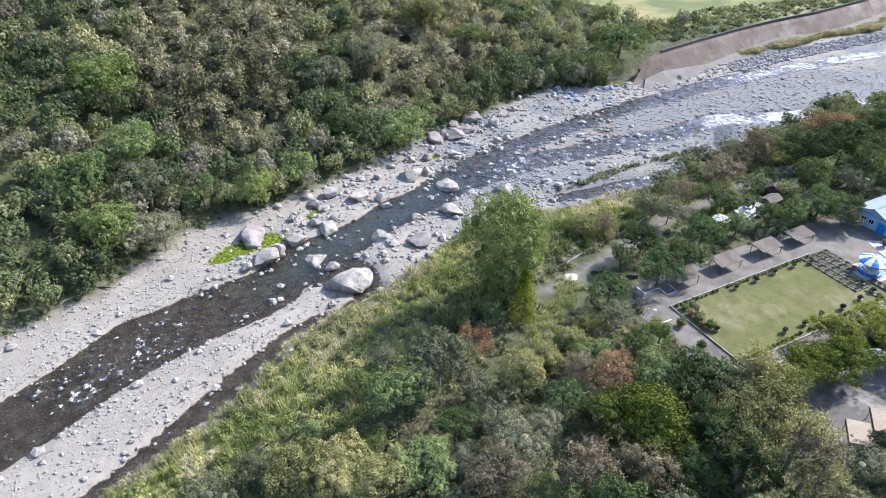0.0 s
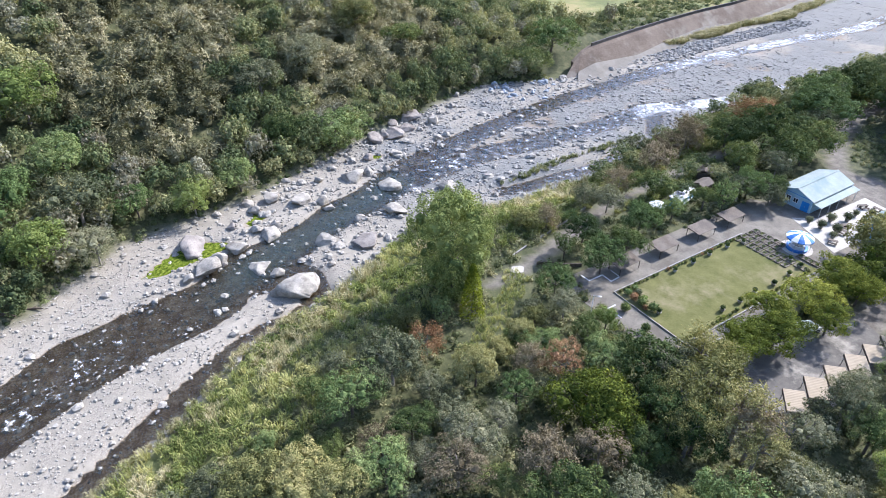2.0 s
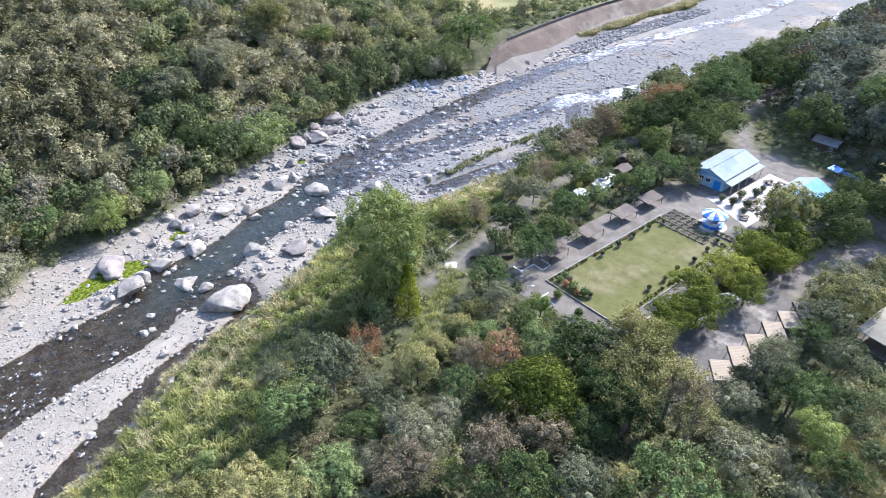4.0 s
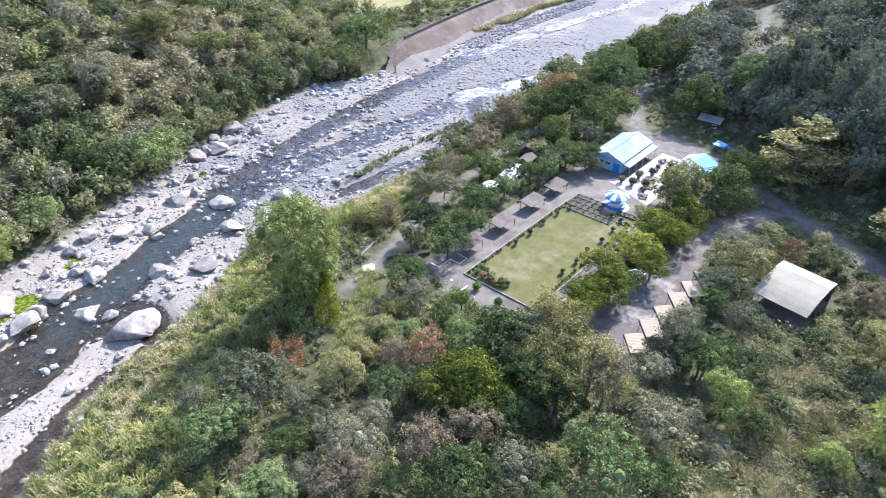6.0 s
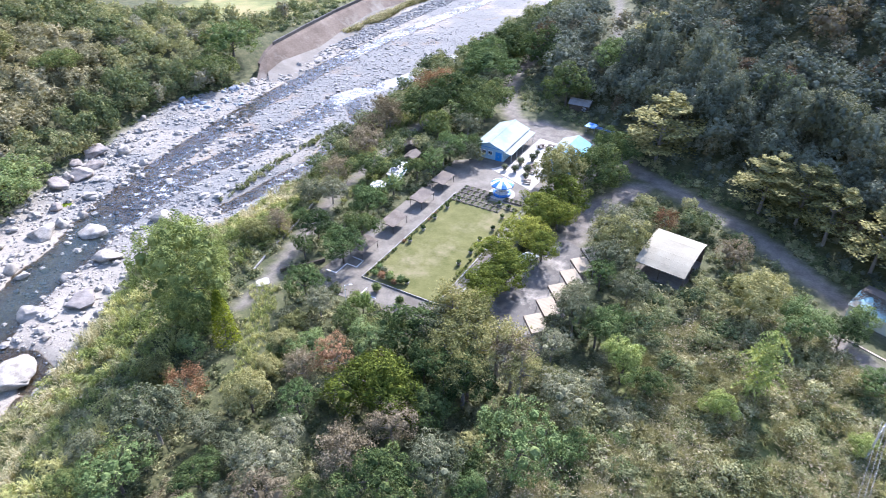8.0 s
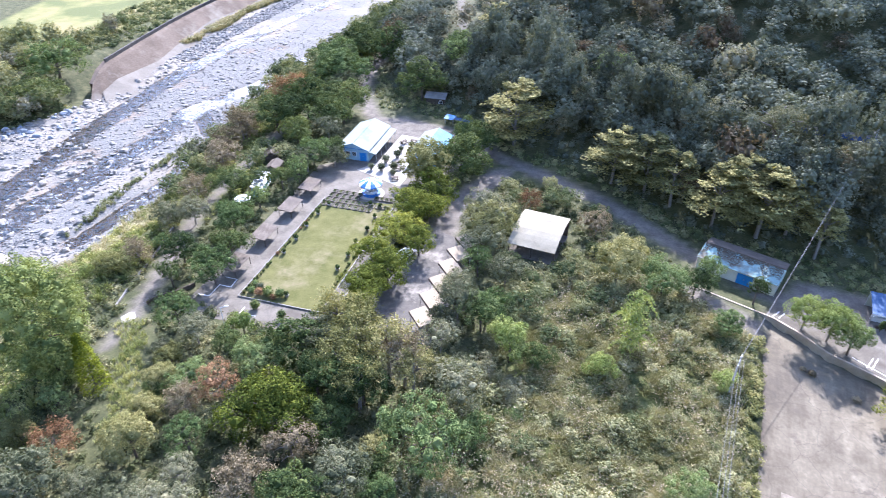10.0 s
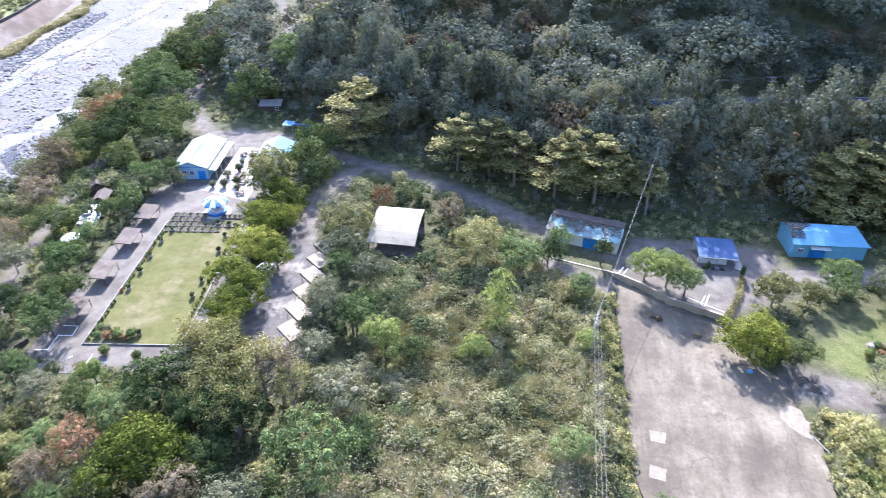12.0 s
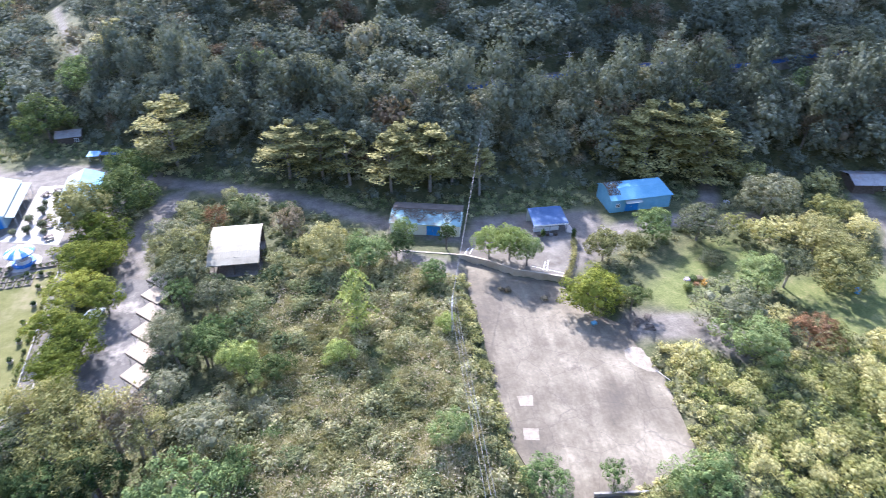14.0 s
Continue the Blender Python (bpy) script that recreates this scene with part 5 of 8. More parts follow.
x, y, r = in_river(30000, 33, lambda x, y: 0.9 * ease((9.5 - away(x, y, CHANNEL)) / 4) * (y < 0) * (0.15 + ease((fbm(x, y, 0.16, 15) - 0.4) / 0.2)))
size = np.clip(0.12 + r.exponential(0.11, len(x)), 0.12, 0.7)
tile("channel_stones", stone_prototypes(260, 6, ICO1), x, y, np.full(len(x), WATER_LEVEL) - size * r.uniform(0.0, 0.45, len(x)), size, r.uniform(0, 1, len(x)), COBBLE, 11,
     "wet stones breaking the surface of the stream", "stones")

x, y, r = in_river(9000, 34, lambda x, y: ease((13 - np.hypot(x + 181, (y - 110) * 0.8)) / 4))
size = np.clip(0.4 + r.exponential(0.3, len(x)), 0.4, 1.3)
tile("riprap", stone_prototypes(280, 6, ICO2), x, y, height(x, y) + size * 0.2, size, r.uniform(0, 1, len(x)), ROCK_BLUE, 21,
     "blue-grey broken rocks piled below the embankment's end", "rocks")


x, y, r = in_river(150000, 35, lambda x, y: (y < 40) * (0.12 + 0.75 * ease((fbm(x, y, 0.14, 61) - 0.4) / 0.18)))
dry = height(x, y) > WATER_LEVEL + 0.1
x, y = x[dry], y[dry]
size = np.clip(0.09 + r.exponential(0.05, len(x)), 0.09, 0.3)
tile("bar_pebbles", stone_prototypes(300, 8, ICO1), x, y, height(x, y) + size * 0.15, size, r.uniform(0, 1, len(x)), ROCK, 48,
     "drifts of small pale stones on the gravel bars", "pebbles")


def shaped_rock(seed, radius):
    """A worn boulder with a few flat, broken sides."""
    r = np.random.default_rng(seed)
    v, f = ico(4 if radius > 1.8 else 3)
    v = v.copy()
    for _ in range(15):
        n = unit(r.normal(size=3))
        cut = r.uniform(0.45, 0.8)
        over = np.maximum(v @ n - cut, 0)
        v -= over[:, None] * n * 0.95
    lump = np.array([noise.noise(Vector(p) * 1.7 + Vector((seed, 0, 0))) * 0.12 + noise.noise(Vector(p) * 4 + Vector((0, seed, 0))) * 0.06 + abs(noise.noise(Vector(p) * 2.6 + Vector((0, 0, seed)))) * -0.12 + noise.noise(Vector(p) * 11) * 0.025 for p in v])
    v[:, 2] *= 0.6 if radius > 2.6 else 1.0
    v = v * (1 + lump)[:, None] * (1.0, r.uniform(0.75, 0.95), r.uniform(0.6, 0.8)) * radius * 1.16
    return v, f


BOULDERS = []


def boulder(x, y, radius, material, label):
    seed = int(abs(x * 13 + y * 7)) + 5
    v, f = shaped_rock(seed, radius)
    ob = new("boulder", mesh_from("boulder", v, f, material, True))
    ob.matrix_world = pose(x, y, float(height(x, y)) + radius * 0.22, 0, 0, (seed * 37) % 360)
    tagged(ob, label, "boulder", "boulders in the river")
    BOULDERS.append((x, y, radius))


for x, y, r in [
    (-102.9, 15.0, 5.5), (-116.3, -1.6, 3.5), (-119.0, 1.6, 2.1), (-122.1, 5.7, 2.7), (-113.8, 8.2, 3.0), (-124.2, 13.1, 2.5),
    (-126.9, 10.4, 1.9), (-127.3, 15.1, 1.6), (-139.3, 16.9, 2.4), (-136.2, 11.6, 2.0), (-139.5, 10.9, 1.7), (-135.8, 23.0, 3.0),
    (-134.0, 27.3, 1.7), (-131.1, 28.5, 1.6), (-131.0, 32.3, 1.3), (-122.9, 33.4, 1.6), (-117.3, 23.8, 2.9), (-122.3, 42.1, 3.2),
    (-142.1, 37.9, 3.5), (-143.0, 42.5, 2.1), (-135.6, 46.1, 4.1), (-128.3, 58.5, 2.7), (-150.8, 52.5, 2.1), (-109.9, 11.7, 2.0),
    (-124.5, 29.8, 1.0), (-114.2, -5.5, 1.5), (-110.3, -12.0, 0.9), (-108.8, -14.7, 0.8), (-182.1, 85.4, 1.4), (-166.1, 70.2, 2.3),
    (-155.6, 67.3, 1.9), (-144.2, 47.5, 1.7), (-144.3, 29.5, 1.5),
]:
    boulder(x, y, r, ROCK, "large pale grey boulder in the riverbed")
for x, y, r in [
    (-126.3, -3.5, 3.9), (-112.3, 31.7, 3.2), (-160.7, 49.9, 3.3), (-162.3, 56.4, 3.6), (-164.6, 61.4, 2.9), (-170.7, 65.1, 3.5),
    (-151.4, 45.1, 2.2), (-161.8, 52.8, 1.9), (-168.3, 58.0, 2.0), (-130.3, 5.8, 1.3), (-117.5, 2.0, 1.1),
]:
    boulder(x, y, r, ROCK_WARM, "weathered brownish boulder beside the river")


r = np.random.default_rng(77)
around = np.array([(bx + br * d * math.cos(a), by + br * d * math.sin(a), br * s) for bx, by, br in BOULDERS
                   for d, a, s in zip(r.uniform(0.9, 3.2, 16), r.uniform(0, 6.28, 16), r.uniform(0.06, 0.3, 16) ** 1.2)])
size = np.clip(around[:, 2], 0.2, 0.9)
tile("boulder_rubble", stone_prototypes(290, 8, ICO2), around[:, 0], around[:, 1], np.maximum(height(around[:, 0], around[:, 1]), WATER_LEVEL - 0.25) + size * 0.2, size,
     r.uniform(0, 1, len(size)), ROCK, 22, "smaller pale rocks gathered round the boulders", "rocks")

# ---------------------------------------------------------------- paved ground, walls and banks
def make_yard_material():
    """Dusty concrete: broad pale drifts, dark stains and tyre streaks."""
    mat, tree, bsdf = nodes_of("dusty_yard")
    where = world_place(tree)
    stretch = node(tree, "ShaderNodeMapping", Scale=(0.55, 0.10, 1.0), Rotation=(0, 0, 0.25))
    tree.links.new(where, stretch.inputs[0])
    broad, fine = grain(tree, 0.09, 6, where, 0.65), grain(tree, 2.2, 5, where, 0.7)
    streak = grain(tree, 1.0, 6, stretch.outputs[0], 0.7)
    f = calc(tree, "ADD", calc(tree, "MULTIPLY", broad, 0.6), calc(tree, "ADD", calc(tree, "MULTIPLY", streak, 0.24), calc(tree, "MULTIPLY", fine, 0.16)))
    col = ramp(tree, f, [(0.36, (0.062, 0.049, 0.033)), (0.45, (0.105, 0.086, 0.057)), (0.53, (0.155, 0.130, 0.088)), (0.62, (0.255, 0.219, 0.156))])
    # dark blotches: stains, deepened to stand in for shade on the yard
    dark_blotch = ramp_value(tree, grain(tree, 0.2, 7, where, 0.75), 0.53, 0.62)
    col = mix(tree, calc(tree, "MULTIPLY", dark_blotch, 0.6), col, (0.075, 0.06, 0.043))
    cracks = tree.nodes.new("ShaderNodeTexVoronoi")
    cracks.feature = "DISTANCE_TO_EDGE"
    cracks.inputs["Scale"].default_value = 0.16
    warp = node(tree, "ShaderNodeVectorMath")
    warp.operation = "ADD"
    tree.links.new(where, warp.inputs[0])
    ripple = tree.nodes.new("ShaderNodeTexNoise")
    ripple.inputs["Scale"].default_value = 0.5
    tree.links.new(where, ripple.inputs["Vector"])
    tree.links.new(ripple.outputs["Color"], warp.inputs[1])
    tree.links.new(warp.outputs[0], cracks.inputs["Vector"])
    col = mix(tree, calc(tree, "MULTIPLY", ramp_value(tree, cracks.outputs["Distance"], 0.012, 0.0), 0.45), col, (0.055, 0.045, 0.035))
    tree.links.new(col, bsdf.inputs["Base Color"])
    bsdf.inputs["Roughness"].default_value = 0.9
    bumped(tree, bsdf, fine, 0.25, 0.04)
    return mat


CONCRETE = surface("worn_concrete", (0.098, 0.086, 0.068), (0.205, 0.184, 0.150), 0.25, 0.85, 0.25, 14, stain=(0.095, 0.082, 0.064), spec=0.2)
LOT_CONCRETE = make_yard_material()
PALE_CONCRETE = surface("sunlit_concrete", (0.280, 0.257, 0.220), (0.430, 0.398, 0.343), 0.5, 0.8, 0.2, 12)
ASPHALT = surface("old_asphalt", (0.085, 0.078, 0.068), (0.150, 0.137, 0.118), 0.4, 0.9, 0.3, 14, stain=(0.300, 0.272, 0.225), spec=0.2)
BANK_CONCRETE = surface("embankment_concrete", (0.085, 0.064, 0.047), (0.165, 0.130, 0.10), 0.12, 0.9, 0.4, 16, stain=(0.225, 0.20, 0.165), spec=0.2)
TURF = surface("mown_turf", (0.080, 0.086, 0.026), (0.150, 0.142, 0.056), 0.22, 0.95, 0.8, 18, stain=(0.185, 0.162, 0.088), spec=0.1)
STONE = surface("rough_stone", (0.15, 0.14, 0.125), (0.33, 0.31, 0.28), 1.5, 0.9, 0.6, 6)
WHITE_PAINT = surface("white_paint", (0.66, 0.66, 0.65), (0.82, 0.82, 0.81), 1.0, 0.6, 0.1, 10)
CREAM_WALL = surface("cream_wall", (0.55, 0.56, 0.47), (0.68, 0.69, 0.6), 0.6, 0.8, 0.15, 10)
BLUE_PAINT = surface("blue_paint", (0.02, 0.17, 0.48), (0.035, 0.25, 0.62), 0.8, 0.5, 0.1, 10)
SKY_WALL = surface("light_blue_wall", (0.13, 0.33, 0.46), (0.20, 0.42, 0.55), 0.7, 0.7, 0.12, 10, stain=(0.18, 0.37, 0.46), spec=0.2)
HALL_WALL = surface("pale_blue_wall", (0.26, 0.42, 0.54), (0.36, 0.52, 0.63), 0.7, 0.7, 0.12, 10, stain=(0.30, 0.44, 0.52), spec=0.2)
PALE_ROOF = surface("pale_green_sheet_roof", (0.235, 0.275, 0.258), (0.31, 0.352, 0.33), 0.35, 0.75, 0.15, 12, stain=(0.2, 0.26, 0.25), spec=0.15)
BLUE_ROOF = surface("blue_sheet_roof", (0.11, 0.28, 0.39), (0.18, 0.37, 0.48), 0.35, 0.75, 0.15, 12, stain=(0.14, 0.31, 0.40), spec=0.2)
TEAL_ROOF = surface("teal_sheet_roof", (0.15, 0.26, 0.26), (0.23, 0.34, 0.335), 0.5, 0.8, 0.15, 12, stain=(0.13, 0.11, 0.08), spec=0.12)
DULL_BLUE_ROOF = surface("dull_blue_sheet_roof", (0.045, 0.085, 0.165), (0.085, 0.135, 0.235), 0.4, 0.8, 0.15, 12, stain=(0.14, 0.18, 0.27), spec=0.12)
CREAM_CANVAS = surface("cream_roof_sheet", (0.27, 0.242, 0.175), (0.345, 0.315, 0.236), 0.3, 0.85, 0.1, 10, stain=(0.22, 0.196, 0.14), spec=0.12)
TAN_SHEET = surface("tan_roof_sheet", (0.27, 0.218, 0.15), (0.36, 0.298, 0.212), 0.5, 0.8, 0.15, 10, spec=0.15)
BROWN_SHEET = surface("weathered_brown_roof", (0.095, 0.076, 0.058), (0.165, 0.138, 0.11), 0.6, 0.8, 0.2, 10, stain=(0.10, 0.083, 0.068), spec=0.2)
DARK_WOOD = surface("dark_wood", (0.05, 0.038, 0.028), (0.13, 0.10, 0.075), 2.0, 0.8, 0.3, 8)
STEEL = surface("galvanised_steel", (0.34, 0.35, 0.36), (0.5, 0.51, 0.52), 2.0, 0.45, 0.1, 8, metal=0.6)
POLE_CONCRETE = surface("pole_concrete", (0.38, 0.37, 0.35), (0.52, 0.51, 0.48), 1.5, 0.8, 0.15, 8)
DARK = surface("dark_interior", (0.012, 0.012, 0.014), (0.03, 0.03, 0.033), 1.0, 0.8, 0.1, 6)
BED_SOIL = surface("dry_bed_soil", (0.10, 0.085, 0.065), (0.19, 0.165, 0.13), 1.2, 0.95, 0.6, 8)
MOSS = surface("mossy_roof_litter", (0.045, 0.035, 0.025), (0.12, 0.10, 0.07), 1.2, 0.95, 0.8, 6)


def slab(name, ring, z, thick, material, label, category, kind="structure"):
    bm = bmesh.new()
    top = bm.faces.new([bm.verts.new((x, y, z)) for x, y in ring])
    if top.normal.z < 0 or top.calc_area() == 0:
        top.normal_update()
    bm.normal_update()
    if top.normal.z < 0:
        bmesh.ops.reverse_faces(bm, faces=[top])
    low = bmesh.ops.extrude_face_region(bm, geom=[top])["geom"]
    bmesh.ops.translate(bm, vec=(0, 0, -thick), verts=[g for g in low if isinstance(g, bmesh.types.BMVert)])
    bmesh.ops.recalc_face_normals(bm, faces=bm.faces)
    ob = part(name, bm, material)
    return tagged(ob, label, category, kind=kind)


CAMP = pose(-70, 65, 0, 0, 0, 8.5)


def camp(*points):
    """Points of the camp's own grid, in metres across and along the lawn, laid into the valley."""
    return [(p.x, p.y) for p in (CAMP @ Vector((u, v, 0)) for u, v in points)]


slab("pavement", camp((-8.2, -7), (17.8, -5.5), (17.8, 41), (22, 52), (4, 56), (-8.2, 50)), 0.05, 0.3, CONCRETE, "stained concrete drive and plaza round the lawn", "pavement")
slab("lawn", camp((0, 0), (15.6, 0), (15.6, 37.5), (0, 35.8)), 0.12, 0.2, TURF, "sunburnt mown lawn with bare patches", "lawn")
slab("courtyard", [(-76, 115), (-63, 112), (-64, 123), (-68.5, 137), (-75.5, 137), (-73.5, 120)], 0.062, 0.3, PALE_CONCRETE, "glaring pale concrete courtyard between the halls", "courtyard")
slab("camp_road", [(-47, 66), (-34, 68), (-37, 93), (-41, 98), (-46, 99), (-50, 90)], 0.04, 0.3, ASPHALT, "patched grey asphalt beside the row of shelters", "road")
PATCH_CONCRETE = surface("pale_patch", (0.190, 0.161, 0.119), (0.300, 0.261, 0.201), 1.4, 0.9, 0.2, 8, stain=(0.170, 0.142, 0.104), spec=0.2)
slab("yard", LOT.tolist(), -1.24, 0.3, LOT_CONCRETE, "large dusty concrete yard with pale patches", "yard")
slab("parking_apron", [(15, 99.3), (20.3, 97), (24.7, 93.7), (30.5, 91.4), (33.4, 90.2), (37, 96), (38.5, 102), (30, 104), (17, 105)], 0.05, 0.3, CONCRETE,
     "grey concrete parking apron above the yard", "pavement")
for patch in ([(18.8, 63.9), (21.2, 63.8), (20.8, 61.8), (18.9, 62)], [(18.4, 58.0), (20.6, 57.6), (20.2, 55.6), (18.1, 55.9)],
              [(38.2, 71.4), (39.8, 72), (41.9, 71.2), (42.1, 69), (41.5, 66.1), (40.2, 66.4), (38.7, 67.8), (37.8, 69.6)]):
    slab("concrete_patch", patch, -1.225, 0.02, PATCH_CONCRETE, "pale concrete patch in the yard", "patch")
# pale slab laid on the path to paint a spot of glare
slab("path_patch", [(-83.3 + (1.2 + 0.25 * math.sin(k * 2.7)) * math.cos(k * 0.449), 52.4 + (1.35 + 0.2 * math.sin(k * 1.9)) * math.sin(k * 0.449)) for k in range(14)], 0.09, 0.2, PALE_CONCRETE, "bright pale patch on the path in place of glare", "patch")


def wall_along(name, line, top, low, width, material, label, category, kind="structure"):
    """A wall with thickness along a line of plan points."""
    line = [Vector(p) for p in line]
    bm = bmesh.new()
    rows = []
    for k, p in enumerate(line):
        a, b = line[max(k - 1, 0)], line[min(k + 1, len(line) - 1)]
        side = Vector((-(b - a).y, (b - a).x)).normalized() * width / 2
        rows.append([bm.verts.new((*(p + side), low)), bm.verts.new((*(p + side), top)), bm.verts.new((*(p - side), top)), bm.verts.new((*(p - side), low))])
    for r0, r1 in zip(rows[:-1], rows[1:]):
        for i in range(4):
            j = (i + 1) % 4
            bm.faces.new((r0[i], r0[j], r1[j], r1[i]))
    bm.faces.new(rows[0][::-1])
    bm.faces.new(rows[-1])
    bmesh.ops.recalc_face_normals(bm, faces=bm.faces)
    return tagged(part(name, bm, material), label, category, kind=kind)


RETAINING = surface("tan_retaining_wall", (0.33, 0.265, 0.19), (0.48, 0.405, 0.31), 0.5, 0.9, 0.3, 10)
wall_along("retaining_wall", [(3.8, 102), (16.3, 98.9), (20.3, 96.7), (24.7, 93.3), (30.5, 91.1), (33.4, 89.9)], 0.12, -1.9, 0.35, RETAINING,
           "low tan retaining wall between parking and yard", "wall")
wall_along("yard_wall", [(25, 46.2), (33, 45.6), (38, 47.5)], -0.6, -1.9, 0.3, STONE, "low concrete wall at the end of the yard", "wall")
for ring in (camp((-0.15, 36), (-0.15, -0.15), (15.8, -0.15)), camp((15.8, 0.1), (15.8, 37.6))):
    wall_along("kerb", ring, 0.30, -0.1, 0.22, STONE, "low stone kerb round the lawn", "kerb")
wall_along("side_wall", camp((18.2, -4), (18.2, 24)), 0.5, -0.1, 0.25, PALE_CONCRETE, "low pale wall beside the lawn walk", "wall")
wall_along("path_wall", [(-83.2, 56.5), (-82.4, 58.6), (-80.6, 61), (-79.2, 64)], 0.75, -0.6, 0.3, DARK_WOOD, "dark timber retaining edge beside the path", "wall")
wall_along("path_kerb", [(-87.5, 53.5), (-90.3, 60), (-93.5, 69), (-97, 77)], 0.3, -0.6, 0.3, STONE, "rough stone edge along the path", "kerb")


# dark parapet stone, its colour deepened to take in the shadow line
DARK_STONE = surface("dark_parapet_stone", (0.055, 0.05, 0.046), (0.12, 0.112, 0.104), 1.0, 0.9, 0.5, 8)
PALE_SAND = surface("pale_sand", (0.15, 0.135, 0.112), (0.225, 0.205, 0.172), 0.2, 0.95, 0.4, 14, spec=0.1)


def build_embankment():
    """Sloped river wall with a parapet on top."""
    top = [(-186, 133, -2.5), (-189.5, 139, -0.6), (-192.5, 145, 0), (-200, 167, 0), (-207, 189.5, 0), (-213, 213, 0), (-218, 239, 0), (-228, 275, 0), (-240, 310, 0), (-268, 380, 0)]
    toe = [(-180.5, 125.5), (-180.5, 131), (-182, 141), (-189, 165), (-197, 188), (-203, 212), (-208, 238), (-217, 274), (-228, 309), (-256, 379)]
    bm = bmesh.new()
    rows = [[bm.verts.new((tx, ty, -7.2)), bm.verts.new((tx * 0.15 + x * 0.85, ty * 0.15 + y * 0.85, z - 0.7)), bm.verts.new((x, y, z)), bm.verts.new((x - 2.2, y + 0.6, z)),
             bm.verts.new((x - 2.2, y + 0.6, -8))] for (x, y, z), (tx, ty) in zip(top, toe)]
    for a, b in zip(rows[:-1], rows[1:]):
        for i in range(4):
            bm.faces.new((a[i], a[i + 1], b[i + 1], b[i]))
    bmesh.ops.recalc_face_normals(bm, faces=bm.faces)
    tagged(part("embankment", bm, BANK_CONCRETE), "sloping brown concrete river embankment", "embankment", kind="structure")
    bm = bmesh.new()
    rows = []
    for k, ((x, y, z), (tx, ty)) in enumerate(zip(top[1:], toe[1:])):
        lift = 0.34 + 0.12 * math.sin(k * 2.1)
        p = Vector((tx, ty, -7.2)).lerp(Vector((x, y, z)), lift) + Vector((0.25, 0, 0.12))
        rows.append([bm.verts.new((tx + 5.5 + 1.5 * math.sin(k * 1.7), ty - 1.5, -6.9)), bm.verts.new((tx + 1.5, ty - 0.4, -6.15)), bm.verts.new(p), bm.verts.new(p - Vector((1, 0, 0.7)))])
    for a, b in zip(rows[:-1], rows[1:]):
        for i in range(3):
            bm.faces.new((a[i], a[i + 1], b[i + 1], b[i]))
    bmesh.ops.recalc_face_normals(bm, faces=bm.faces)
    tagged(part("sand_bank", bm, PALE_SAND), "pale sand heaped against the foot of the embankment", "sand bank", kind="structure")
    wall_along("parapet", [(x - 0.4, y) for x, y, z in top[2:]], 1.2, -0.4, 0.5, DARK_STONE, "dark parapet on top of the embankment", "wall")


build_embankment()


# ---------------------------------------------------------------- buildings
def corrugated(bm, a, b, c, d, pitch=0.33, depth=0.02, thick=0.05):
    """A ribbed roof sheet between two eaves a-b (low) and d-c (high)."""
    a, b, c, d = map(Vector, (a, b, c, d))
    n = max(2, int((b - a).length / pitch))
    up = (b - a).cross(d - a).normalized()
    if up.z < 0:
        up = -up
    low, high = [], []
    for k in range(2 * n + 1):
        lift = up * (depth if k % 2 else 0.0)
        low.append(bm.verts.new(a.lerp(b, k / (2 * n)) + lift))
        high.append(bm.verts.new(d.lerp(c, k / (2 * n)) + lift))
    under = [bm.verts.new(p - up * thick) for p in (a, b, c, d)]
    for k in range(2 * n):
        bm.faces.new((low[k], low[k + 1], high[k + 1], high[k]))
    bm.faces.new(under[::-1])
    bm.faces.new([under[0]] + [under[1]] + low[::-1])
    bm.faces.new([under[2]] + [under[3]] + high)
    bm.faces.new([under[3], under[0], low[0], high[0]])
    bm.faces.new([under[1], under[2], high[-1], low[-1]])
    return bm


def roof_part(name, quads, material, parent, label=""):
    bm = bmesh.new()
    for q in quads:
        corrugated(bm, *q)
    return part(name, bm, material, parent, label)


def box_part(name, spans, material, parent, label="", bevel=0.0):
    bm = bmesh.new()
    for s in spans:
        box(bm, *s, bevel=bevel)
    return part(name, bm, material, parent, label)


def gable_walls(bm, w, l, eave, ridge, thick=0.2):
    """Four walls of a gabled house, ridge along y."""
    for y0, y1 in ((0, thick), (l - thick, l)):
        pts = [(-w / 2, 0), (w / 2, 0), (w / 2, eave), (0, ridge), (-w / 2, eave)]
        front, back = [bm.verts.new((x, y0, z)) for x, z in pts], [bm.verts.new((x, y1, z)) for x, z in pts]
        bm.faces.new(front)
        bm.faces.new(back[::-1])
        for i in range(5):
            j = (i + 1) % 5
            bm.faces.new((front[j], front[i], back[i], back[j]))
    box(bm, -w / 2, thick, 0, -w / 2 + thick, l - thick, eave)
    box(bm, w / 2 - thick, thick, 0, w / 2, l - thick, eave)


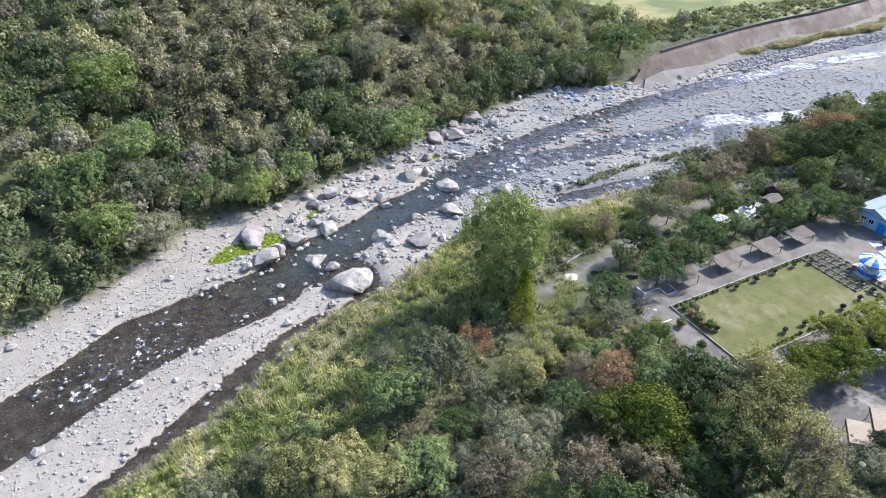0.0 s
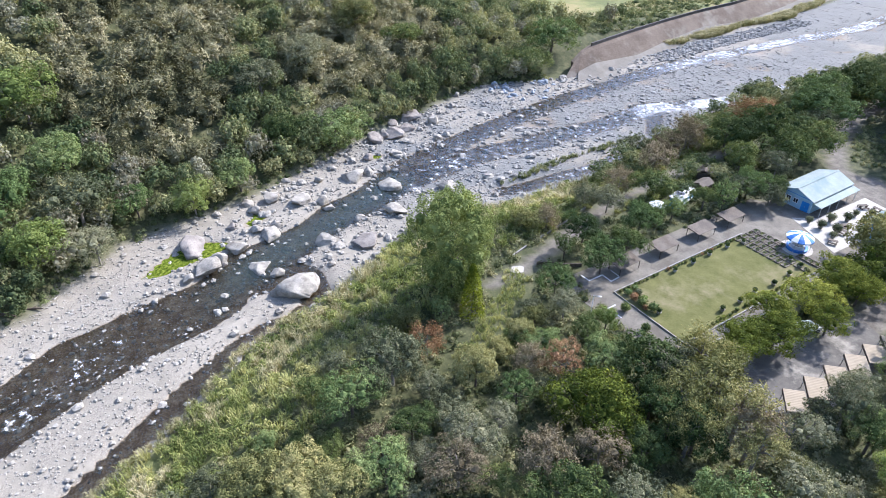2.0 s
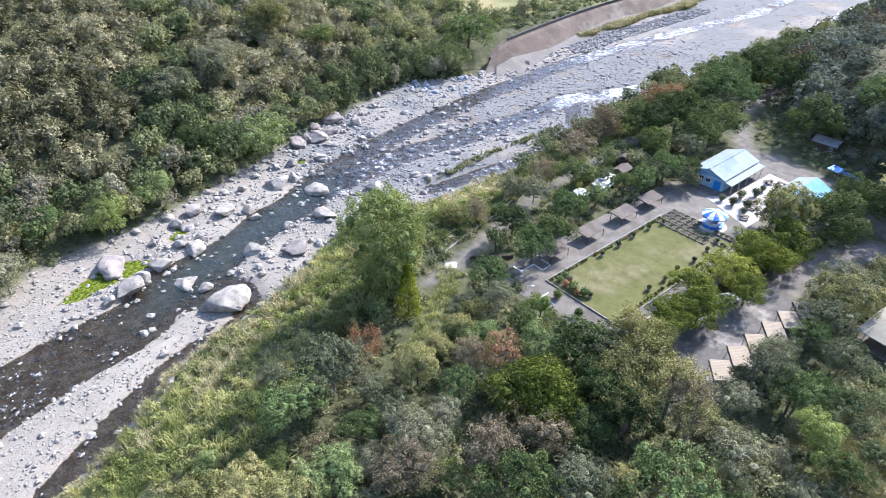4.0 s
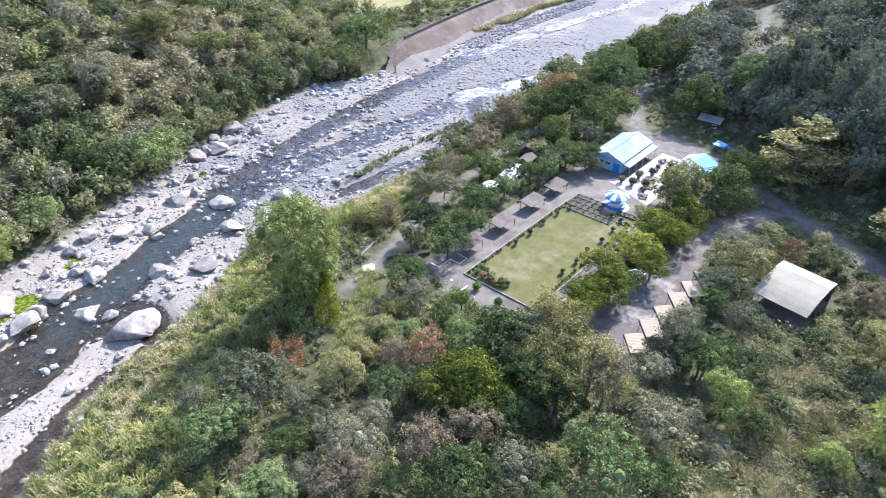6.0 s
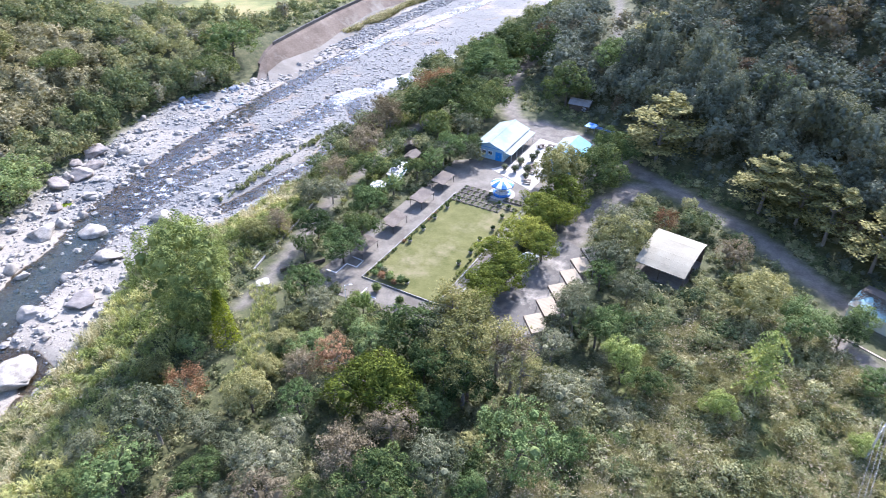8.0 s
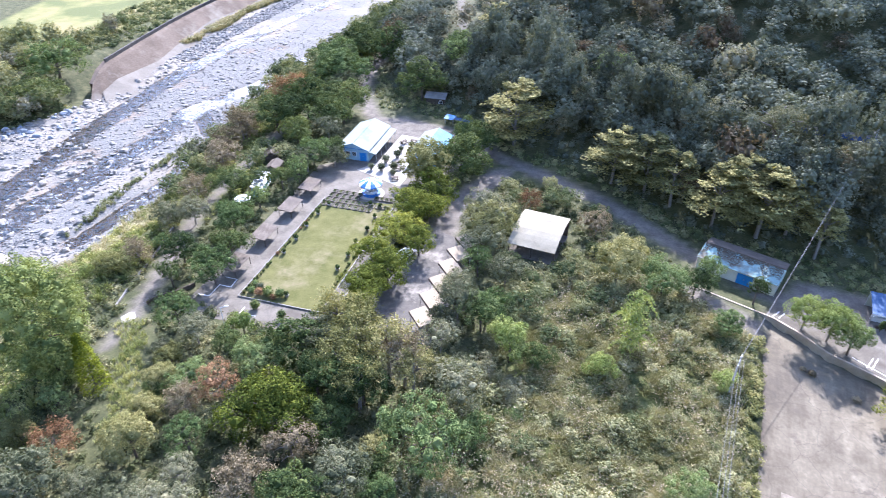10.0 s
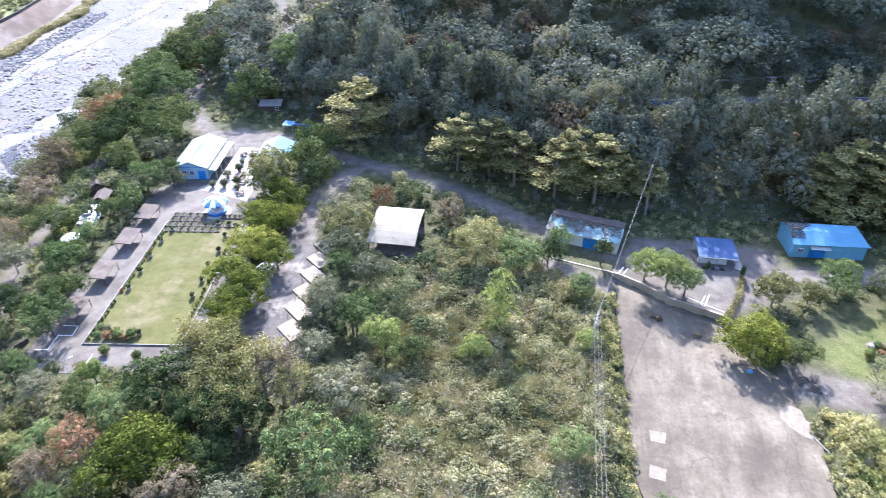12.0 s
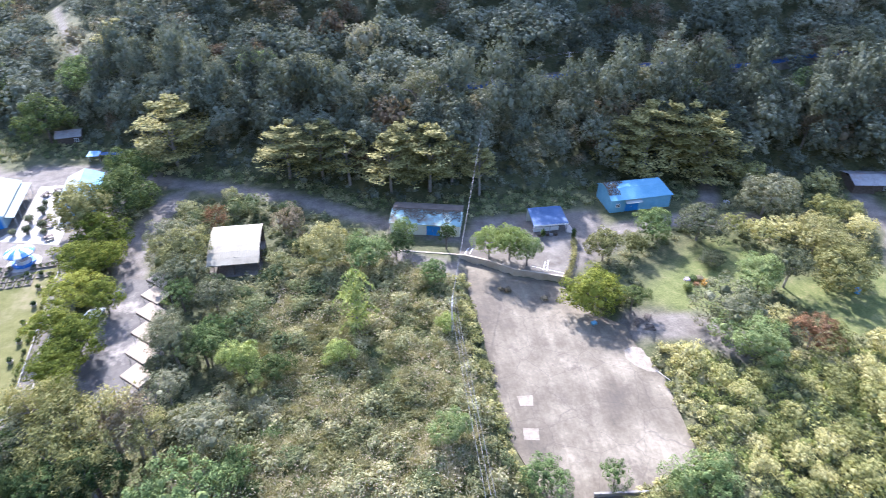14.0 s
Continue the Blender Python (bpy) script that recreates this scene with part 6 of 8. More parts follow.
def window(parent, x, y, z, w, h, material=None, depth=0.12):
    """A framed window on a wall that faces -y."""
    frame_ob = box_part("window", [(x - w / 2, y - depth, z, x - w / 2 + 0.07, y, z + h), (x + w / 2 - 0.07, y - depth, z, x + w / 2, y, z + h),
                                   (x - w / 2 + 0.07, y - depth, z + h - 0.07, x + w / 2 - 0.07, y, z + h), (x - w / 2 + 0.07, y - depth, z, x + w / 2 - 0.07, y, z + 0.07),
                                   (x - 0.03, y - depth, z + 0.07, x + 0.03, y, z + h - 0.07)], WHITE_PAINT, parent, "white window frame")
    pane = box_part("pane", [(x - w / 2 + 0.07, y - 0.05, z + 0.07, x - 0.03, y - 0.03, z + h - 0.07), (x + 0.03, y - 0.05, z + 0.07, x + w / 2 - 0.07, y - 0.03, z + h - 0.07)],
                    GLASS, frame_ob, "dark window glass")
    return pane


GLASS = bpy.data.materials.new("dark_window_glass")
GLASS.use_nodes = True
GLASS.node_tree.nodes["Principled BSDF"].inputs["Base Color"].default_value = (0.02, 0.03, 0.04, 1)
GLASS.node_tree.nodes["Principled BSDF"].inputs["Roughness"].default_value = 0.08


def build_hall():
    """Large hall: pale roof, light blue gable, lean-to on one side."""
    hall = thing("camp_hall", pose(-79.4, 119.2, 0, 0, 0, 9), "large hall with pale green sheet roof and light blue gable", "hall")
    w, l, eave, ridge = 7.6, 14.6, 3.1, 4.5
    bm = bmesh.new()
    gable_walls(bm, w, l, eave, ridge)
    part("wall", bm, HALL_WALL, hall, "light blue painted wall")
    over = 0.45
    drop = (ridge - eave) / (w / 2) * over
    roof_part("roof", [((-w / 2 - over, -0.5, eave - drop + 0.12), (-w / 2 - over, l + 0.5, eave - drop + 0.12), (0, l + 0.5, ridge + 0.12), (0, -0.5, ridge + 0.12)),
                       ((w / 2 + over, -0.5, eave - drop + 0.12), (w / 2 + over, l + 0.5, eave - drop + 0.12), (0, l + 0.5, ridge + 0.12), (0, -0.5, ridge + 0.12))],
              PALE_ROOF, hall)
    roof_part("lean_to_roof", [((w / 2 + 2.1, -0.2, 2.35), (w / 2 + 2.1, l + 0.3, 2.35), (w / 2 + 0.2, l + 0.3, 2.72), (w / 2 + 0.2, -0.2, 2.72))], PALE_ROOF, hall)
    box_part("ridge_cap", [(-0.18, -0.52, ridge + 0.13, 0.18, l + 0.52, ridge + 0.2)], PALE_ROOF, hall)
    for k in range(5):
        box_part("post", [(w / 2 + 1.9, 0.2 + k * 3.4, 0, w / 2 + 2.0, 0.3 + k * 3.4, 2.36)], STEEL, hall)
    for x in (-2.9, -1.45, 0.2):
        window(hall, x, 0, 1.1, 1.1, 1.1)
    door = box_part("door", [(1.6, -0.06, 0, 3.3, 0.02, 2.2)], BLUE_PAINT, hall, "deep blue double door")
    box_part("handle", [(2.4, -0.1, 1.0, 2.5, -0.06, 1.2)], STEEL, door)
    box_part("gable_trim", [(-w / 2 - 0.02, -0.05, eave - 0.12, w / 2 + 0.02, -0.003, eave)], BLUE_PAINT, hall, "blue band under the gable")


def build_side_hall():
    hall = thing("side_hall", pose(-62.6, 123.4, 0, 0, 0, 8), "smaller hall with light blue sheet roof", "hall")
    w, l, eave, ridge = 6.8, 12.6, 2.9, 4.3
    bm = bmesh.new()
    gable_walls(bm, w, l, eave, ridge)
    part("wall", bm, HALL_WALL, hall, "light blue painted wall")
    # left slope takes the paler sheet colour to stand in for sunlight
    roof_part("roof", [((-w / 2 - 0.4, -0.4, eave - 0.05), (-w / 2 - 0.4, l + 0.4, eave - 0.05), (0, l + 0.4, ridge + 0.12), (0, -0.4, ridge + 0.12))], PALE_ROOF, hall, "roof slope coloured paler for the sun on it")
    roof_part("roof", [((w / 2 + 0.4, -0.4, eave - 0.05), (w / 2 + 0.4, l + 0.4, eave - 0.05), (0, l + 0.4, ridge + 0.12), (0, -0.4, ridge + 0.12))], BLUE_ROOF, hall, "light blue roof slope")
    for x in (-2, 0.6):
        window(hall, x, 0, 1.0, 1.2, 1.1)


def build_white_hall():
    """Open shelter under one big curved cream roof."""
    hall = thing("roofed_shelter", pose(-26.9, 97.2, 0, 0, 0, 1), "open shelter with large bowed cream roof among the trees", "shelter")
    w, back = 9.4, 11.4
    rows = [(0.5, 2.6), (1.9, 3.12), (3.3, 3.56), (4.8, 3.92), (8.4, 4.4), (back, 4.05)]
    for (y0, z0), (y1, z1) in zip(rows[:-1], rows[1:]):
        roof_part("roof_sheet", [((-w / 2, y0, z0), (w / 2, y0, z0), (w / 2, y1 + 0.05, z1 + 0.01), (-w / 2, y1 + 0.05, z1 + 0.01))], CREAM_CANVAS, hall)
    for x in (-w / 2 + 0.2, 0, w / 2 - 0.2):
        for y, top in ((0.8, 2.6), (4.8, 3.82), (back - 0.3, 3.95)):
            box_part("post", [(x - 0.08, y - 0.08, 0, x + 0.08, y + 0.08, top)], DARK_WOOD, hall)
        for (y0, z0), (y1, z1) in zip(rows[:-1], rows[1:]):
            bm = bmesh.new()
            tube(bm, (x, y0, z0 - 0.12), (x, y1, z1 - 0.12), 0.06, 0.06, 6)
            part("rafter", bm, STEEL, hall)
    box_part("eave_board", [(-w / 2, 0.43, 2.47, w / 2, 0.485, 2.62)], CREAM_CANVAS, hall)
    box_part("back_wall", [(-w / 2 + 0.1, back - 0.3, 0, w / 2 - 0.1, back - 0.2, 3.85)], DARK_WOOD, hall)
    box_part("floor_slab", [(-w / 2, 0.2, -0.1, w / 2, back - 0.2, 0.12)], CONCRETE, hall)


def build_store():
    """Long store with a cream front, blue door and a littered roof."""
    s = thing("store_house", pose(9.2, 106.8, 0, 0, 0, -13), "long cream store house with blue door and littered pale roof", "store house")
    w, l, eave, ridge = 14.0, 7.4, 2.75, 3.7
    box_part("wall", [(-w / 2, 0, 0, -3.9 + 4.2, 0.2, eave), (3.1, 0, 0, w / 2, 0.2, eave), (0.3, 0, 2.25, 3.1, 0.2, eave), (-w / 2, 0.2, 0, -w / 2 + 0.2, l, eave),
                      (w / 2 - 0.2, 0.2, 0, w / 2, l, eave), (-w / 2 + 0.2, l - 0.2, 0, w / 2 - 0.2, l, eave)], CREAM_WALL, s)
    door = box_part("door", [(0.3, 0.05, 0, 1.68, 0.13, 2.25), (1.72, 0.05, 0, 3.1, 0.13, 2.25)], BLUE_PAINT, s, "bright blue double door")
    box_part("handle", [(1.55, 0.0, 1.0, 1.62, 0.05, 1.25)], STEEL, door)
    roof_part("roof", [((-w / 2 - 0.2, -0.5, eave + 0.02), (w / 2 + 0.2, -0.5, eave + 0.02), (w / 2 + 0.2, l / 2, ridge), (-w / 2 - 0.2, l / 2, ridge))], TEAL_ROOF, s, "faded teal front roof slope")
    roof_part("roof", [((-w / 2 - 0.2, l + 0.4, eave + 0.02), (w / 2 + 0.2, l + 0.4, eave + 0.02), (w / 2 + 0.2, l / 2, ridge), (-w / 2 - 0.2, l / 2, ridge))], BROWN_SHEET, s, "brown leaf-covered rear roof slope")
    r = np.random.default_rng(5)
    n = 3000
    px = r.uniform(-w / 2, w / 2, n)
    edge = 2.2 + 0.8 * np.sin(px * 0.9) + 0.5 * np.sin(px * 2.3 + 1)
    py = l / 2 + 0.2 - (l / 2 + 0.2 - edge) * r.uniform(0, 1, n) ** 1.6 * 1.4
    pz = eave + (ridge - eave) * (py + 0.5) / (l / 2 + 0.5) + 0.06
    v, f = leaf_quads(r, np.stack([px, py, pz], 1), np.tile((0, -0.2, 1.0), (n, 1)), 0.12, 0.6, 0.25)
    litter = new("leaf_litter", mesh_from("leaf_litter", v, f, MOSS))
    litter.parent = s
    litter["label"] = "brown leaf litter on the roof"


def build_barn():
    """Blue sheet-metal barn with a hipped roof end."""
    b = thing("blue_barn", pose(48.9, 110.3, 0, 0, 0, 4.6), "bright blue sheet-metal barn with blue door", "barn")
    w, l, eave, ridge = 13.6, 7.2, 3.1, 4.5
    box_part("wall", [(0, 0, 0, 3.3, 0.2, eave), (6.3, 0, 0, w, 0.2, eave), (3.3, 0, 2.55, 6.3, 0.2, eave), (0, 0.2, 0, 0.2, l, eave), (w - 0.2, 0.2, 0, w, l, eave),
                      (0.2, l - 0.2, 0, w - 0.2, l, eave)], SKY_WALL, b)
    door = box_part("door", [(3.3, 0.06, 0, 4.78, 0.14, 2.55), (4.82, 0.06, 0, 6.3, 0.14, 2.55)], BLUE_PAINT, b, "deep blue double door")
    box_part("handle", [(4.6, 0.0, 1.0, 4.68, 0.06, 1.3)], STEEL, door)
    y1, y2 = 2.4, l - 2.4
    roof_part("roof", [((-0.25, -0.35, eave), (w + 0.25, -0.35, eave), (w - 0.9, y1, ridge), (-0.25, y1, ridge))], BLUE_ROOF, b, "bright blue front roof slope")
    roof_part("roof", [((-0.25, y1, ridge), (w - 0.9, y1, ridge), (w - 0.9, y2, ridge + 0.12), (-0.25, y2, ridge + 0.12))], BLUE_ROOF, b, "faded flat top of the roof")
    roof_part("roof", [((-0.25, l + 0.35, eave), (w + 0.25, l + 0.35, eave), (w - 0.9, y2, ridge + 0.1), (-0.25, y2, ridge + 0.1))], BLUE_ROOF, b)
    roof_part("roof", [((w + 0.25, -0.35, eave), (w + 0.25, l + 0.35, eave), (w - 0.9, y2, ridge + 0.1), (w - 0.9, y1, ridge))], BLUE_ROOF, b)
    roof_part("awning", [((3.0, -1.1, 2.55), (6.7, -1.1, 2.55), (6.7, -0.02, 2.85), (3.0, -0.02, 2.85))], PALE_ROOF, b, "pale awning over the door")
    bm = bmesh.new()
    side = [(0.1, eave), (l - 0.1, eave), (y2, ridge - 0.06), (y1, ridge - 0.1)]
    outer, inner = [bm.verts.new((0.0, y, z)) for y, z in side], [bm.verts.new((0.2, y, z)) for y, z in side]
    bm.faces.new(outer)
    bm.faces.new(inner[::-1])
    for i in range(4):
        bm.faces.new((outer[i], inner[i], inner[(i + 1) % 4], outer[(i + 1) % 4]))
    bmesh.ops.recalc_face_normals(bm, faces=bm.faces)
    part("gable_wall", bm, SKY_WALL, b)
    window(b, 1.6, 0, 1.2, 0.9, 0.9)
    r = np.random.default_rng(15)
    n = 1500
    py = r.uniform(0.9, 5.6, n)
    px = -0.2 + (1.6 + 0.5 * py + 0.6 * np.sin(py * 1.7)) * r.uniform(0, 1, n) ** 1.4
    pz = np.interp(py, (-0.35, y1, y2, l + 0.35), (eave, ridge, ridge + 0.12, eave)) + 0.05
    v, f = leaf_quads(r, np.stack([px, py, pz], 1), np.tile((0, -0.2, 1.0), (n, 1)), 0.12, 0.6, 0.25)
    litter = new("leaf_litter", mesh_from("leaf_litter", v, f, MOSS))
    litter.parent = b
    litter["label"] = "brown leaf litter on the roof"


def build_shed():
    """Lean-to with a dull blue roof over a counter."""
    s = thing("open_shed", pose(30.8, 104.2, 0, 0, 0, 1), "open lean-to shed with dull blue roof and clutter", "shed")
    roof_part("roof", [((0, 0, 2.25), (7.2, 0, 2.25), (7.0, 5.6, 2.95), (0, 5.6, 2.95))], DULL_BLUE_ROOF, s)
    for x in (0.15, 3.5, 6.9):
        for y in (0.2, 5.4):
            box_part("post", [(x - 0.06, y - 0.06, 0, x + 0.06, y + 0.06, 2.2 if y < 1 else 2.85)], STEEL, s)
    box_part("fascia", [(0, -0.06, 1.95, 7.2, -0.01, 2.22)], WHITE_PAINT, s, "white front board")
    box_part("counter", [(0.4, 1.0, 0, 5.6, 1.6, 0.95)], WHITE_PAINT, s, "white serving counter", 0.03)
    box_part("back_wall", [(0, 5.3, 0, 7.0, 5.42, 2.8)], CREAM_WALL, s)
    for k, (x, h) in enumerate(((0.9, 0.5), (1.7, 0.35), (2.5, 0.55), (3.3, 0.4), (4.2, 0.5))):
        crate = box_part("crate", [(x, -0.9, 0.0, x + 0.6, -0.4, h)], (DARK_WOOD, STEEL)[k % 2], None, "", 0.03)
        crate.matrix_world = pose(30.8, 104.2, 0.05)
        tagged(crate, "small dark crate standing before the shed", "crate", "crates by the shed")
    slab("paving", [(37.8, 104.2), (39.4, 103.6), (39.2, 106.8), (38.2, 107.4)], 0.09, 0.2, PALE_CONCRETE, "pale ramp slab beside the shed", "pavement")


def build_small_roofs():
    k = thing("kiosk", pose(-90.4, 97.5, 0, 0, 0, 21), "small kiosk with grey-white roof and blue front", "kiosk")
    box_part("wall", [(-1.0, -3.6, 0, 1.0, 3.6, 2.3)], SKY_WALL, k)
    roof_part("roof", [((1.5, -3.9, 2.35), (1.5, 3.9, 2.35), (-1.2, 3.9, 2.9), (-1.2, -3.9, 2.9))], STEEL, k, "grey-white sheet roof")
    box_part("counter", [(1.003, -2.6, 0.8, 1.35, 2.6, 1.0)], WHITE_PAINT, k)
    for x, y, turn, w, l in ((-92.8, 105.6, 15, 3.2, 4.4), (-97.5, 110.5, 40, 3.6, 4.0)):
        h = thing("garden_hut", pose(x, y, 0, 0, 0, turn), "small weathered hut with brown roof", "hut", "huts by the river")
        box_part("wall", [(-w / 2 + 0.3, -l / 2 + 0.3, 0, w / 2 - 0.3, l / 2 - 0.3, 2.1)], DARK_WOOD, h)
        roof_part("roof", [((-w / 2, -l / 2, 2.1), (-w / 2, l / 2, 2.1), (0, l / 2, 2.9), (0, -l / 2, 2.9)),
                           ((w / 2, -l / 2, 2.1), (w / 2, l / 2, 2.1), (0, l / 2, 2.9), (0, -l / 2, 2.9))], BROWN_SHEET, h)
    p = thing("parasol", pose(-89, 89.6, 0), "round white parasol beside the trees", "parasol")
    bm = bmesh.new()
    bmesh.ops.create_cone(bm, cap_ends=False, segments=20, radius1=1.75, radius2=0.05, depth=0.5, matrix=Matrix.Translation((0, 0, 2.6)))
    bmesh.ops.solidify(bm, geom=bm.faces[:], thickness=0.03)
    part("canopy", bm, WHITE_PAINT, p)
    bm = bmesh.new()
    tube(bm, (0, 0, 0), (0, 0, 2.8), 0.05, 0.04)
    part("pole", bm, STEEL, p)


def build_shelter_roofs():
    """Brown lean-to roofs along the drive, tan ones along the road."""
    first = None
    for v in (6.7, 17.4, 28.4, 37.6):
        q = CAMP @ Vector((-4.5, v, 0))
        m = pose(q.x, q.y, 0.05, 0, 0, 8.5)
        if first is None:
            first = thing("carport", m, "carport with weathered brown flat roof beside the drive", "carport", "carports along the drive")
            roof_part("roof", [((1.6, -2.75, 1.8), (1.6, 2.75, 1.8), (-1.6, 2.75, 2.15), (-1.6, -2.75, 2.15))], BROWN_SHEET, first)
            for x in (-1.4, 1.4):
                for y in (-2.5, 2.5):
                    box_part("post", [(x - 0.05, y - 0.05, 0, x + 0.05, y + 0.05, 1.8)], DARK_WOOD, first)
            for y in (-2.5, 0, 2.5):
                box_part("beam", [(-1.5, y - 0.04, 1.66, 1.5, y + 0.04, 1.76)], DARK_WOOD, first)
        else:
            copy_thing(first, m)
    first = None
    for x, y in ((-36.95, 71.6), (-37.5, 76.5), (-37.95, 81.2), (-38.45, 86.2), (-38.8, 90.8), (-39.0, 95.2)):
        m = pose(x, y, 0.04, 0, 0, -40)
        if first is None:
            first = thing("camp_shelter", m, "small shelter with tan sheet roof beside the road", "shelter", "row of tan shelters")
            roof_part("roof", [((-2.2, -1.45, 2.2), (2.2, -1.45, 2.2), (2.2, 1.45, 2.4), (-2.2, 1.45, 2.4))], TAN_SHEET, first)
            for a in (-2.05, 2.05):
                for b in (-1.3, 1.3):
                    box_part("post", [(a - 0.05, b - 0.05, 0, a + 0.05, b + 0.05, 2.08)], STEEL, first)
            box_part("back_wall", [(-2.1, 1.3, 0, 2.1, 1.38, 2.1)], DARK_WOOD, first)
            box_part("front_board", [(-2.2, -1.52, 1.75, 2.2, -1.46, 2.22)], DARK_WOOD, first)
        else:
            copy_thing(first, m)


def build_umbrella():
    """Round refreshment stand: striped canopy over two low rings."""
    u = thing("umbrella_stand", pose(-67.2, 106.6, 0.05), "round stand under a blue and white striped canopy", "umbrella")
    n = 12
    for k in range(n):
        bm = bmesh.new()
        rings = []
        for rad, z in ((0.02, 3.55), (0.9, 3.42), (1.8, 3.08), (2.55, 2.62), (2.58, 2.40)):
            rings.append([bm.verts.new((rad * math.cos(a), rad * math.sin(a), z)) for a in (2 * math.pi * (k + s / 4) / n for s in range(5))])
        for r0, r1 in zip(rings[:-1], rings[1:]):
            for i in range(4):
                bm.faces.new((r0[i], r1[i], r1[i + 1], r0[i + 1]))
        bmesh.ops.remove_doubles(bm, verts=bm.verts, dist=0.001)
        bmesh.ops.solidify(bm, geom=bm.faces[:], thickness=0.025)
        part("canopy_panel", bm, (CANOPY_BLUE, WHITE_PAINT)[k % 2], u, ("blue canopy panel", "white canopy panel")[k % 2])
    bm = bmesh.new()
    tube(bm, (0, 0, 0), (0, 0, 3.6), 0.09, 0.07, 10)
    part("pole", bm, STEEL, u)
    for name, r0, r1, z0, z1, mat in (("bench_ring", 1.55, 2.05, 0.0, 0.45, CANOPY_BLUE), ("counter_ring", 1.0, 1.3, 0.0, 0.95, WHITE_PAINT)):
        bm = bmesh.new()
        prof = [(r0, z0), (r1, z0), (r1, z1), (r0, z1)]
        cols = [[bm.verts.new((rr * math.cos(a), rr * math.sin(a), z)) for rr, z in prof] for a in (2 * math.pi * s / 28 for s in range(28))]
        for a, b in zip(cols, cols[1:] + cols[:1]):
            for i in range(4):
                j = (i + 1) % 4
                bm.faces.new((a[i], b[i], b[j], a[j]))
        bmesh.ops.recalc_face_normals(bm, faces=bm.faces)
        part(name, bm, mat, u)
    for k in range(8):
        a = 2 * math.pi * (k + 0.5) / 8
        bm = bmesh.new()
        tube(bm, (2.3 * math.cos(a), 2.3 * math.sin(a), 0), (2.3 * math.cos(a), 2.3 * math.sin(a), 2.6), 0.035, 0.035, 6)
        part("post", bm, STEEL, u)
    slab("plinth", [(-67.2 + 3.0 * math.cos(a), 106.6 + 3.0 * math.sin(a)) for a in (2 * math.pi * s / 24 for s in range(24))], 0.075, 0.2, PALE_CONCRETE,
         "round pale paving under the striped stand", "paving")


CANOPY_BLUE = surface("canopy_blue", (0.03, 0.14, 0.42), (0.05, 0.2, 0.52), 0.8, 0.6, 0.1, 10)
build_hall()
build_side_hall()
build_white_hall()
build_store()
build_barn()
build_shed()
build_small_roofs()
build_shelter_roofs()
build_umbrella()


# ---------------------------------------------------------------- small things of the camp
def leafy_clump(name, seed, leaves, leaf, radius, tall, material):
    r = np.random.default_rng(seed)
    d = unit(r.normal(size=(leaves, 3)))
    at = d * r.uniform(0.6, 1.0, (leaves, 1)) * (radius, radius, tall / 2) + (0, 0, tall / 2)
    v, f = leaf_quads(r, at, unit(d + (0, 0, 0.5)), leaf, 0.5, 0.8)
    cv = ICO1[0] * (radius * 0.75, radius * 0.75, tall * 0.4) + (0, 0, tall / 2)
    tris = np.concatenate([f[:, [0, 1, 2]], f[:, [0, 2, 3]], ICO1[1] + len(v)])
    return mesh_from(name, np.concatenate([v, cv]), tris, material)


def build_lawn_edge():
    """Small dark shrubs along the kerb, and pots with plants."""
    meshes = [leafy_clump("shrub", 300 + k, 90, 0.11, 0.32, 0.55, LEAVES[("deep", "olive", "rust")[k]]) for k in range(3)]
    r = random.Random(4)
    spots = [(0.45 + r.uniform(-0.1, 0.1), 1.0 + 0.95 * k) for k in range(36)] + [(15.1 + r.uniform(-0.15, 0.15), 1.0 + 1.1 * k) for k in range(32)]
    for u, v in spots:
        if r.random() < 0.12:
            continue
        q = CAMP @ Vector((u, v, 0.12))
        ob = new("shrub", meshes[r.choice((0, 0, 0, 1, 1, 2))])
        s = r.uniform(0.7, 1.25)
        ob.matrix_world = pose(q.x, q.y, q.z, 0, 0, r.uniform(0, 360)) @ Matrix.Diagonal((s, s, s, 1))
        tagged(ob, "small clipped shrub along the lawn's edge", "shrub", "shrubs round the lawn")
    first = None
    for u, v in ((1.4, 14), (1.5, 19), (1.3, 24), (1.5, 29), (2.2, 33), (13.6, 12), (13.8, 16.5), (13.5, 21), (13.9, 26), (13.6, 31), (13.2, 35.2), (10.8, 35.6), (8.2, 2.2), (4.2, 1.8)):
        q = CAMP @ Vector((u, v, 0.12))
        m = pose(q.x, q.y, q.z, 0, 0, r.uniform(0, 360))
        if first is None:
            first = thing("plant_pot", m, "pale plant pot with leafy shrub on the lawn", "plant pot", "pots on the lawn")
            bm = bmesh.new()
            bmesh.ops.create_cone(bm, cap_ends=True, segments=14, radius1=0.3, radius2=0.46, depth=0.5, matrix=Matrix.Translation((0, 0, 0.25)))
            part("pot", bm, PALE_CONCRETE, first)
            plant_ob = new("plant", leafy_clump("plant", 333, 160, 0.12, 0.5, 0.85, LEAVES["deep"]))
            plant_ob.parent, plant_ob.location = first, (0, 0, 0.4)
        else:
            copy_thing(first, m)


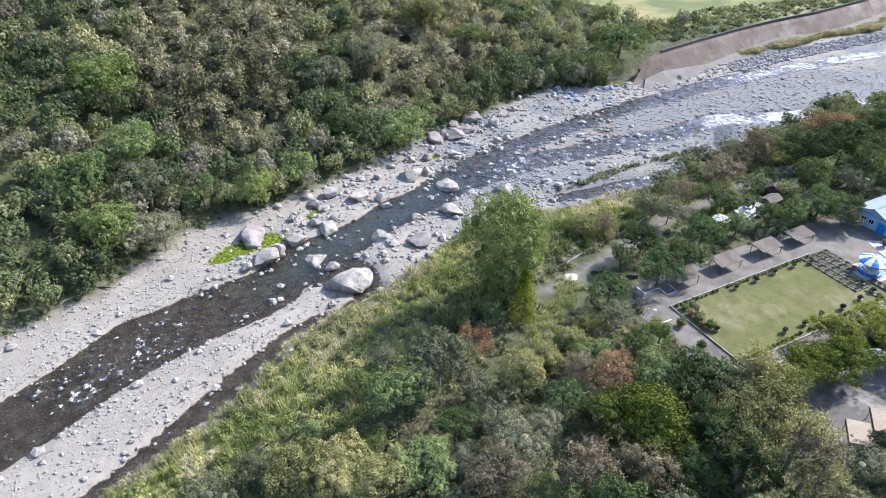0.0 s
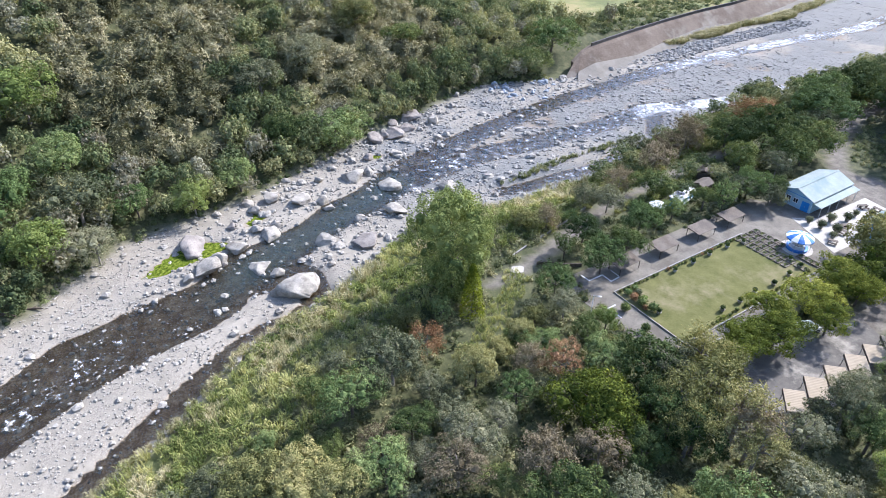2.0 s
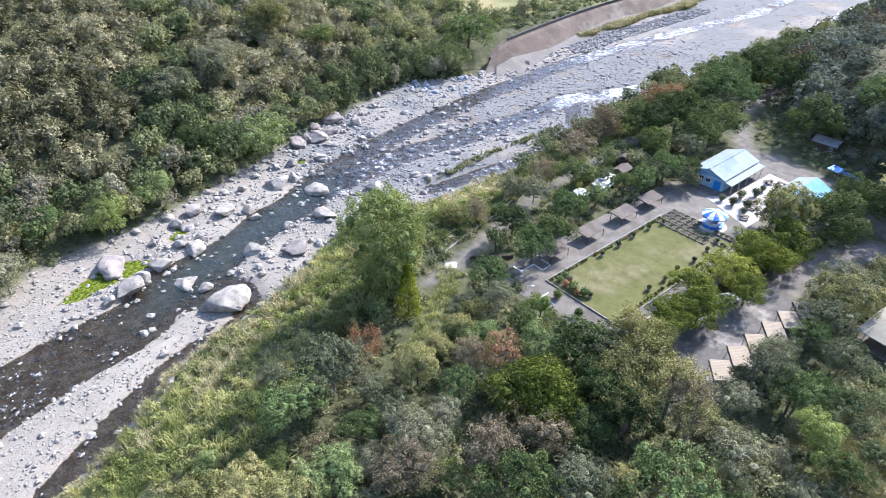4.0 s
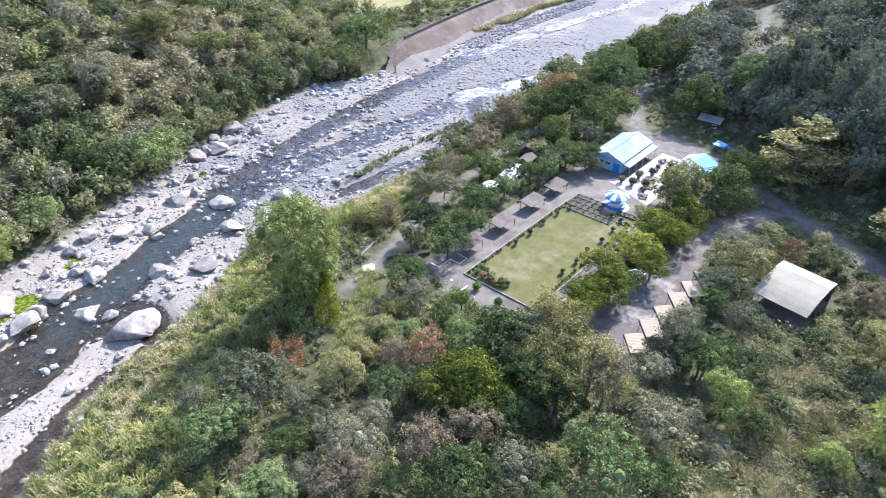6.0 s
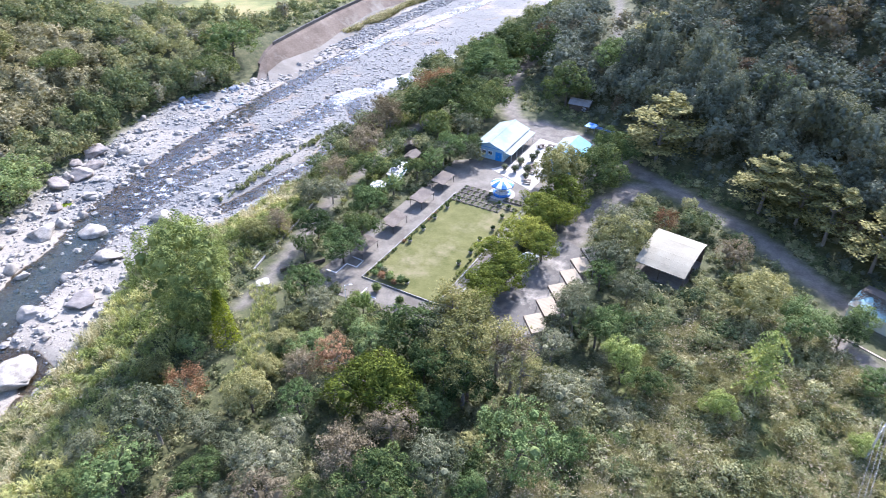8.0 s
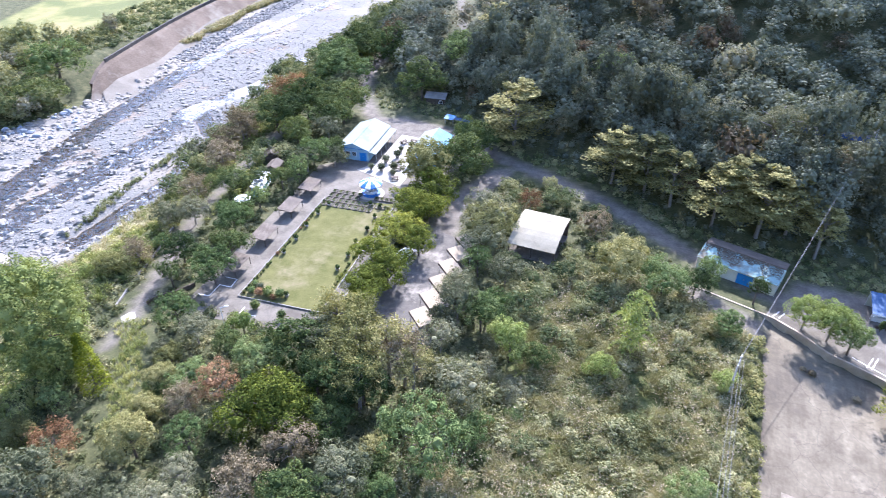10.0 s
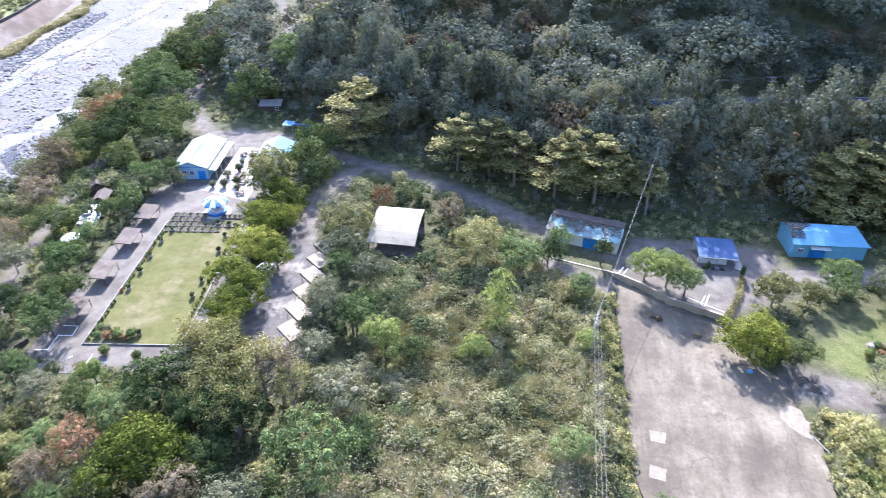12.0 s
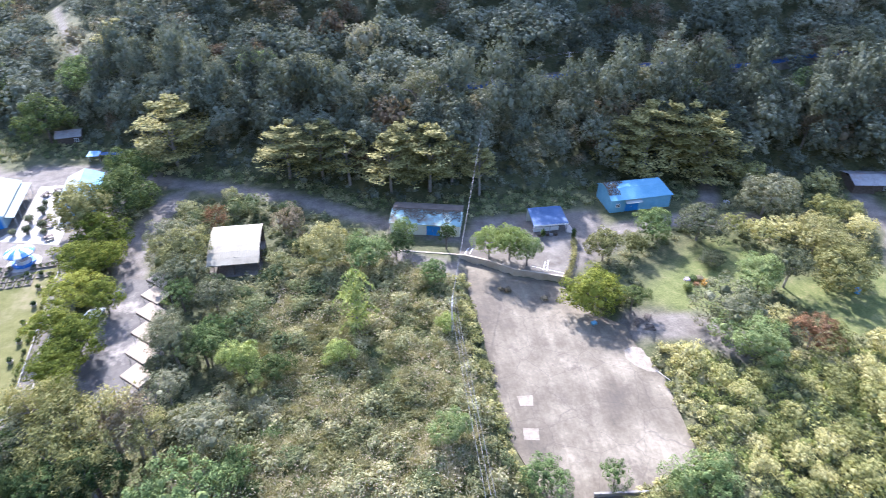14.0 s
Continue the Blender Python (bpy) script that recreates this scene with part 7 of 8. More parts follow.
def build_roses():
    """Bushes in the near corner of the lawn."""
    for k, (u, v, r, kind) in enumerate(((1.6, 1.6, 0.8, "mid"), (3.2, 1.4, 0.9, "rust"), (2.6, 3.0, 0.8, "grey"), (5.0, 1.5, 1.0, "deep"), (1.2, 3.6, 0.7, "mid"), (4.2, 2.9, 0.6, "lime"),
                                         (7.2, 1.8, 1.2, "deep"), (6.2, 1.0, 0.6, "rust"))):
        q = CAMP @ Vector((u, v, 0.12))
        ob = new("rose_bush", leafy_clump("rose_bush", 450 + k, 260, 0.12, r, r * 1.6, LEAVES[kind]))
        ob.matrix_world = pose(q.x, q.y, q.z)
        tagged(ob, "loose garden bush in the corner of the lawn", "bush", "bushes on the lawn")


def build_parterre():
    """Beds divided by low hedges at the head of the lawn."""
    first = None
    r = random.Random(8)
    beds = [(0.8 + 1.5 * i, 33.4 + 1.9 * j) for j in range(4) for i in range(10) if not (i > 4 and j > 1) and not (i > 7 and j == 0)]
    beds += [(11.2 + 1.1 * i, 38.6) for i in range(4)]
    for u, v in beds:
        q = CAMP @ Vector((u, v, 0.14))
        m = pose(q.x, q.y, q.z, 0, 0, 8.5 + r.uniform(-3, 3))
        if first is None:
            first = thing("planting_bed", m, "small planting bed with stone rim and low grey-green plants", "planting bed", "beds at the head of the lawn")
            box_part("rim", [(-0.6, -0.75, 0, -0.5, 0.75, 0.2), (0.5, -0.75, 0, 0.6, 0.75, 0.2), (-0.5, -0.75, 0, 0.5, -0.65, 0.2), (-0.5, 0.65, 0, 0.5, 0.75, 0.2)], CONCRETE, first)
            box_part("soil", [(-0.5, -0.65, 0, 0.5, 0.65, 0.12)], BED_SOIL, first)
            for k in range(3):
                ob = new("plant", leafy_clump("plant", 350 + k, 60, 0.09, 0.26, 0.28, LEAVES["deep" if k == 1 else "grey"]))
                ob.parent, ob.location = first, (r.uniform(-0.15, 0.15), -0.42 + 0.42 * k, 0.1)
        else:
            copy_thing(first, m)


def build_courtyard_things():
    """Garden tables with potted bushes in the courtyard."""
    first, bush = None, None
    r = random.Random(12)
    for x, y in ((-71.5, 121), (-70.2, 124.5), (-71, 128), (-69.6, 131), (-68, 118.5), (-70.5, 117), (-66.8, 116), (-73, 116.5)):
        m = pose(x, y, 0.06, 0, 0, r.uniform(0, 360))
        if bush is None:
            bush = thing("potted_bush", m, "potted bush standing in the pale courtyard", "potted bush", "bushes in the courtyard")
            bm = bmesh.new()
            bmesh.ops.create_cone(bm, cap_ends=True, segments=14, radius1=0.35, radius2=0.5, depth=0.55, matrix=Matrix.Translation((0, 0, 0.275)))
            part("pot", bm, STONE, bush)
            ob = new("plant", leafy_clump("plant", 380, 420, 0.13, 1.15, 1.7, LEAVES["grey"]))
            ob.parent, ob.location = bush, (0, 0, 0.5)
        else:
            s = r.uniform(0.7, 1.15)
            copy_thing(bush, m @ Matrix.Diagonal((s, s, s, 1)))
    for x, y in ((-68.8, 121.5), (-67.2, 119.5), (-72.6, 132.5), (-70.5, 134), (-68.3, 134.6), (-65.5, 114.5)):
        m = pose(x, y, 0.06, 0, 0, r.uniform(0, 90))
        if first is None:
            first = thing("garden_table", m, "dark wooden garden table with benches", "table", "tables in the courtyard")
            box_part("tabletop", [(-0.9, -0.4, 0.7, 0.9, 0.4, 0.76)], DARK_WOOD, first)
            for k in (-0.7, 0.7):
                box_part("leg", [(k - 0.05, -0.32, 0, k + 0.05, 0.32, 0.7)], DARK_WOOD, first)
            for k in (-0.75, 0.75):
                box_part("bench", [(-0.9, k - 0.15, 0.38, 0.9, k + 0.15, 0.44), (-0.75, k - 0.1, 0, -0.65, k + 0.1, 0.38), (0.65, k - 0.1, 0, 0.75, k + 0.1, 0.38)], DARK_WOOD, first)
        else:
            copy_thing(first, m)
    t = thing("tarpaulin_stall", pose(-65, 148.5, float(height(-65, 148.5)), 0, 0, -4), "stall under a bright blue tarpaulin", "stall")
    roof_part("cover", [((-3.4, -1.2, 1.9), (-0.6, -1.2, 1.9), (-0.6, 1.2, 2.2), (-3.4, 1.2, 2.2))], BLUE_PAINT, t, "bright blue tarpaulin")
    roof_part("roof", [((-0.4, -0.5, 1.9), (4.6, -0.5, 1.9), (4.6, 0.6, 2.1), (-0.4, 0.6, 2.1))], DULL_BLUE_ROOF, t, "narrow dull blue sheet roof")
    for x in (-3.2, -0.8, 2.0, 4.4):
        box_part("post", [(x - 0.05, -0.4, 0, x + 0.05, -0.3, 1.95)], STEEL, t)


def stripe(points, width, z, label):
    for a, b in zip(points[:-1], points[1:]):
        a, b = Vector((*a, z)), Vector((*b, z))
        side = (b - a).cross(Vector((0, 0, 1))).normalized() * width / 2
        ahead = (b - a).normalized() * width / 2
        bm = bmesh.new()
        q = [a - side - ahead, b - side + ahead, b + side + ahead, a + side - ahead]
        top = [bm.verts.new(p) for p in q]
        low = [bm.verts.new(p - Vector((0, 0, 0.02))) for p in q]
        bm.faces.new(top)
        bm.faces.new(low[::-1])
        for i in range(4):
            bm.faces.new((top[i], low[i], low[(i + 1) % 4], top[(i + 1) % 4]))
        bmesh.ops.recalc_face_normals(bm, faces=bm.faces)
        tagged(part("parking_line", bm, WHITE_PAINT), label, "road marking", "parking lines", "structure")
        z += 0.001


def build_markings():
    words = "white parking line painted on grey concrete"
    stripe([(-76.0, 68.4), (-73.6, 68.7), (-73.1, 66.4), (-75.4, 66.1), (-74.9, 62.8), (-77, 62.4)], 0.16, 0.062, words)
    stripe(camp((2.5, -4.2), (5.5, -4.0)), 0.16, 0.062, words)
    stripe(camp((2.5, -2.4), (2.5, -4.2)), 0.16, 0.066, words)
    for a, b in (((31.0, 95.0), (29.9, 92.4)), ((31.7, 95.3), (30.6, 92.2)), ((17.2, 101.2), (16.2, 99.4)), ((18.0, 101.0), (17.1, 99.2)), ((28, 93.9), (33.5, 91.0))):
        stripe([a, b], 0.13, 0.062, words)


def build_hedge():
    """Narrow hedge between parking and meadow."""
    line = [(38.3, 101.2), (37.6, 98.6), (36.9, 96), (35.6, 93), (34.2, 90.5), (33.4, 89)]
    r = np.random.default_rng(77)
    at = []
    for (ax, ay), (bx, by) in zip(line[:-1], line[1:]):
        s = r.uniform(0, 1, 420)[:, None]
        p = np.array([[ax, ay, 0]]) * (1 - s) + np.array([[bx, by, 0]]) * s
        at.append(p + np.stack([r.normal(0, 0.28, 420), r.normal(0, 0.28, 420), r.uniform(0.1, 1.15, 420)], 1))
    at = np.concatenate(at)
    v, f = leaf_quads(r, at, np.tile((0, -0.3, 0.8), (len(at), 1)), 0.13, 0.5, 0.8)
    ob = new("hedge", mesh_from("hedge", v, f, LEAVES["tier"]))
    tagged(ob, "narrow yellow-green hedge beside the parking bays", "hedge")
    for k, (x, y, h) in enumerate(((38.3, 101.5, 2.6), (32.4, 102.6, 2.2))):
        c = thing("cypress", pose(x, y, 0.05), "small dark clipped cypress by the parking", "cypress", "clipped cypresses")
        crown = new("crown", leafy_clump("crown", 390 + k, 320, 0.12, 0.55, h, LEAVES["deep"]))
        crown.parent, crown.location = c, (0, 0, 0.3)
        tb = bmesh.new()
        tube(tb, (0, 0, -0.05), (0, 0, 0.6), 0.06, 0.05, 6)
        part("trunk", tb, BARK, c)


CABLE = surface("weathered_cable", (0.13, 0.13, 0.135), (0.22, 0.22, 0.225), 1.0, 0.7, 0.1, 6)


def build_poles():
    """Utility poles with cross-arms, and the cables between them."""
    tops = []
    spots = [(30.4, 151.2, 8.5), (51, 155.5, 8.5), (81, 156.5, 8.5), (104, 153.5, 8.5), (10.6, 76.2, 9.2)]
    first = None
    for x, y, h in spots:
        z = float(height(x, y))
        z -= 2.3 * (y > 140)
        m = pose(x, y, z - 0.3, 0, 0, 10 if y > 140 else 80)
        if first is None:
            first = thing("utility_pole", m, "grey concrete utility pole with cross-arms", "utility pole", "utility poles")
            bm = bmesh.new()
            tube(bm, (0, 0, 0), (0, 0, 9), 0.17, 0.10, 10)
            part("post", bm, POLE_CONCRETE, first)
            for zz in (8.6, 7.7):
                box_part("cross_arm", [(-0.9, -0.05, zz, 0.9, 0.05, zz + 0.1)], STEEL, first)
                for xx in (-0.8, -0.35, 0.35, 0.8):
                    bm = bmesh.new()
                    tube(bm, (xx, 0, zz + 0.1), (xx, 0, zz + 0.28), 0.05, 0.03, 6)
                    part("insulator", bm, WHITE_PAINT, first)
        else:
            copy_thing(first, m)
        tops.append(Vector((x, y, z + 8.5)))

    def cable(a, b, sag, thick, label):
        data = bpy.data.curves.new("cable", "CURVE")
        data.dimensions, data.bevel_depth, data.bevel_resolution = "3D", thick, 1
        line = data.splines.new("POLY")
        n = 24
        line.points.add(n)
        for k in range(n + 1):
            s = k / n
            p = a.lerp(b, s) - Vector((0, 0, sag * 4 * s * (1 - s)))
            line.points[k].co = (*p, 1)
        data.materials.append(CABLE)
        tagged(new("cable", data), label, "cable", "overhead cables")

    side = Vector((0.45, 0, 0))
    for k in range(3):
        for off in (-0.8, 0.35):
            o = Vector((0, 0, 0.3 * (off > 0)))
            cable(tops[k] + o, tops[k + 1] + o, 0.5, 0.025, "thin overhead cable along the hill road")
    cable(tops[0], tops[0] + Vector((-38, 4, 1)), 0.5, 0.025, "thin overhead cable along the hill road")
    lot, hill = tops[4], tops[0]
    cable(hill, lot, 1.0, 0.036, "thick grey overhead cable down to the yard")
    near = Vector((9.5, 12, 14))
    for off in (-1, 0.1, 1):
        cable(lot + side * off, near + side * off * 1.4, 1.2, 0.021, "pale overhead cable above the scrub")
    p = thing("utility_pole", pose(near.x, near.y, -0.2, 0, 0, 80), "grey concrete utility pole with cross-arms", "utility pole", "utility poles")
    bm = bmesh.new()
    tube(bm, (0, 0, 0), (0, 0, 14.4), 0.2, 0.11, 10)
    part("post", bm, POLE_CONCRETE, p)
    box_part("cross_arm", [(-0.9, -0.05, 14.0, 0.9, 0.05, 14.1)], STEEL, p)


def build_hill_road():
    """Road on the slope with its blue barrier."""
    line = [(-20, 158.5), (0, 152.5), (16, 150.5), (30, 150.8), (39, 152), (50, 155.5), (66, 157.5), (81, 157), (95, 154), (111, 153.5), (133, 149.5), (160, 141)]
    line = [Vector(p) for p in line]
    fine = []
    for a, b in zip(line[:-1], line[1:]):
        fine += [a.lerp(b, k / 4) for k in range(4)]
    bm = bmesh.new()
    prev = None
    for k, p in enumerate(fine):
        d = (fine[min(k + 1, len(fine) - 1)] - fine[max(k - 1, 0)]).normalized()
        n = Vector((-d.y, d.x))
        z = max(float(height(*(p + n * s))) for s in (-1, 1, 2.5)) + 0.12
        row = [bm.verts.new((*(p - n * 1.2), z)), bm.verts.new((*(p + n * 4.2), z)), bm.verts.new((*(p - n * 1.2), z - 2.5))]
        if prev:
            bm.faces.new((prev[0], row[0], row[1], prev[1]))
            bm.faces.new((prev[2], row[2], row[0], prev[0]))
        prev = row
    bmesh.ops.recalc_face_normals(bm, faces=bm.faces)
    tagged(part("hill_road", bm, ASPHALT), "narrow asphalt road along the wooded slope", "road", kind="structure")
    fence = thing("road_barrier", pose(0, 0, 0), "long dark blue barrier along the hill road", "barrier")
    for k, (a, b) in enumerate(zip(fine[8:-2], fine[9:-1])):
        za, zb = (max(float(height(*(p + Vector((0, s))))) for s in (-1, 1, 2.5)) + 0.14 for p in (a, b))
        d = (b - a).normalized()
        n = Vector((d.y, -d.x)) * 1.1
        bm = bmesh.new()
        q = [Vector((*(a + n), za)), Vector((*(b + n), zb))]
        low = [bm.verts.new(v + Vector((0, 0, dz)) + Vector((*n, 0)) * w) for dz, w in ((0.1, 0), (1.15, 0), (1.15, 0.06), (0.1, 0.06)) for v in q]
        for i in range(4):
            j = (i + 1) % 4
            bm.faces.new((low[2 * i], low[2 * i + 1], low[2 * j + 1], low[2 * j]))
        bm.faces.new((low[0], low[2], low[4], low[6]))
        bm.faces.new((low[1], low[7], low[5], low[3]))
        bmesh.ops.recalc_face_normals(bm, faces=bm.faces)
        part("panel", bm, BARRIER_BLUE, fence)


BARRIER_BLUE = surface("barrier_blue", (0.03, 0.08, 0.24), (0.05, 0.12, 0.33), 0.8, 0.6, 0.1, 8)


def build_hill_houses():
    for x, y, turn, w, l, words in ((-76.9, 161.4, 10, 5.5, 4.2, "small grey-roofed hut at the wood's edge"), (110, 114, -8, 9, 6, "low grey-roofed house beside the hill"),
                                    (116.5, 107, -8, 6, 5, "low grey-roofed house beside the hill")):
        z = float(height(x, y))
        h = thing("farm_house", pose(x, y, z - 0.9, 0, 0, turn), words, "house")
        bm = bmesh.new()
        for a in (-w / 2, w / 2 - 0.2):
            box(bm, a, -l / 2, 0, a + 0.2, l / 2, 2.6)
        box(bm, -w / 2 + 0.2, -l / 2, 0, w / 2 - 0.2, -l / 2 + 0.2, 2.6)
        box(bm, -w / 2 + 0.2, l / 2 - 0.2, 0, w / 2 - 0.2, l / 2, 2.6)
        part("wall", bm, DARK_WOOD, h)
        roof_part("roof", [((-w / 2 - 0.4, -l / 2 - 0.5, 2.55), (w / 2 + 0.4, -l / 2 - 0.5, 2.55), (w / 2 + 0.4, 0, 3.6), (-w / 2 - 0.4, 0, 3.6)),
                           ((-w / 2 - 0.4, l / 2 + 0.5, 2.55), (w / 2 + 0.4, l / 2 + 0.5, 2.55), (w / 2 + 0.4, 0, 3.6), (-w / 2 - 0.4, 0, 3.6))], GREY_ROOF, h)
        box_part("door", [(-0.5, -l / 2 - 0.04, 0, 0.5, -l / 2 + 0.02, 2.1)], DARK_WOOD, h)
        window(h, w / 4 + 0.3, -l / 2, 1.0, 1.0, 1.0)


GREY_ROOF = surface("grey_sheet_roof", (0.22, 0.21, 0.205), (0.4, 0.385, 0.37), 0.5, 0.6, 0.2, 10, stain=(0.26, 0.17, 0.13))


def build_car(x, y, turn, paint, label):
    """A parked car: body, cabin glass, wheels with tyre and rim."""
    car = thing("car", pose(x, y, 0.04, 0, 0, turn), label, "car")
    bm = bmesh.new()
    prof = [(-2.1, 0.35), (2.1, 0.35), (2.15, 0.75), (1.2, 0.95), (0.6, 1.42), (-1.2, 1.46), (-1.9, 1.0), (-2.15, 0.9)]
    left, right = [bm.verts.new((a, -0.85, z)) for a, z in prof], [bm.verts.new((a, 0.85, z)) for a, z in prof]
    bm.faces.new(left)
    bm.faces.new(right[::-1])
    for i in range(len(prof)):
        j = (i + 1) % len(prof)
        bm.faces.new((left[j], left[i], right[i], right[j]))
    bmesh.ops.recalc_face_normals(bm, faces=bm.faces)
    bmesh.ops.bevel(bm, geom=list(bm.edges), offset=0.07, segments=2, affect="EDGES")
    part("body", bm, paint, car)
    box_part("side_window", [(-1.1, -0.87, 0.98, 0.5, -0.845, 1.34), (-1.1, 0.845, 0.98, 0.5, 0.87, 1.34)], GLASS, car, "dark side windows")
    for a in (-1.35, 1.35):
        for b in (-0.82, 0.82):
            bm = bmesh.new()
            tube(bm, (a, b - 0.1, 0.32), (a, b + 0.1, 0.32), 0.32, 0.32, 16)
            wheel = part("wheel", bm, DARK, car)
            bm = bmesh.new()
            tube(bm, (a, b - 0.11, 0.32), (a, b + 0.11, 0.32), 0.19, 0.19, 12)
            part("rim", bm, STEEL, wheel)


def build_yard_things():
    z = -1.0
    bm = bmesh.new()
    box(bm, -0.45, -0.35, 0, 0.45, 0.35, 0.6, 0.05)
    ob = part("water_tank", bm, BLUE_ROOF)
    ob.matrix_world = pose(35.3, 78.2, float(height(35.3, 78.2)), 0, 0, 15)
    tagged(ob, "light blue plastic tank under the tree", "tank")
    for k, (x, y, turn) in enumerate(((42.4, 76.4, 20), (43.6, 74.6, -15), (44.2, 77.2, 60))):
        g = float(height(x, y))
        t = thing("scrap_pile", pose(x, y, g, 0, 0, turn), "pile of old timber and rusty sheets in the shade", "scrap pile", "scrap by the yard")
        for i in range(5):
            box_part("board", [(-1.1 + 0.1 * i, -0.5 + 0.22 * i, 0.02 + 0.09 * i, 1.0 - 0.12 * i, -0.3 + 0.22 * i, 0.10 + 0.09 * i)], (DARK_WOOD, BROWN_SHEET)[i % 2], t)
    for x, y, r, n in ((22.5, 88.5, 0.9, 5), (28.5, 85.5, 0.8, 9), (21.3, 89.2, 0.6, 3)):
        ob = new("dry_shrub", leafy_clump("dry_shrub", 400 + n, 200, 0.09, r, r * 0.9, LEAVES["brown"]))
        ob.matrix_world = pose(x, y, -1.24)
        tagged(ob, "low dry shrub growing through the yard", "shrub", "dry shrubs in the yard")
    bm = bmesh.new()
    tube(bm, (0, -1.6, 0.06), (0, 1.6, 0.06), 0.09, 0.08, 8)
    ob = part("concrete_post", bm, PALE_CONCRETE)
    ob.matrix_world = pose(42.2, 65.2, -1.24, 0, 0, 30)
    tagged(ob, "pale concrete post lying at the yard's edge", "post")
    bed = thing("flower_bed", pose(56.4, 85.4, float(height(56.4, 85.4)), 0, 0, 20), "round flower bed with purple and yellow flowers", "flower bed")
    for k, (dx, dy, mat, s) in enumerate(((-0.7, 0.8, FLOWER_PURPLE, 0.7), (0.1, 0.6, LEAVES["deep"], 1.0), (0.9, 0.2, LEAVES["brown"], 1.0), (0.7, -1.0, FLOWER_YELLOW, 0.8), (1.3, -0.6, FLOWER_YELLOW, 0.7),
                                          (-0.3, -0.5, LEAVES["rust"], 0.7))):
        ob = new("plant", leafy_clump("plant", 420 + k, 150, 0.11, s, s, mat))
        ob.parent, ob.location = bed, (dx * 1.3, dy * 1.3, 0)
    bm = bmesh.new()
    bmesh.ops.create_cone(bm, cap_ends=True, segments=16, radius1=0.45, radius2=0.5, depth=0.9, matrix=Matrix.Translation((0, 0, 0.45)))
    ob = part("barrel", bm, BLUE_PAINT)
    ob.matrix_world = pose(83.6, 79.1, float(height(83.6, 79.1)))
    tagged(ob, "bright blue plastic barrel on the meadow", "barrel")
    ob = new("clipped_bush", leafy_clump("clipped_bush", 440, 500, 0.13, 1.0, 2.1, LEAVES["deep"]))
    ob.matrix_world = pose(53.9, 83.2, float(height(53.9, 83.2)))
    tagged(ob, "dark rounded bush on the meadow", "bush")
    ob = new("garden_basin", mesh_from("garden_basin", ICO2[0] * (0.7, 0.7, 0.35), ICO2[1], STEEL, True))
    ob.matrix_world = pose(75.5, 111.4, float(height(75.5, 111.4)) + 0.2)
    tagged(ob, "round pale basin beside the track", "basin")


FLOWER_PURPLE = leafy("purple_flowers", (0.25, 0.2, 0.45), (0.45, 0.4, 0.65), (0.7, 0.66, 0.8))
FLOWER_YELLOW = leafy("yellow_flowers", (0.3, 0.17, 0.01), (0.55, 0.33, 0.02), (0.7, 0.5, 0.06))


def build_walk_things():
    """Clipped shrubs and a lamp at the corner of the pavement, cypresses beside the grass walk."""
    for k, (x, y, r) in enumerate(((-59.6, 63.4, 0.9), (-65.2, 63.5, 1.0))):
        ob = new("clipped_shrub", leafy_clump("clipped_shrub", 460 + k, 420, 0.12, r, r * 1.9, LEAVES["deep"]))
        ob.matrix_world = pose(x, y, 0.04)
        tagged(ob, "round dark shrub standing on the pavement", "shrub", "shrubs on the pavement")
    for k, (x, y, h) in enumerate(((-65.9, 40.4, 3.6), (-64.6, 41.2, 3.2))):
        c = thing("cypress", pose(x, y, float(height(x, y))), "slim dark cypress beside the grass walk", "cypress", "cypresses by the walk")
        crown = new("crown", leafy_clump("crown", 470 + k, 900, 0.11, 0.85, h, LEAVES["deep"]))
        crown.parent, crown.location = c, (0, 0, 0.25)
        bm = bmesh.new()
        tube(bm, (0, 0, -0.1), (0, 0, 0.6), 0.09, 0.07, 7)
        part("trunk", bm, BARK, c)
    x, y = -66.8, 57.5
    l = thing("street_lamp", pose(x, y, float(height(x, y)), 0, 0, 40), "slim white street lamp beside the pavement", "street lamp")
    bm = bmesh.new()
    tube(bm, (0, 0, -0.1), (0, 0, 4.2), 0.07, 0.05, 8)
    part("post", bm, WHITE_PAINT, l)
    bm = bmesh.new()
    tube(bm, (0, 0, 4.15), (0.9, 0, 4.4), 0.04, 0.03, 6)
    part("arm", bm, WHITE_PAINT, l)
    box_part("lamp_head", [(0.75, -0.12, 4.33, 1.3, 0.12, 4.45)], WHITE_PAINT, l, "white lamp head", 0.03)


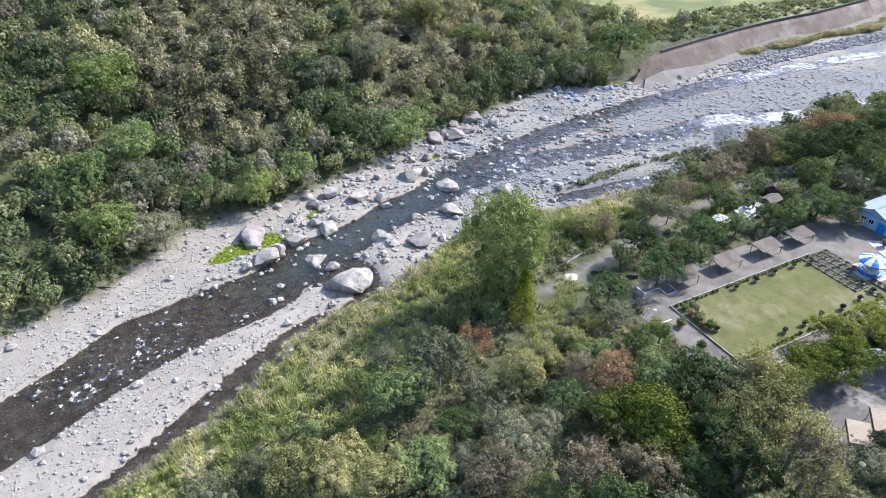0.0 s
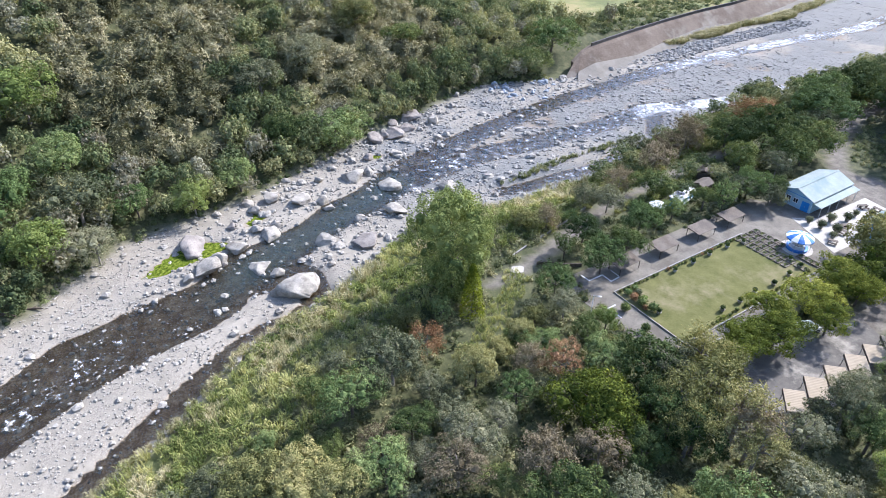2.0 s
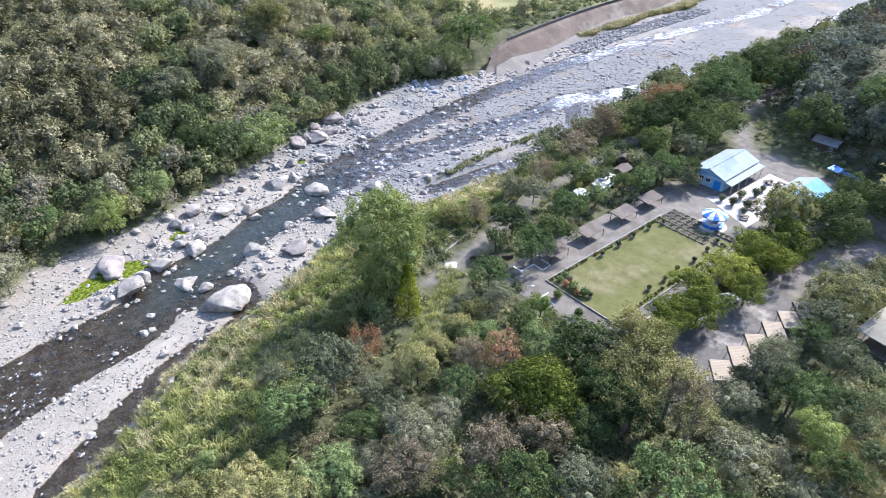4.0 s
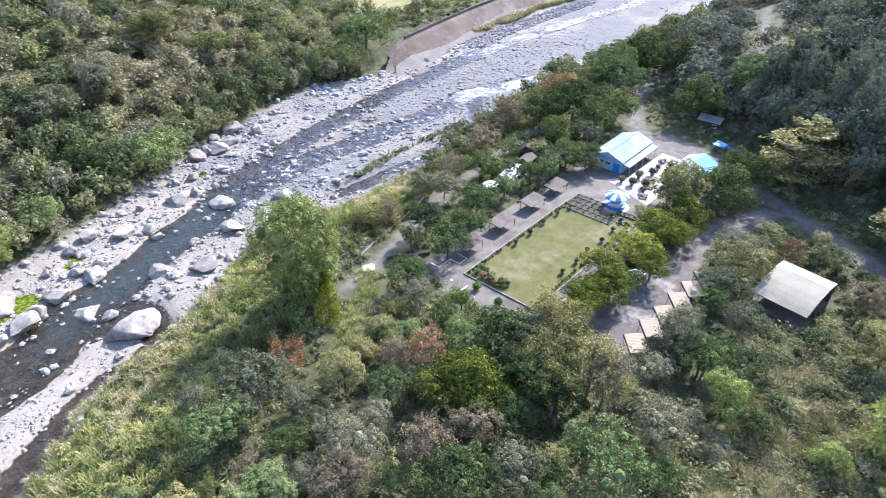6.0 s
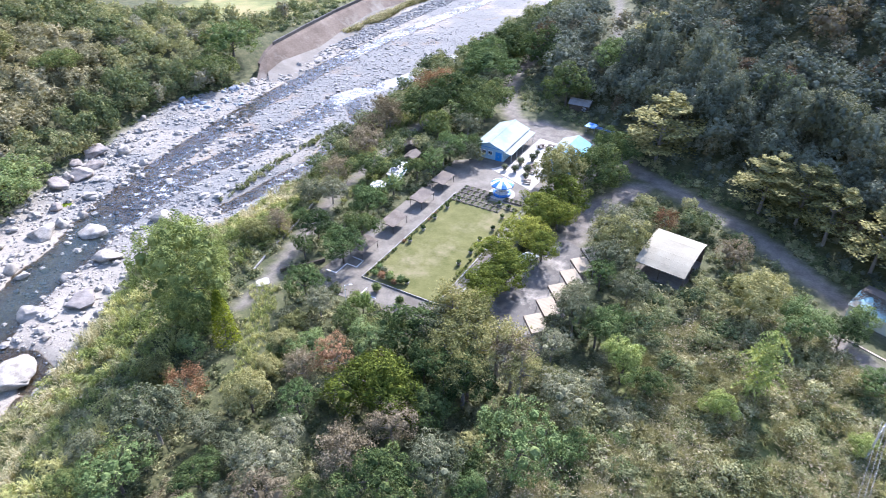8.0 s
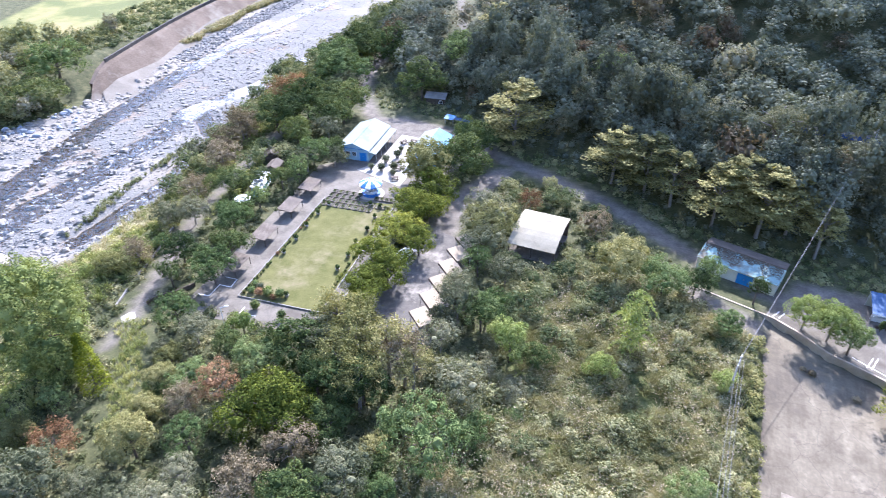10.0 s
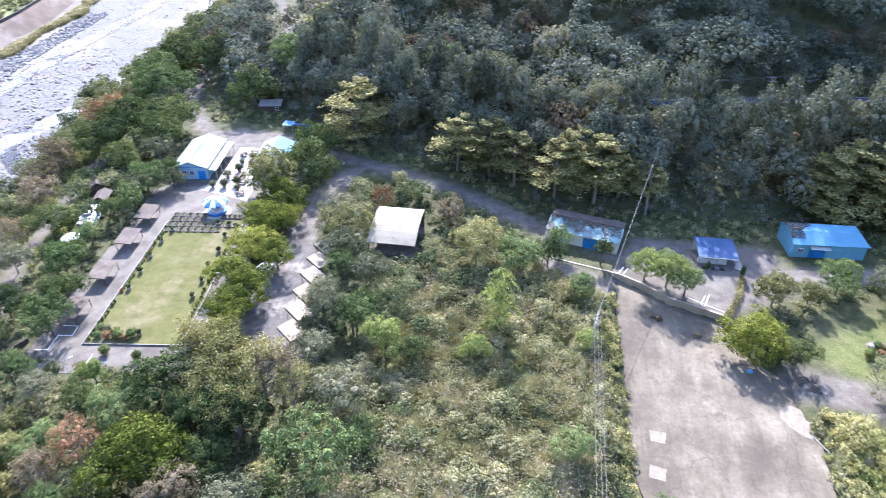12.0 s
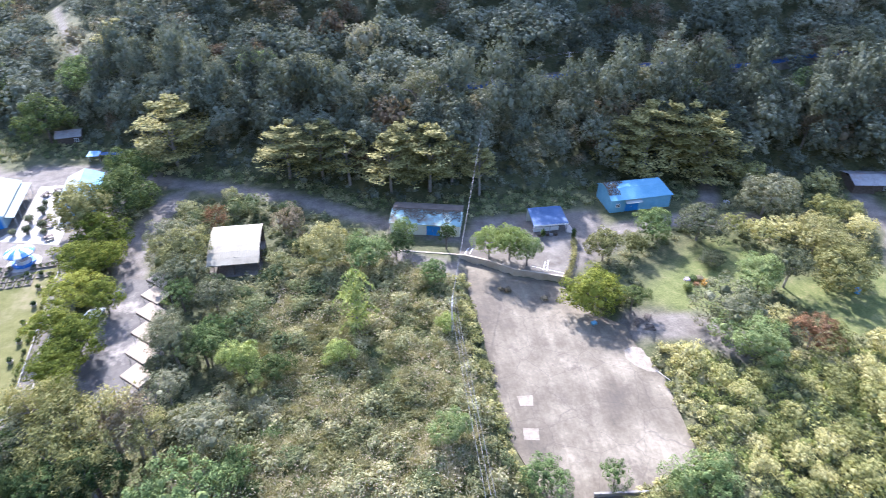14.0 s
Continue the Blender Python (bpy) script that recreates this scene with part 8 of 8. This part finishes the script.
def build_river_details():
    """Tufts on the gravel island, driftwood."""
    r = np.random.default_rng(91)
    line = np.array([(-124, 70), (-126.5, 82), (-129, 95), (-131, 108), (-132.5, 120)], float)
    x, y = r.uniform(-140, -118, 2600), r.uniform(66, 124, 2600)
    keep = away(x, y, line) < 1.7 * value_noise(x, y, 0.2, 3)
    x, y = x[keep], y[keep]
    tile("island_grass", grass_prototypes(500, 4, 26, 0, 0.03), x, y, height(x, y), r.uniform(0.5, 1.1, len(x)), r.uniform(0, 0.8, len(x)), SCRUB_LEAVES, 12,
         "dull green grass on the gravel island", "grass")
    line = np.array([(-199, 186), (-203, 210), (-206.5, 232), (-209, 252), (-214, 275), (-222, 300)], float)
    x, y = r.uniform(-226, -194, 9000), r.uniform(184, 302, 9000)
    keep = away(x, y, line) < 3.4 * value_noise(x, y, 0.15, 71) + 0.6
    x, y = x[keep], y[keep]
    tile("beach_grass", grass_prototypes(520, 4, 30, 0, 0.03), x, y, np.full(len(x), -6.4), r.uniform(1.3, 2.4, len(x)), r.uniform(0.1, 1, len(x)), REED_LEAVES, 72,
         "straw-coloured grass on the beach below the embankment", "grass")
    line = np.array([(-188, 176), (-193, 203), (-196.5, 232), (-201, 262)], float)
    x, y = r.uniform(-208, -182, 5000), r.uniform(172, 266, 5000)
    keep = away(x, y, line) < 4.5
    x, y, size = x[keep], y[keep], np.clip(0.3 + r.exponential(0.2, keep.sum()), 0.3, 1.0)
    tile("beach_rocks", stone_prototypes(540, 6, ICO1), x, y, np.maximum(height(x, y), -6.7) + size * 0.15, size, r.uniform(0, 1, len(x)), GREY_COBBLE, 73,
         "dark rocks along the far side of the upper river", "rocks")
    for x, y, turn, l in ((-114.6, -37.5, 62, 5.5), (-115.6, -33, 75, 4.0)):
        bm = bmesh.new()
        tube(bm, (-l / 2, 0, 0), (l * 0.1, 0.1, 0.1), 0.3, 0.24, 9)
        tube(bm, (l * 0.08, 0.1, 0.1), (l / 2, -0.15, 0.05), 0.24, 0.12, 9)
        tube(bm, (0, 0, 0.1), (0.7, 0.8, 0.35), 0.1, 0.04, 6)
        ob = part("driftwood", bm, DARK_WOOD)
        ob.matrix_world = pose(x, y, float(height(x, y)) + 0.2, 0, 0, turn)
        tagged(ob, "dark driftwood log stranded on the gravel", "driftwood", "stranded logs")



build_lawn_edge()
build_parterre()
build_roses()
build_courtyard_things()
build_markings()
build_hedge()
build_poles()
build_hill_road()
build_hill_houses()
build_car(-48.9, 88.4, 70, WHITE_PAINT, "white car parked in the shade of the trees")
build_yard_things()
build_walk_things()
build_river_details()
